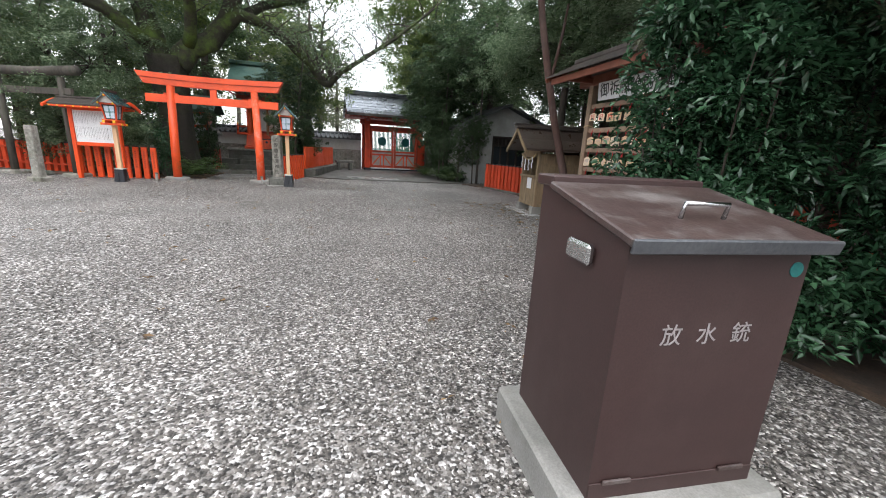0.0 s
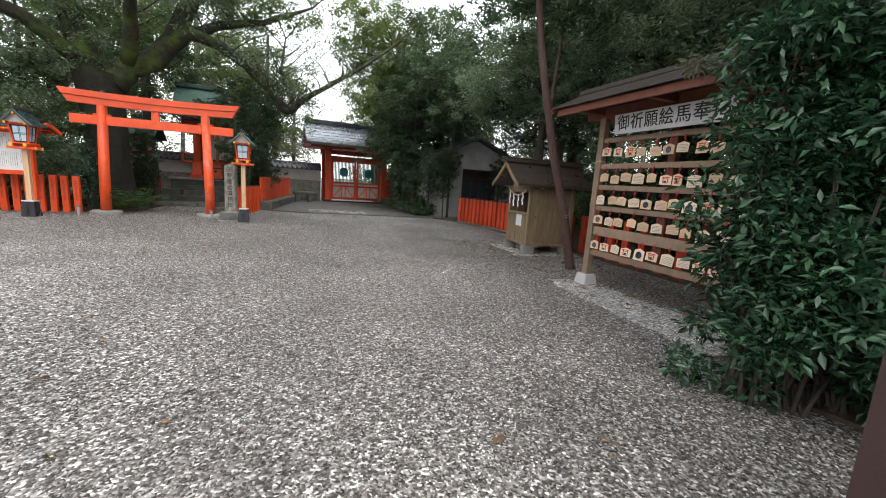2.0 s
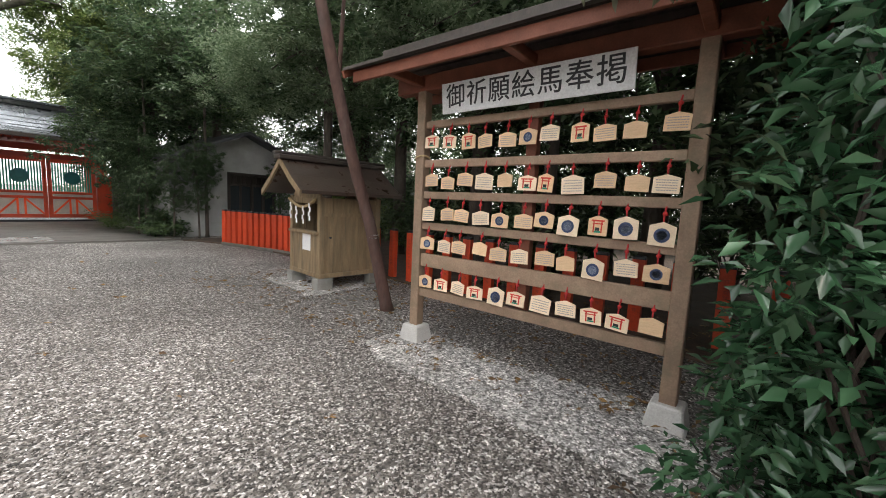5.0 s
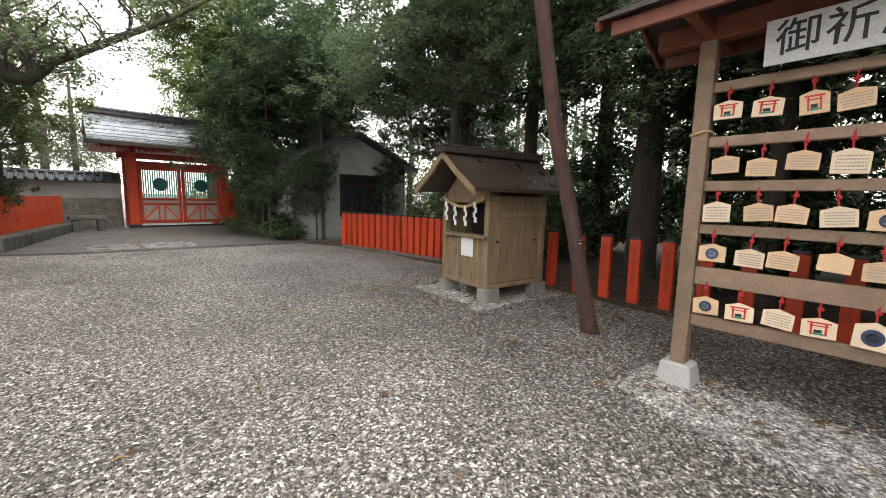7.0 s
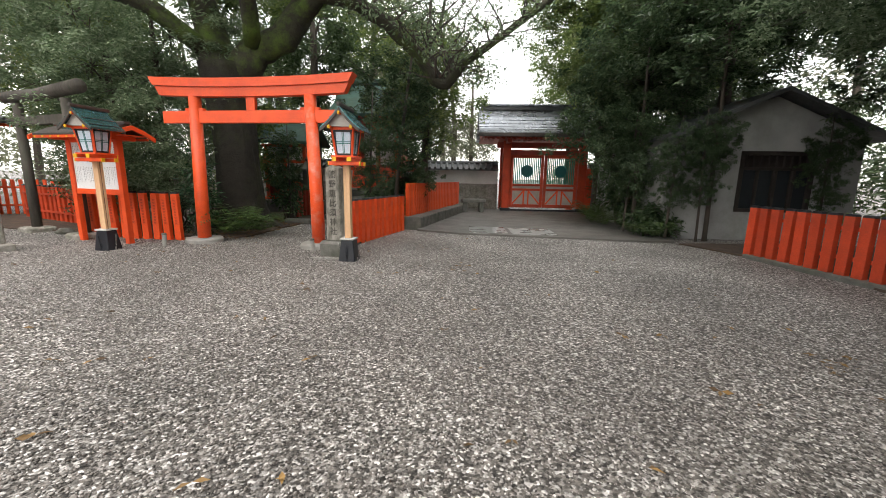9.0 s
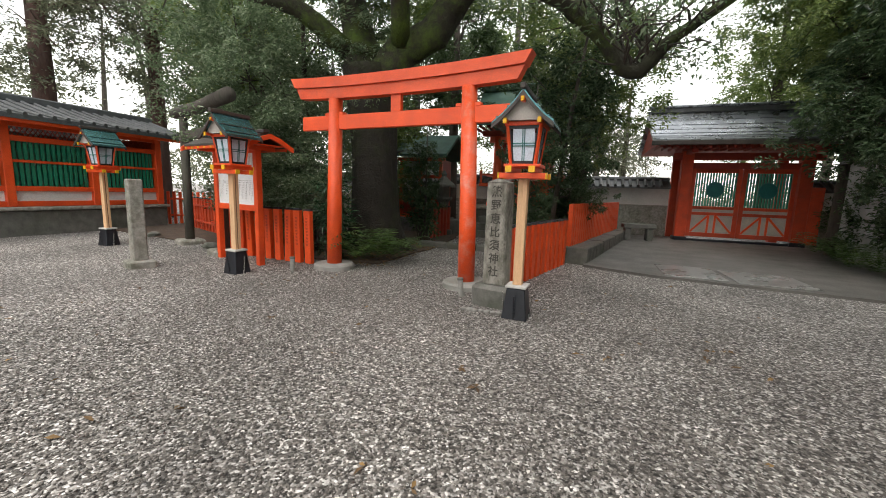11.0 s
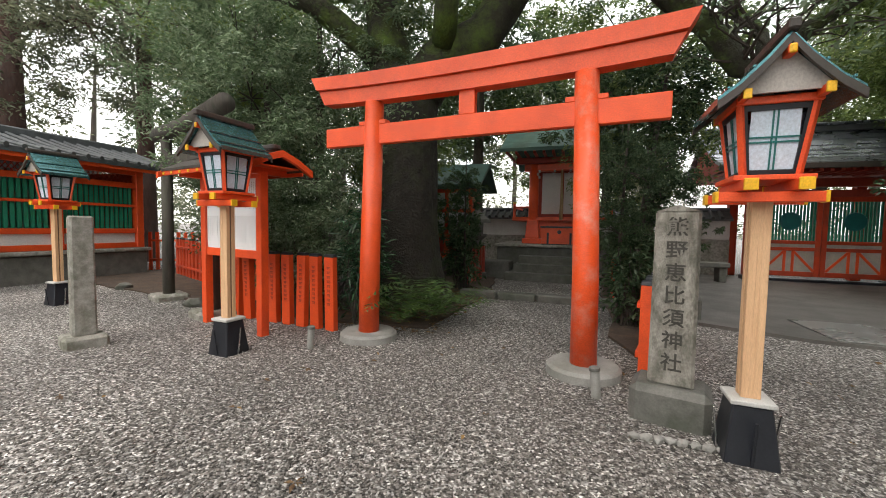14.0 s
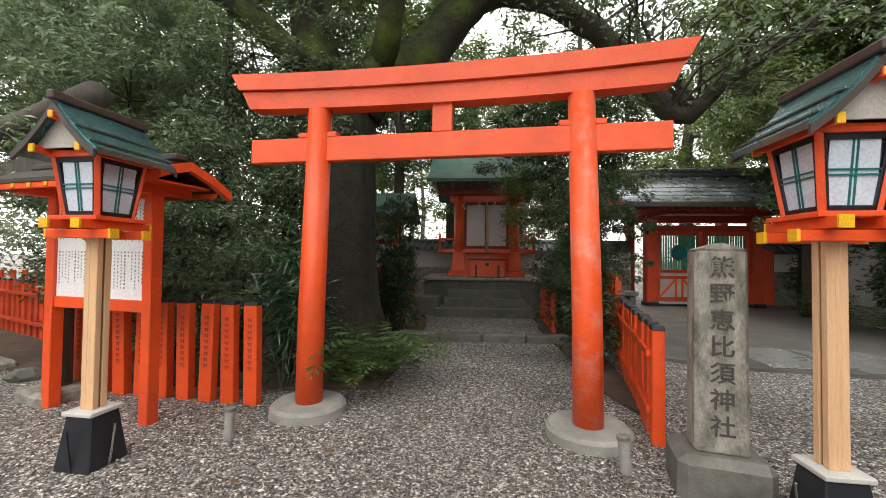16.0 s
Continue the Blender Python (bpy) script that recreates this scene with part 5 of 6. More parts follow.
# ---- votive plaques on the rack ----
def ema(kind, w, h, wood):
    t = thing("ema_plaque", {"torii": "wooden votive plaque painted with a small red torii", "blue": "wooden votive plaque with a round blue emblem",
                             "text": "wooden votive plaque covered with handwriting", "plain": "plain blank wooden votive plaque"}[kind], "votive plaque", None, "votive plaques on the rack")
    bm = extrude_profile([(-w / 2, -h), (w / 2, -h), (w / 2, -h * 0.18), (0, 0), (-w / 2, -h * 0.18)], "x", -0.005, 0.005)
    bmesh.ops.bevel(bm, geom=list(bm.edges), offset=0.0015, segments=1, affect="EDGES")
    part("plaque", bm, wood, t)
    part("cord", tube([(0, 0, -0.012), (0.006, 0.004, 0.05), (0.02, 0, 0.11)], [0.005, 0.008, 0.006], 6), REDCORD, t, "red hanging cord")
    f = -0.0065
    kn = bmesh.new()
    bmesh.ops.create_icosphere(kn, subdivisions=1, radius=0.016)
    kn.transform(Matrix.Translation((0.004, 0.0, 0.055)) @ Matrix.Diagonal((0.7, 1.2, 1.1, 1)))
    part("knot", kn, REDCORD, t)
    if kind == "torii":
        bm = bmesh.new()
        for b_ in ((-0.34, -0.30, 0.34, -0.22), (-0.27, -0.44, 0.27, -0.38), (-0.24, -0.86, -0.17, -0.30), (0.17, -0.86, 0.24, -0.30)):
            box(f, b_[0] * w, b_[1] * h, f + 0.001, b_[2] * w, b_[3] * h, 0, bm)
        part("painted_torii", bm, REDINK, t)
        bm = bmesh.new()
        box(f, -0.10 * w, -0.76 * h, f + 0.001, 0.13 * w, -0.60 * h, 0, bm)
        part("painted_bird", bm, INK, t)
        bm = bmesh.new()
        box(f + 0.0004, -0.16 * w, -0.86 * h, f + 0.0012, 0.16 * w, -0.77 * h, 0, bm)
        part("painted_grass", bm, GREEN, t)
    elif kind == "blue":
        for r, mt in ((0.30, BLUEINK), (0.20, PALEINK)):
            bm = bmesh.new()
            bmesh.ops.create_cone(bm, cap_ends=True, segments=18, radius1=r * h, radius2=r * h, depth=0.0008)
            bm.transform(pose(f + (0.0004 if r > 0.3 else -0.0005), 0, -0.56 * h, 0, 90, 0))
            part("emblem", bm, mt, t)
    elif kind == "text":
        rng = random.Random(int(w * 1e4))
        bm = bmesh.new()
        for r in range(5):
            y = -0.4 * w
            while y < 0.36 * w:
                s = rng.uniform(0.03, 0.09) * w
                box(f, y, -(0.28 + r * 0.135) * h - 0.05 * h, f + 0.001, y + s, -(0.28 + r * 0.135) * h, 0, bm)
                y += s + 0.025 * w
        part("handwriting", bm, GREYINK, t)
    return t


REDINK = mat("red_paint", (0.62, 0.035, 0.02), (0.52, 0.03, 0.018), 20, 0.5, 0.0)
BLUEINK = mat("blue_paint", (0.03, 0.05, 0.12), (0.025, 0.04, 0.10), 60, 0.5, 0.0)
PALEINK = mat("pale_blue_paint", (0.30, 0.33, 0.38), (0.05, 0.08, 0.17), 55, 0.5, 0.0)
protos = [ema("torii", 0.169, 0.130, EMA2), ema("text", 0.171, 0.130, EMA2), ema("blue", 0.167, 0.136, EMA), ema("text", 0.164, 0.127, EMA), ema("plain", 0.159, 0.124, EMA),
          ema("torii", 0.141, 0.153, EMA), ema("blue", 0.169, 0.169, EMA2), ema("text", 0.174, 0.153, EMA2)]
rng_e = random.Random(11)
rows_e = [(2.165, "00533215343"), (1.785, "33374057341"), (1.465, "73312326566"), (1.15, "21343134612"), (0.755, "20106071004")]
used = set()
for z, codes in rows_e:
    for i, c in enumerate(codes):
        y = RACK_Y1 - 0.16 - i * 0.214 + rng_e.uniform(-0.025, 0.025)
        m = RACK_M @ pose(RACK_X - 0.048 + rng_e.uniform(-0.004, 0.002), y, z + rng_e.uniform(-0.02, 0.02), rng_e.uniform(-5, 5), rng_e.uniform(1, 5), rng_e.uniform(-9, 9))
        p = protos[int(c)]
        if c not in used:
            used.add(c)
            p.matrix_basis = m
        else:
            copy_thing(p, m)
for c in range(8):
    if str(c) not in used:
        protos[c].matrix_basis = RACK_M @ pose(RACK_X - 0.05, RACK_Y1 - 0.3 - c * 0.2, 1.5)


# ---- trees ----
def blob_points(rng, n, r, shell=0.35, flat=0.8):
    """Points through a lumpy crown, thicker towards its outside."""
    p = rng.normal(size=(n, 3))
    p /= np.linalg.norm(p, axis=1, keepdims=True)
    k = (shell + (1 - shell) * rng.rand(n, 1)) ** 0.6
    lump = 1 + 0.28 * np.sin(p[:, :1] * 4.1 + 1.3) * np.cos(p[:, 1:2] * 3.7) + 0.16 * rng.normal(size=(n, 1))
    return p * k * lump * r * np.array([1, 1, flat])


CROWN_R = 2.5
# leaf tones raised so their colour carries silver glints and lit foliage
LEAF_SHEEN = leaf_mat("silvery_evergreen_leaf", (0.10, 0.155, 0.075), (0.33, 0.41, 0.26), 0.25, 0.5, 0.9)


def crown_mesh(name, material, seed, clusters=150, leaves=15000, length=0.13, width=0.05, spread=0.42, droop=0.15):
    rng = np.random.RandomState(seed)
    c = blob_points(rng, clusters, CROWN_R)
    return leaf_mesh(name, c, spread * (0.5 + rng.rand(clusters)), leaves, length, width, material, seed + 1, 0.5, 0.25, droop)


CROWNS = {
    "dark": [crown_mesh("dark_crown", LEAF_DARK, 10 + i, 100, 8500, 0.16, 0.066, 0.33) for i in range(2)],
    "mid": [crown_mesh("mid_crown", LEAF_MID, 20 + i, 100, 9000, 0.15, 0.055, 0.33) for i in range(2)],
    "sheen": [crown_mesh("sheen_crown", LEAF_SHEEN, 50 + i, 110, 11000, 0.12, 0.042, 0.34) for i in range(2)],
    "light": [crown_mesh("light_crown", LEAF_LIGHT, 30, 95, 7500, 0.15, 0.06, 0.36)],
    "grey": [crown_mesh("grey_crown", LEAF_GREY, 40, 70, 4200, 0.15, 0.05, 0.42)],
}
LABELS = {"sheen": "evergreen tree with small leaves lightened for glints", "dark": "dark glossy evergreen tree with dense foliage", "mid": "evergreen tree with fine mid-green leaves",
          "light": "tree with light yellow-green foliage", "grey": "sparse tree with grey-green leaves and bare twigs"}
tree_rng = random.Random(5)


def limb_points(a, b, sag, k=5, jitter=0.15, rng=tree_rng):
    a, b = Vector(a), Vector(b)
    L = (b - a).length
    out = []
    for i in range(k + 1):
        t = i / k
        j = jitter * L * 0.25 * math.sin(math.pi * t)
        out.append(a.lerp(b, t) + Vector((rng.uniform(-j, j), rng.uniform(-j, j), sag * math.sin(math.pi * t) + rng.uniform(-j, j) * 0.5)))
    return out


def tree(x, y, h, r, kind, crowns, bark=None, lean=(0, 0), label="", stems=None):
    """A trunk with limbs to each part of the crown; crowns are (dx, dy, z, scale, squash)."""
    if x > 4.5 and y < 17:
        x, y = x - 0.65, y - 0.35
    t = thing("tree", label or LABELS[kind], "tree", pose(x, y, 0))
    bark = bark or BARK
    top = Vector((lean[0], lean[1], h))
    pts = [Vector((0, 0, -0.1)), Vector((0, 0, 0.12)), Vector((lean[0] * 0.15, lean[1] * 0.15, h * 0.25)), Vector((lean[0] * 0.5, lean[1] * 0.5, h * 0.6)), top]
    part("trunk", tube(pts, [r * 1.5, r * 1.15, r * 0.95, r * 0.75, r * 0.35], 12, rough=0.25, seed=x), bark, t, smooth=True)
    for i, (dx, dy, z, sc, sq) in enumerate(crowns):
        c = Vector((dx, dy, z))
        f = min(0.9, max(0.25, (z - 0.8 * sc) / h))
        start = Vector((lean[0] * f, lean[1] * f, h * f))
        part("limb", tube(limb_points(start, c, 0.1), [r * 0.42, r * 0.36, r * 0.28, r * 0.2, r * 0.14, r * 0.07], 7), bark, t, smooth=True)
        bm = bmesh.new()
        for q in range(9):
            e = c + Vector((tree_rng.uniform(-1, 1), tree_rng.uniform(-1, 1), tree_rng.uniform(-0.6, 0.8))) * sc * 1.9
            tube(limb_points(c, e, 0.05, 3), [r * 0.10 + 0.008, r * 0.07 + 0.006, 0.01, 0.005], 5, bm)
        tagged(part("twig_work", bm, bark, t), kind="stuff")
        k = CROWNS[kind]
        o = new("crown", k[(i + int(abs(x * 7))) % len(k)])
        o.parent = t
        o.matrix_basis = Matrix.LocRotScale(c, Euler((tree_rng.uniform(-0.4, 0.4), tree_rng.uniform(-0.4, 0.4), tree_rng.uniform(0, 6.28))), Vector((sc, sc, sc * sq)))
    return t


# right side: thicket behind the rack and the box
tree(5.0, -6.6, 6.5, 0.17, "dark", [(-0.6, 0.2, 4.6, 1.0, 0.8), (0.9, -1.2, 3.6, 0.9, 0.9), (0.8, 1.4, 4.4, 0.8, 0.8), (-0.9, 1.75, 2.7, 0.36, 0.9), (-1.2, 1.6, 3.5, 0.5, 0.7), (-1.3, 1.2, 4.4, 0.6, 0.8), (-0.8, 2.7, 3.9, 0.36, 0.6)], BARK_RED, (-1.2, 0.8), "leaning evergreen tree with a reddish trunk beside the box")
tree(6.1, -5.2, 6.5, 0.20, "dark", [(0.2, 0.5, 3.4, 0.9, 0.9), (-0.5, -0.9, 5.2, 1.0, 0.8), (0.8, 0, 2.2, 0.7, 0.9), (-0.9, 1.3, 4.5, 0.8, 0.7)], BARK, (0.2, 0.2))
tree(8.3, -3.0, 8.0, 0.17, "dark", [(0, 0.4, 3.9, 1.05, 0.8), (-0.6, 0.2, 6.0, 1.1, 0.8), (0.8, -1.2, 2.6, 0.8, 0.9)])
tree(7.9, -1.4, 6.5, 0.12, "sheen", [(-1.0, 0.2, 4.7, 0.8, 0.7), (-0.4, 1.4, 4.0, 0.7, 0.8), (-0.2, 2.6, 5.0, 0.8, 0.7)])
tree(7.9, 4.6, 7.5, 0.13, "sheen", [(-0.6, 0.4, 5.0, 0.8, 0.7), (-0.2, 2.0, 4.6, 0.8, 0.8), (0.4, -1.2, 4.4, 0.7, 0.8)])
# first two crowns hang unseen over the court, added to shade the gravel
tree(9.0, 0.6, 11.0, 0.24, "dark", [(-5.8, 2.8, 9.6, 1.1, 0.7), (-6.6, 0.6, 10.2, 1.1, 0.7), (-0.6, 0, 4.6, 1.05, 0.75), (0.2, 0.8, 6.6, 1.1, 0.8), (0.6, -0.8, 3.1, 0.7, 0.8)])
tree(9.6, 3.6, 9.0, 0.18, "mid", [(-0.4, 0, 5.0, 1.1, 0.75), (-0.8, 0.6, 6.6, 1.1, 0.8)])
tree(10.2, 6.4, 9.5, 0.17, "dark", [(-0.8, 0.6, 5.2, 1.2, 0.75), (-1.0, -0.6, 7.2, 1.1, 0.8)])
tree(11.5, -1.5, 9.0, 0.25, "mid", [(0, 0, 4.5, 1.2, 0.9), (0, 1, 6.6, 1.2, 0.9), (0.4, -0.5, 2.2, 1.0, 0.8)])
tree(12.5, 3.0, 9.0, 0.25, "mid", [(0, 0, 5.2, 1.2, 0.8), (0.2, 0.6, 7.5, 1.2, 0.8)])
tree(7.8, -8.6, 7.5, 0.22, "dark", [(0, 0, 3.6, 1.1, 0.9), (-0.8, 0.5, 5.6, 1.1, 0.8), (0.6, 1.2, 2.1, 0.9, 0.8)])
tree(9.5, -6.2, 8.0, 0.22, "mid", [(0, 0, 3.4, 1.2, 0.9), (0, 0.8, 5.8, 1.2, 0.9)])
tree(13.2, 9.0, 9.0, 0.25, "mid", [(-2.0, 0.4, 4.4, 0.9, 0.9), (0, 0, 5.6, 1.3, 0.8), (-1.0, 0.8, 7.0, 1.2, 0.8), (1.0, 0, 4.0, 1.0, 0.8)])
# before the house and the gate
for i_, (sx, sy, sh) in enumerate(((6.35, 10.15, 2.4), (7.0, 9.95, 2.6), (5.8, 11.4, 2.8), (9.9, 10.0, 2.4))):
    tree(sx, sy, sh + 0.6, 0.028, "dark", [(0.05, 0.0, sh * 0.5, 0.16, 1.4), (-0.1, 0.05, sh * 0.78, 0.2, 1.2), (0.15, 0.0, sh, 0.24, 1.0)], BARK, (0.1 * (-1) ** i_, 0), "thin dark-leaved sapling before the store house")
tree(6.9, 13.9, 6.5, 0.11, "dark", [(-0.9, -0.6, 2.9, 0.72, 0.9), (0.2, -0.5, 3.9, 0.85, 0.8), (0.5, 0.6, 5.4, 1.0, 0.9), (-0.6, 0.3, 5.0, 0.7, 0.8)], BARK, (0.2, -0.3), "slender evergreen tree beside the gate")
tree(6.0, 11.3, 5.0, 0.055, "dark", [(0.0, 0.2, 1.7, 0.36, 1.1), (0.1, 0.5, 3.0, 0.5, 0.9), (-0.2, 0.9, 2.2, 0.5, 1.0)], BARK, (0.1, 0.3), "thin young evergreen beside the store house")
tree(7.3, 10.1, 6.5, 0.05, "dark", [(0.0, 0.1, 2.2, 0.2, 1.3), (0.2, 0.4, 5.0, 0.8, 0.8), (-0.7, 0.8, 5.8, 0.9, 0.8)], BARK, (0.1, 0.3), "thin evergreen stems before the store house")
tree(8.6, 12.2, 8.5, 0.18, "mid", [(0, 0, 5.3, 1.2, 0.75), (-1.0, 0.6, 6.8, 1.1, 0.9)])
tree(7.4, 17.6, 9.5, 0.20, "light", [(-0.8, 0, 5.6, 0.9, 0.9), (-1.2, 0.2, 7.4, 0.9, 0.9), (0.6, 0, 6.6, 1.2, 0.9)])
tree(6.4, 15.8, 9.5, 0.14, "light", [(-0.9, 0, 6.3, 0.8, 0.9), (-1.3, 0.1, 7.7, 0.8, 0.9), (-0.4, 0.2, 8.6, 1.0, 0.9), (-1.6, -0.2, 9.2, 0.9, 0.9), (1.2, 0, 6.9, 1.0, 0.9)])
tree(8.8, 14.8, 10.0, 0.2, "mid", [(0, 0, 7.0, 1.1, 0.8), (-0.6, -0.4, 8.8, 1.1, 0.8)])
tree(6.6, 23.0, 10.5, 0.2, "light", [(0, 0, 5.2, 1.1, 0.9), (0.3, 0, 7.4, 1.1, 0.9), (1.8, 0, 9.0, 1.0, 0.9)])
tree(12.5, 21.5, 10.5, 0.2, "light", [(0, 0, 5.2, 1.2, 0.9), (0.3, 0, 8.0, 1.3, 0.9)])
tree(10.5, 17.5, 10, 0.25, "mid", [(0, 0, 5.2, 1.3, 0.9), (-0.4, 0, 7.8, 1.3, 0.9), (0, 0, 3.0, 0.9, 0.8)])


def big_tree():
    t = thing("camphor_tree", "huge old mossy evergreen tree with spreading limbs", "tree", pose(-5.45, 10.2, 0))
    base = bmesh.new()
    n = 56
    steps = [(-0.15, 0.92), (0.06, 0.78), (0.25, 0.66), (0.7, 0.58), (1.5, 0.55), (2.6, 0.54), (3.5, 0.58), (4.2, 0.66)]
    zs = [p[0] for p in steps]
    prof = [(z, float(np.interp(z, zs, [p[1] for p in steps]))) for z in np.linspace(-0.15, 4.2, 40)]
    rings = []
    for z, r in prof:
        ring = []
        for k in range(n):
            a = 2 * math.pi * k / n
            root = max(0, math.sin(a * 3.5 + 1)) ** 3 * 0.30 * math.exp(-max(z, 0) * 3)
            rr = r * (1 + 0.09 * noise.noise(Vector((math.cos(a) * 1.6, math.sin(a) * 1.6, z * 0.7)))) + root + 0.045 * noise.noise(Vector((math.cos(a) * 7, math.sin(a) * 7, z * 0.8)))
            ring.append(base.verts.new((math.cos(a) * rr - 0.05 * z, math.sin(a) * rr * 0.9, z)))
        rings.append(ring)
    for r0, r1 in zip(rings, rings[1:]):
        for k in range(n):
            base.faces.new((r0[k], r0[(k + 1) % n], r1[(k + 1) % n], r1[k]))
    base.faces.new(rings[-1])
    part("trunk", base, BARK_MOSS, t, smooth=True)
    limbs = [
        ([(-0.35, 0, 3.9), (-0.6, 0.1, 4.8), (-0.9, 0.2, 5.9), (-1.4, 0.3, 7.6), (-1.8, 0.2, 10)], [0.48, 0.38, 0.33, 0.26, 0.15]),
        ([(0.1, 0.1, 4.0), (0.55, 0.2, 4.65), (1.2, 0.3, 4.95), (1.75, 0.35, 5.7), (2.3, 0.3, 7.0), (2.6, 0, 9)], [0.45, 0.40, 0.36, 0.33, 0.25, 0.14]),
        ([(1.5, 0.3, 5.3), (2.2, 0.2, 5.95), (3.2, 0.2, 5.75), (4.0, 0.3, 5.3), (4.7, 0.35, 4.6), (5.2, 0.4, 3.95), (5.5, 0.35, 3.85), (5.95, 0.2, 4.35), (6.9, 0.1, 5.0), (8.2, 0, 5.9), (9.8, -0.4, 7.2)], [0.24, 0.21, 0.19, 0.18, 0.17, 0.16, 0.14, 0.11, 0.095, 0.075, 0.035]),
        ([(5.5, 0.35, 3.9), (5.6, 0.8, 4.6), (5.2, 1.5, 5.6), (5.4, 2.2, 7.0)], [0.10, 0.085, 0.06, 0.03]),
        ([(-0.6, 0.0, 4.5), (-1.6, -0.8, 5.4), (-2.8, -1.6, 5.6), (-4.2, -2.5, 5.3), (-5.4, -3.0, 5.6)], [0.25, 0.2, 0.16, 0.11, 0.05]),
        ([(0.6, -0.1, 4.7), (1.0, -1.2, 5.8), (1.4, -2.5, 6.4), (2.0, -4.2, 6.7)], [0.22, 0.17, 0.13, 0.06]),
        ([(1.75, 0.3, 5.7), (3.0, 1.0, 6.6), (4.6, 1.4, 7.2), (6.4, 1.6, 8.2)], [0.2, 0.15, 0.11, 0.05]),
    ]
    ends = []
    for p, r in limbs:
        fine, rad = [], []
        for i in range(len(p) - 1):
            for k in range(3):
                f = k / 3
                v = Vector(p[i]).lerp(Vector(p[i + 1]), f)
                w = 0.10 * r[i] / 0.3
                v += Vector((noise.noise(v * 0.9), noise.noise(v * 0.9 + Vector((5, 0, 0))), noise.noise(v * 0.9 + Vector((0, 7, 0))))) * w
                fine.append(v)
                rad.append(r[i] + (r[i + 1] - r[i]) * f)
        fine.append(Vector(p[-1]))
        rad.append(r[-1])
        part("limb", tube(fine, rad, 12, rough=0.2, seed=len(ends)), LIMB_MOSS, t, "mossy limb", smooth=True)
        ends += [(v, q) for v, q in zip(fine, rad) if q < 0.2]
    bm = bmesh.new()
    rng = random.Random(8)
    tips = []
    for v, q in ends:
        for _ in range(2):
            e = v + Vector((rng.uniform(-1, 1), rng.uniform(-1, 1), rng.uniform(-0.1, 1.0))) * 1.5
            tube(limb_points(v, e, 0.1, 4, 0.5, rng), [0.03, 0.024, 0.018, 0.012, 0.005], 5, bm)
            tips.append(e)
            for _ in range(2):
                e2 = e + Vector((rng.uniform(-1, 1), rng.uniform(-1, 1), rng.uniform(-0.4, 0.6))) * 0.7
                tube(limb_points(e, e2, 0.05, 2, 0.5, rng), [0.01, 0.007, 0.003], 4, bm)
    tagged(part("twig_work", bm, BARK, t), kind="stuff")
    c = [tuple(v) for v in tips]
    o = new("crown", leaf_mesh("sprays", c, 0.55, 9000, 0.11, 0.045, LEAF_SHEEN, 77, 0.5, 0.25, 0.1))
    o.parent = t
    # the last three crowns are added overhead, out of view, to shade the ground
    for i, (dx, dy, z, sc) in enumerate(((-1.5, 0.4, 7.6, 1.1), (1.8, 0.6, 8.2, 1.1), (4.2, 1.8, 8.4, 1.0), (0.2, -1.8, 8.4, 1.0), (-0.6, 2.4, 7.2, 1.0), (2.0, -4.6, 9.2, 1.0), (4.4, -3.4, 9.4, 0.95), (-0.4, -6.6, 9.6, 0.9))):
        o = new("crown", CROWNS["sheen" if i % 2 else "light"][0])
        o.parent = t
        o.matrix_basis = Matrix.LocRotScale((dx, dy, z), Euler((0.2, 0.1, i * 1.3)), Vector((sc, sc, sc * 0.75)))


big_tree()
# left side: evergreens between the grey torii and the red one
tree(-7.5, 10.2, 6.0, 0.10, "sheen", [(0.2, -0.7, 2.3, 0.60, 1.0), (-0.3, -0.4, 3.6, 0.8, 0.9), (0.4, 0, 4.9, 0.8, 0.8), (-1.0, -0.5, 1.7, 0.55, 1.0)], BARK, (0.1, -0.2))
tree(-9.4, 10.9, 6.5, 0.12, "sheen", [(0.3, -1.0, 2.6, 0.70, 1.0), (0, -0.6, 4.2, 0.9, 0.9), (-0.7, -0.2, 5.6, 0.9, 0.8)], BARK, (0, -0.2))
tree(-11.4, 12.4, 8.0, 0.15, "light", [(0, 0, 3.2, 0.8, 1.0), (0.3, 0, 5.2, 1.0, 0.9), (0, -0.4, 7.0, 1.0, 0.8)])
tree(-8.0, 13.5, 6.5, 0.2, "light", [(0, 0, 4.2, 0.9, 0.9), (0.6, 0, 2.4, 0.9, 0.9)])
tree(-6.0, 17.4, 9.5, 0.2, "mid", [(0, 0, 6.2, 1.1, 0.9), (0.4, 0, 8.0, 1.1, 0.9)])
tree(-13.6, 14.5, 10.0, 0.16, "grey", [(0, 0, 5.2, 1.1, 1.0), (0.4, 0, 8.2, 1.1, 1.0)])
tree(-17.5, 13.5, 12.0, 0.3, "grey", [(0, 0, 6.6, 1.3, 1.0), (-0.4, 0, 9.6, 1.3, 1.0), (1.4, 0.6, 8.0, 1.0, 1.0)], BARK_RED)
tree(-18.6, 10.4, 13.0, 0.34, "grey", [(0.4, 0, 6.2, 1.1, 1.0), (-0.4, 0, 9.4, 1.3, 1.0), (1.0, 1.4, 7.8, 1.0, 1.0)], BARK_RED)
tree(-16.0, 16.5, 11.0, 0.2, "light", [(0, 0, 5.2, 1.2, 1.0), (-0.4, 0, 7.6, 1.2, 1.0)])
tree(-19.5, 7.0, 12.0, 0.3, "grey", [(0, 0, 5.8, 1.3, 0.9), (-0.4, 0, 8.6, 1.3, 1.0)])
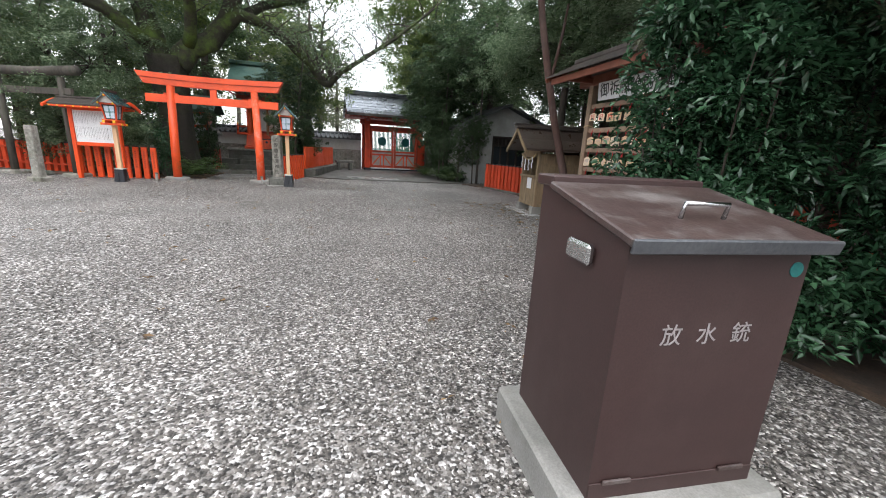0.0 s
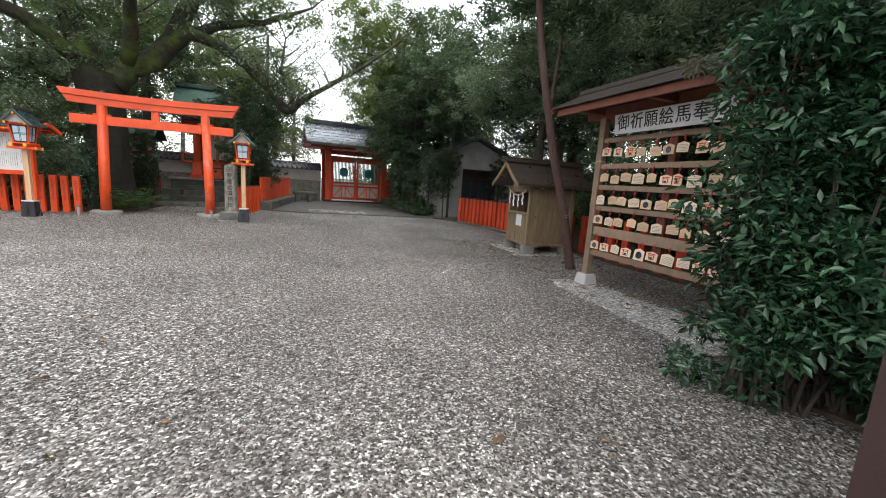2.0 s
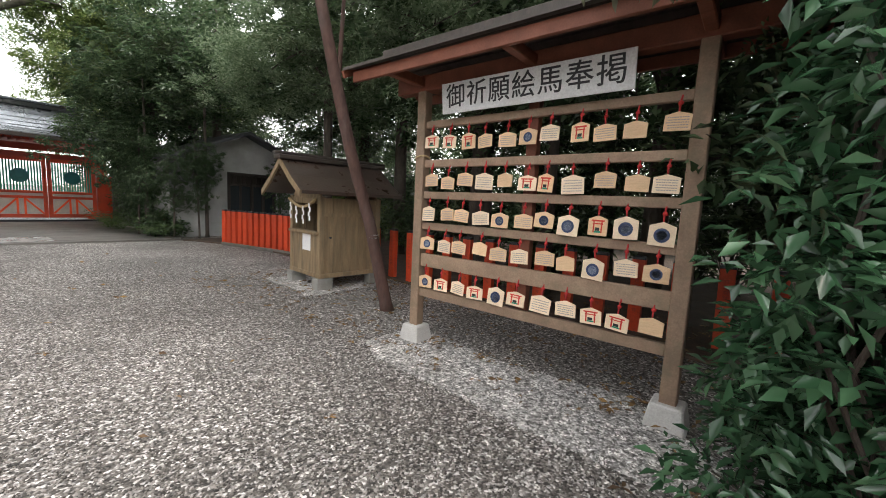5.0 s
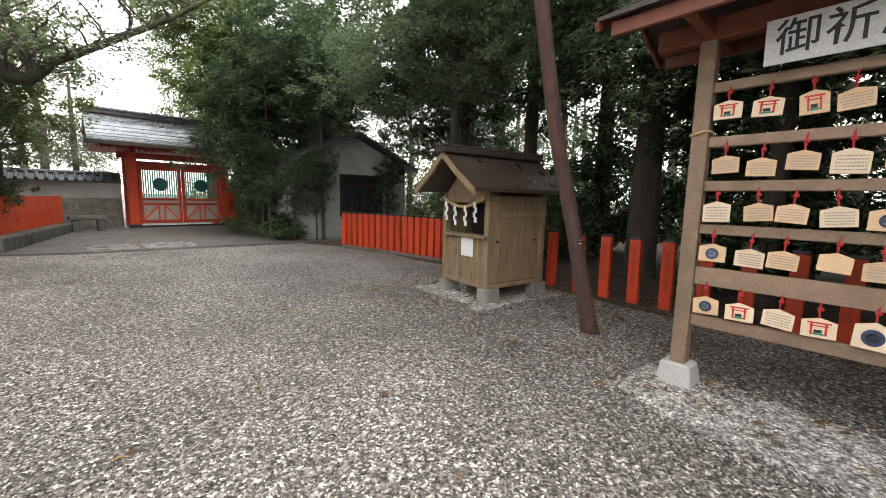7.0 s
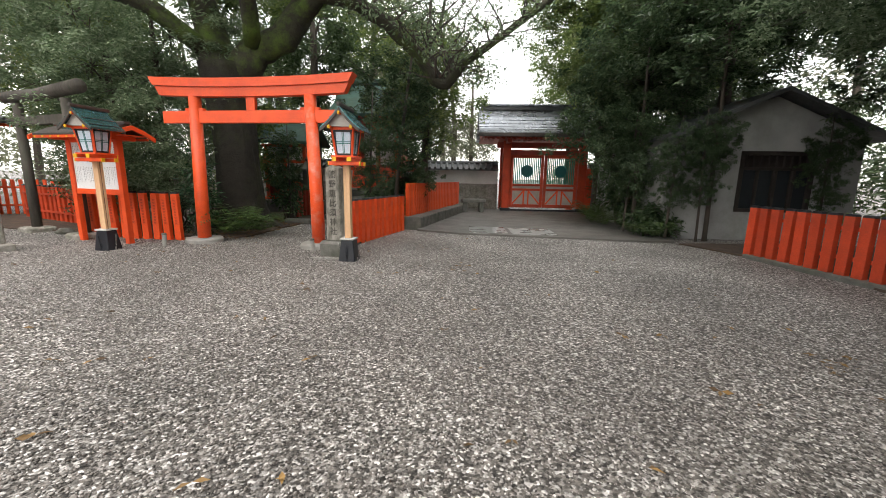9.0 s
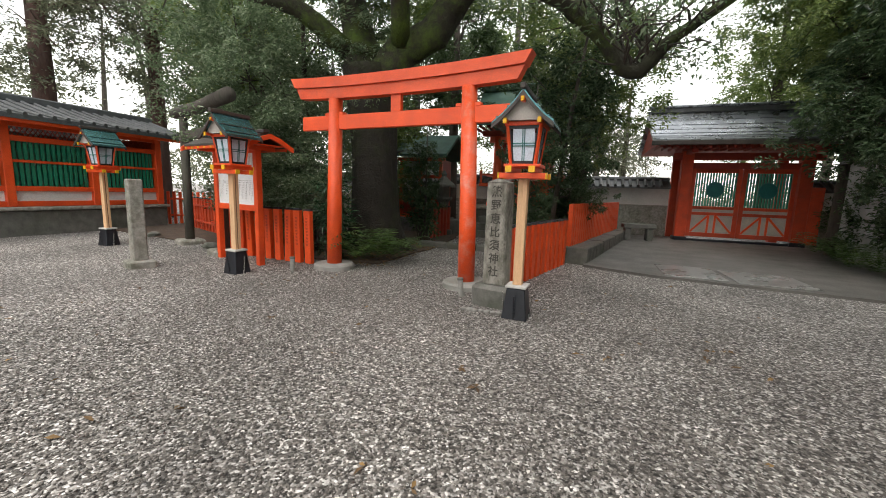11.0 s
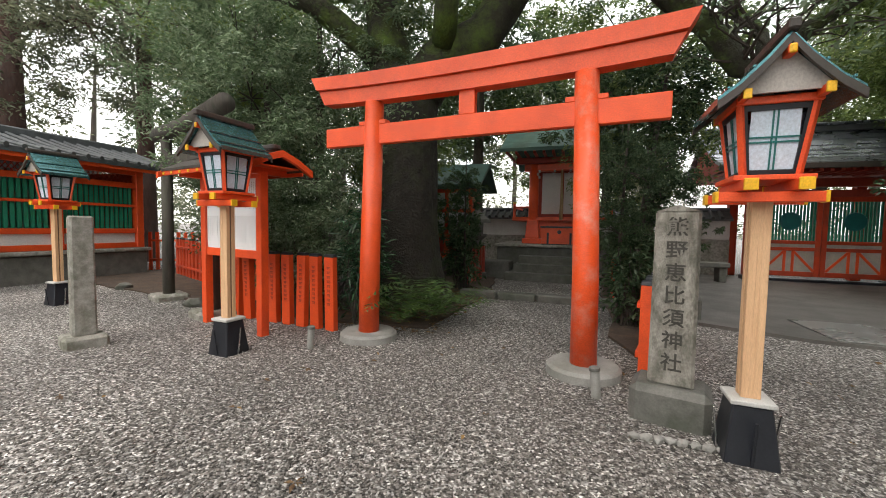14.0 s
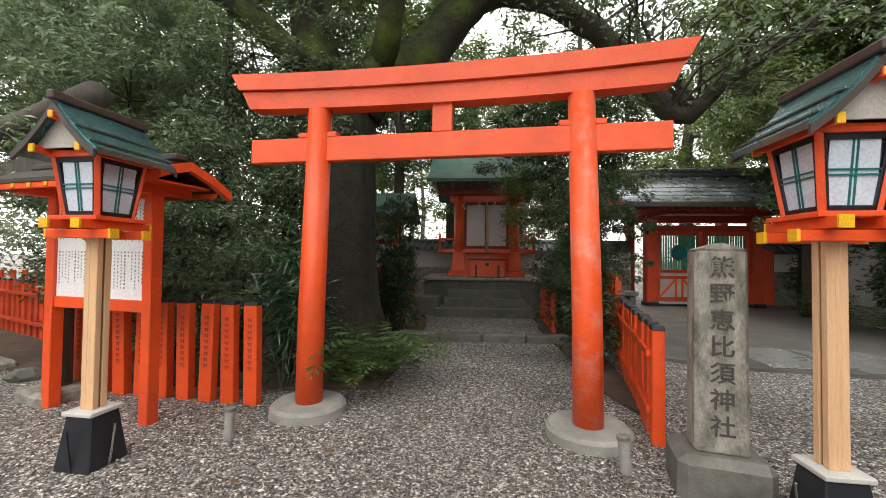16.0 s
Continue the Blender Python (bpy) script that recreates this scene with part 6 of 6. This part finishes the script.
tree(-20.0, 1.0, 12.0, 0.3, "grey", [(0, 0, 6.2, 1.3, 0.9), (-0.4, 0, 9.0, 1.3, 1.0)])
# beside the inner path
tree(-1.9, 9.9, 3.6, 0.03, "dark", [(0.05, 0.1, 1.35, 0.2, 1.2), (0.05, -0.1, 2.3, 0.24, 1.2)], BARK, (0.1, 0.1), "thin dark-leaved shrub beside the inner path")
tree(-1.5, 11.4, 5.5, 0.06, "dark", [(0.25, 0, 2.4, 0.4, 1.0), (-0.2, 0.4, 3.8, 0.6, 0.9), (0.4, 0.8, 1.3, 0.38, 0.9)], BARK, (0.6, 0.1), "slender evergreen behind the red fence")
tree(-0.9, 14.2, 7.5, 0.14, "light", [(-0.3, 0, 3.2, 0.7, 0.9), (0.2, 0, 4.8, 0.9, 0.9), (-0.7, 0.4, 6.4, 0.9, 0.8)], BARK, (0.2, 0), "evergreen tree behind the red ledge fence")
tree(-4.9, 11.9, 3.0, 0.03, "dark", [(-0.2, 0.1, 1.4, 0.24, 1.6), (0.0, 0.0, 2.3, 0.22, 1.0)], BARK, (0, 0), "dark broad-leaved shrub behind the big trunk")
tree(-1.4, 21.5, 9.5, 0.2, "grey", [(0, 0, 5.2, 1.1, 0.9), (-0.6, 0, 7.2, 1.2, 0.9), (1.6, 0.5, 3.6, 0.7, 0.8)])
tree(1.0, 24.0, 7.0, 0.14, "grey", [(0, 0, 3.4, 0.9, 0.8), (-0.8, 0, 4.8, 0.8, 0.8)])
tree(-4.5, 22.5, 11.0, 0.25, "light", [(0, 0, 5.6, 1.3, 0.9), (0.4, 0, 8.2, 1.3, 0.9)])
tree(-9.5, 21.5, 11.0, 0.25, "mid", [(0, 0, 5.0, 1.4, 0.9), (0.4, 0, 8.0, 1.4, 0.9)])


# thin leaning tree between the shrine and the rack
def leaning_tree():
    t = thing("leaning_tree", "thin leaning tree with smooth reddish bark", "tree", pose(-0.84, -0.57, 0))
    part("trunk", tube([(5.42, -0.02, -0.05), (5.39, 0.0, 0.1), (5.30, 0.1, 0.7), (5.22, 0.16, 1.15), (4.93, 0.27, 2.15), (4.70, 0.3, 3.0), (4.46, 0.35, 4.0), (4.2, 0.4, 5.6), (4.1, 0.5, 7.0)],
                       [0.11, 0.09, 0.08, 0.078, 0.075, 0.07, 0.065, 0.05, 0.03], 14, rough=0.12), BARK_RED, t, smooth=True)
    part("limb", tube([(4.75, 0.3, 2.8), (5.3, 0.9, 4.0), (5.7, 1.3, 5.6)], [0.035, 0.03, 0.012], 8), BARK_RED, t, smooth=True)
    for z in (1.0, 1.04):
        part("tie_wire", tube([(5.255 + 0.085 * math.cos(a), 0.14 + 0.085 * math.sin(a), z) for a in [k * 0.6 for k in range(11)]], [0.004] * 11, 5), STEEL, t)
    for i, (x, y, z, sc) in enumerate(((4.1, 0.6, 6.4, 0.9), (5.7, 1.4, 5.9, 0.8), (4.6, -0.6, 5.4, 0.5))):
        o = new("crown", CROWNS["dark"][i % 2])
        o.parent = t
        o.matrix_basis = Matrix.LocRotScale((x, y, z), Euler((0, 0, i * 2.0)), Vector((sc, sc, sc * 0.6)))


leaning_tree()


# ---- shrubs ----
def bush(x, y, r, h, count, length, width, material, label, seed, clusters=70, squash=1.0, lift=0.0):
    t = thing("bush", label, "bush", pose(x, y, 0))
    rng = np.random.RandomState(seed)
    c = blob_points(rng, clusters, 1.0, 0.2, 1.0) * np.array([r * squash, r, h * 0.46]) + np.array([0, 0, h * 0.5 + lift])
    c = c[c[:, 2] > 0.12]
    bm = bmesh.new()
    pr = random.Random(seed)
    for k in range(min(26, len(c))):
        v = c[k]
        root = (pr.uniform(-0.15, 0.15), pr.uniform(-0.15, 0.15), -0.02)
        tube(limb_points(root, v, 0.1, 4, 0.3, pr), [0.018, 0.015, 0.011, 0.008, 0.004], 5, bm)
    tagged(part("stem_work", bm, BARK, t), kind="stuff")
    o = new("foliage", leaf_mesh("foliage", c, 0.17 + 0.1 * rng.rand(len(c)), count, length, width, material, seed + 1, 0.6, 0.22, 0.1))
    o.parent = t
    return t


bush(2.95, -5.1, 0.5, 3.4, 14400, 0.085, 0.033, LEAF_BUSH, "upright young evergreen beside the rack", 100, 80, lift=0.35)
bush(2.5, -4.78, 0.36, 2.6, 6500, 0.085, 0.033, LEAF_BUSH, "slender dark evergreen before the end of the rack", 120, 70, lift=0.7)
bush(2.7, -5.0, 0.66, 1.6, 13600, 0.085, 0.033, LEAF_BUSH, "glossy green broad-leaved bush beside the rack", 101, 90)
bush(3.0, -5.65, 0.6, 1.1, 7200, 0.085, 0.033, LEAF_BUSH, "low glossy green bush by the gravel edge", 102, 70)
bush(3.9, -5.9, 0.9, 3.4, 16000, 0.085, 0.033, LEAF_BUSH, "tall glossy evergreen bush under the trees", 103, 90)
bush(3.3, -6.9, 0.7, 2.6, 14400, 0.085, 0.033, LEAF_BUSH, "glossy green bush behind the brown box", 104, 80)
bush(4.3, -8.3, 1.0, 2.6, 11200, 0.085, 0.033, LEAF_BUSH, "tall leafy evergreen bush in the shade", 105, 90)
bush(7.4, -5.5, 1.2, 2.6, 6000, 0.14, 0.05, LEAF_DARK, "dark evergreen bush behind the fence posts", 106, 90)
bush(7.9, -1.6, 1.1, 2.0, 5000, 0.14, 0.05, LEAF_DARK, "dark evergreen bush behind the fence posts", 107, 90)
bush(9.0, 2.5, 1.4, 1.6, 5000, 0.14, 0.05, LEAF_MID, "green undergrowth behind the red fence", 108, 90)
bush(9.3, 6.2, 1.6, 1.5, 5000, 0.14, 0.05, LEAF_LIGHT, "light green undergrowth behind the red fence", 109, 90)
bush(12.5, 8.0, 1.8, 1.6, 5000, 0.16, 0.06, LEAF_LIGHT, "light green undergrowth by the store house", 110, 90)
for i_, (bx, by, bh) in enumerate(((11.3, -4.5, 3.4), (11.0, -0.8, 3.0), (11.4, 2.2, 3.2), (12.0, 4.9, 2.8), (13.8, 6.4, 3.4), (14.5, 10.5, 3.6))):
    bush(bx, by, 1.7, bh, 5200, 0.20, 0.075, LEAF_DARK, "dense dark undergrowth deep under the trees", 130 + i_, 110)
for i_, (bx, by, bh) in enumerate(((5.7, 11.7, 1.5), (5.8, 13.0, 2.3), (6.05, 14.5, 2.5), (6.25, 15.8, 2.2), (5.6, 10.3, 0.9))):
    bush(bx, by, 0.55, bh, 3200, 0.12, 0.045, LEAF_DARK, "dark leafy shrub beside the store house", 150 + i_, 70)
bush(-6.45, 9.0, 0.75, 2.4, 7000, 0.085, 0.03, LEAF_SHEEN, "dense fine-leaved evergreen shrub behind the fence posts", 111, 110)
bush(-7.75, 9.3, 0.8, 2.2, 7000, 0.085, 0.03, LEAF_SHEEN, "dense fine-leaved evergreen shrub behind the notice board", 112, 110)
bush(-9.3, 9.9, 0.9, 2.0, 5000, 0.09, 0.03, LEAF_MID, "dense shaded shrub behind the grey torii", 113, 100)
bush(-5.45, 8.45, 0.28, 1.9, 1500, 0.16, 0.022, LEAF_BUSH, "narrow-leaved bamboo-like shrub beside the torii post", 114, 50)
bush(-5.0, 12.0, 0.34, 1.9, 1500, 0.13, 0.045, LEAF_DARK, "dark broad-leaved shrub by the inner path", 115, 60)
bush(-1.7, 9.8, 0.30, 1.3, 1500, 0.11, 0.04, LEAF_DARK, "dark shrub behind the red picket fence", 116, 60)
bush(-1.4, 12.0, 0.6, 1.8, 3000, 0.11, 0.04, LEAF_DARK, "dark shrub behind the red picket fence", 117, 60)
bush(-1.0, 15.4, 0.7, 1.9, 3000, 0.11, 0.04, LEAF_MID, "green shrub behind the ledge fence", 118, 60)


def fern(x, y, z, n, length, seed, label="green arching fern on the ground"):
    t = thing("fern", label, "fern", pose(x, y, z), "ferns")
    rng = random.Random(seed)
    bm = bmesh.new()
    for k in range(n):
        a = 2 * math.pi * (k + rng.random() * 0.6) / n
        L = length * rng.uniform(0.7, 1.1)
        up = rng.uniform(0.7, 1.25)
        steps = 13
        for i in range(steps + 1):
            s = i / steps
            r = L * (s * 0.95)
            zz = L * up * (s * 1.75 - s * s * 1.25)
            p = Vector((math.cos(a) * r, math.sin(a) * r, zz))
            d = Vector((math.cos(a), math.sin(a), up * (1.25 - 1.9 * s))).normalized()
            side = Vector((-math.sin(a), math.cos(a), 0))
            w = 0.24 * L * math.sin(math.pi * (0.12 + 0.86 * s)) ** 0.8
            if i > 1:
                for sg in (-1, 1):
                    tip = p + side * sg * w + d * w * 0.35 - Vector((0, 0, w * 0.15))
                    q = L * 0.028
                    bm.faces.new([bm.verts.new(v) for v in (p - d * q, (p + tip) / 2 - d * q * 0.9, tip)])
                    bm.faces.new([bm.verts.new(v) for v in (p - d * q, tip, (p + tip) / 2 + d * q * 0.9)])
    part("fronds", bm, FERN, t)
    return t


for i, (x, y, L, n) in enumerate(((-4.5, 8.5, 0.95, 11), (-4.8, 8.35, 0.8, 10), (-4.25, 8.9, 0.75, 9), (-5.05, 8.65, 0.7, 9), (-4.6, 8.95, 0.85, 9))):
    fern(x, y, 0.02, n, L, i, "green arching fern at the foot of the big tree")
for i in range(14):
    r = random.Random(50 + i)
    fern(5.0 + r.uniform(-0.2, 0.9), 9.8 + i * 0.4 + r.uniform(-0.2, 0.2), 0.04, 9, r.uniform(0.6, 0.9), 60 + i, "green fern beside the concrete apron")
fern(4.3, -4.75, 0.03, 8, 0.4, 90, "spiky green plant at the edge of the bed")


# ---- woods all around ----
def far_woods():
    rng = np.random.RandomState(9)
    cl = []
    for k in range(900):
        a = rng.rand() * 2 * math.pi
        d = 24 + 14 * rng.rand()
        x, y = math.cos(a) * d - 2, math.sin(a) * d + 5
        if abs(x - 3.2 - (y - 20) * 0.12) < 2.6 and y > 15:
            continue
        top = 7 + 5 * math.sin(a * 5) ** 2 + 3 * rng.rand()
        if y > 15 and -6 < x < 9 or x < -10 and y > 2:
            top *= 0.55
        cl.append((x, y, 0.6 + (top - 0.6) * rng.rand() ** 0.9))
    o = new("far_woods", leaf_mesh("far_woods", cl, 1.3, 60000, 0.34, 0.15, LEAF_GREY, 3, 0.5, 0.25, 0.1))
    tagged(o, "dense evergreen woods around the precinct", "woods", kind="stuff")
    bm = bmesh.new()
    pr = random.Random(3)
    for k in range(70):
        a = pr.random() * 6.283
        d = pr.uniform(22, 36)
        x, y = math.cos(a) * d - 2, math.sin(a) * d + 5
        if abs(x - 3.2) < 3 and y > 15:
            continue
        h = pr.uniform(8, 13)
        tube([(x, y, -0.1), (x + pr.uniform(-0.3, 0.3), y, h * 0.5), (x + pr.uniform(-0.6, 0.6), y, h)], [0.24, 0.18, 0.05], 7, bm)
    o = part("far_trunks", bm, BARK)
    tagged(o, "tall bare trunks in the woods", "woods", kind="stuff")


far_woods()


def east_thicket():
    rng = np.random.RandomState(14)
    cl = [(15.5 + 4 * rng.rand(), -14 + 34 * rng.rand(), 0.3 + 4.6 * rng.rand() ** 1.1) for _ in range(420)]
    cl += [(9 + 7 * rng.rand(), -15 + 6 * rng.rand(), 0.3 + 5 * rng.rand()) for _ in range(120)]
    o = new("thicket", leaf_mesh("thicket", cl, 0.8, 36000, 0.26, 0.10, LEAF_MID, 6, 0.5, 0.25, 0.1))
    tagged(o, "dark dense thicket behind the red fence", "woods", kind="stuff")


east_thicket()


# ---- loose gravel ----
def loose_gravel():
    rng = np.random.RandomState(21)
    way = [(-0.4, -7.0), (-0.3, -5.5), (0.8, -2.5), (0.5, 0.6), (-1.3, 3.0), (-3.4, 5.6)]
    n = 370000
    x = rng.uniform(-9, 5, n)
    y = rng.uniform(-8.6, 9.5, n)
    best = np.full(n, 99.0)
    for (xa, ya), (xb, yb) in zip(way, way[1:]):
        t = np.clip(((x - xa) * (xb - xa) + (y - ya) * (yb - ya)) / ((xb - xa) ** 2 + (yb - ya) ** 2), 0, 1)
        best = np.minimum(best, np.hypot(x - xa - t * (xb - xa), y - ya - t * (yb - ya)))
    keep = rng.rand(n) < np.clip(1.35 - best / 3.4, 0.0, 1.0)
    keep &= ~((x > 2.45) & (y < -4.4)) & (x < 4.4)
    keep &= ~((x > 0.28) & (x < 1.3) & (y < -5.85) & (y > -6.9)) & ~((y > 8.3) & (x < -4.4))
    x, y = x[keep], y[keep]
    m = len(x)
    s = 0.0050 + 0.0060 * rng.rand(m) ** 1.7
    a = rng.rand(m) * 6.283
    ax = np.stack([np.cos(a), np.sin(a)], 1)
    k = rng.uniform(0.7, 1.4, (m, 6))
    v = np.empty((m, 6, 3))
    z = 0.002 + 0.004 * rng.rand(m)
    o = np.stack([x, y, z], 1)
    for j in range(4):
        c, q = math.cos(j * math.pi / 2), math.sin(j * math.pi / 2)
        w = np.stack([ax[:, 0] * c - ax[:, 1] * q, ax[:, 1] * c + ax[:, 0] * q, 0.35 * (rng.rand(m) - 0.5)], 1)
        v[:, j] = o + w * (s * k[:, j] * (1.25 if j % 2 == 0 else 0.85))[:, None]
    v[:, 4] = o + np.stack([s * 0.4 * (rng.rand(m) - 0.5), s * 0.4 * (rng.rand(m) - 0.5), s * 0.85 * k[:, 4]], 1)
    v[:, 5] = o - np.stack([0 * s, 0 * s, s * 0.6], 1)
    f = np.array([[0, 1, 4], [1, 2, 4], [2, 3, 4], [3, 0, 4], [1, 0, 5], [2, 1, 5], [3, 2, 5], [0, 3, 5]])
    tris = (np.arange(m)[:, None, None] * 6 + f[None]).reshape(-1, 3)
    me = bpy.data.meshes.new("loose_gravel")
    me.vertices.add(m * 6)
    me.vertices.foreach_set("co", v.reshape(-1))
    me.loops.add(len(tris) * 3)
    me.loops.foreach_set("vertex_index", tris.reshape(-1).astype(np.int32))
    me.polygons.add(len(tris))
    me.polygons.foreach_set("loop_start", np.arange(0, len(tris) * 3, 3, dtype=np.int32))
    me.update(calc_edges=True)
    me.materials.append(PEBBLE)
    tagged(new("loose_gravel", me), "loose grey and brown gravel stones", "gravel", kind="stuff")


loose_gravel()


# ---- leafy spray over the rack roof ----
def overhang():
    t = thing("overhanging_branch", "pale-leaved branch hanging over the rack roof", "branch", RACK_M)
    pts = [(6.0, -5.1, 2.6), (5.4, -4.6, 2.95), (4.7, -4.1, 3.0), (4.1, -3.7, 2.92), (3.8, -3.2, 2.78)]
    part("limb", tube(pts, [0.035, 0.028, 0.02, 0.012, 0.005], 6), BARK, t, smooth=True)
    rng = np.random.RandomState(4)
    c = [tuple(np.array(pts[2]) * (1 - f) + np.array(pts[4]) * f + rng.normal(size=3) * np.array([0.1, 0.12, 0.07])) for f in rng.rand(26)]
    o = new("foliage", leaf_mesh("foliage", c, 0.1, 420, 0.10, 0.032, LEAF_GREY, 12, 0.6, 0.2, 0.2))
    o.parent = t


overhang()


# ---- fallen leaves ----
def fallen_leaves():
    rng = np.random.RandomState(33)
    n = 2600
    x = np.concatenate([rng.uniform(3.4, 7, 1500), rng.uniform(-7, 4, 260), rng.uniform(-6.5, -4.2, 840)])
    y = np.concatenate([rng.uniform(-8, 3, 1500), rng.uniform(-7, 9, 260), rng.uniform(8.2, 12.4, 840)])
    z = np.where((x > 3.5) & (y < 0.2) | (y > 8.6), 0.045, 0.022)
    c = np.stack([x, y, z], 1)
    me = leaf_mesh("fallen_leaves", c, 0.004, n * 2, 0.06, 0.024, LITTER, 5, 0.05, 0.1, 0.0)
    tagged(new("fallen_leaves", me), "scattered brown and yellow fallen leaves", "leaves", kind="stuff")


LITTER = leaf_mat("leaf_litter", (0.07, 0.04, 0.02), (0.30, 0.18, 0.06), 0.7, 0.1)
fallen_leaves()
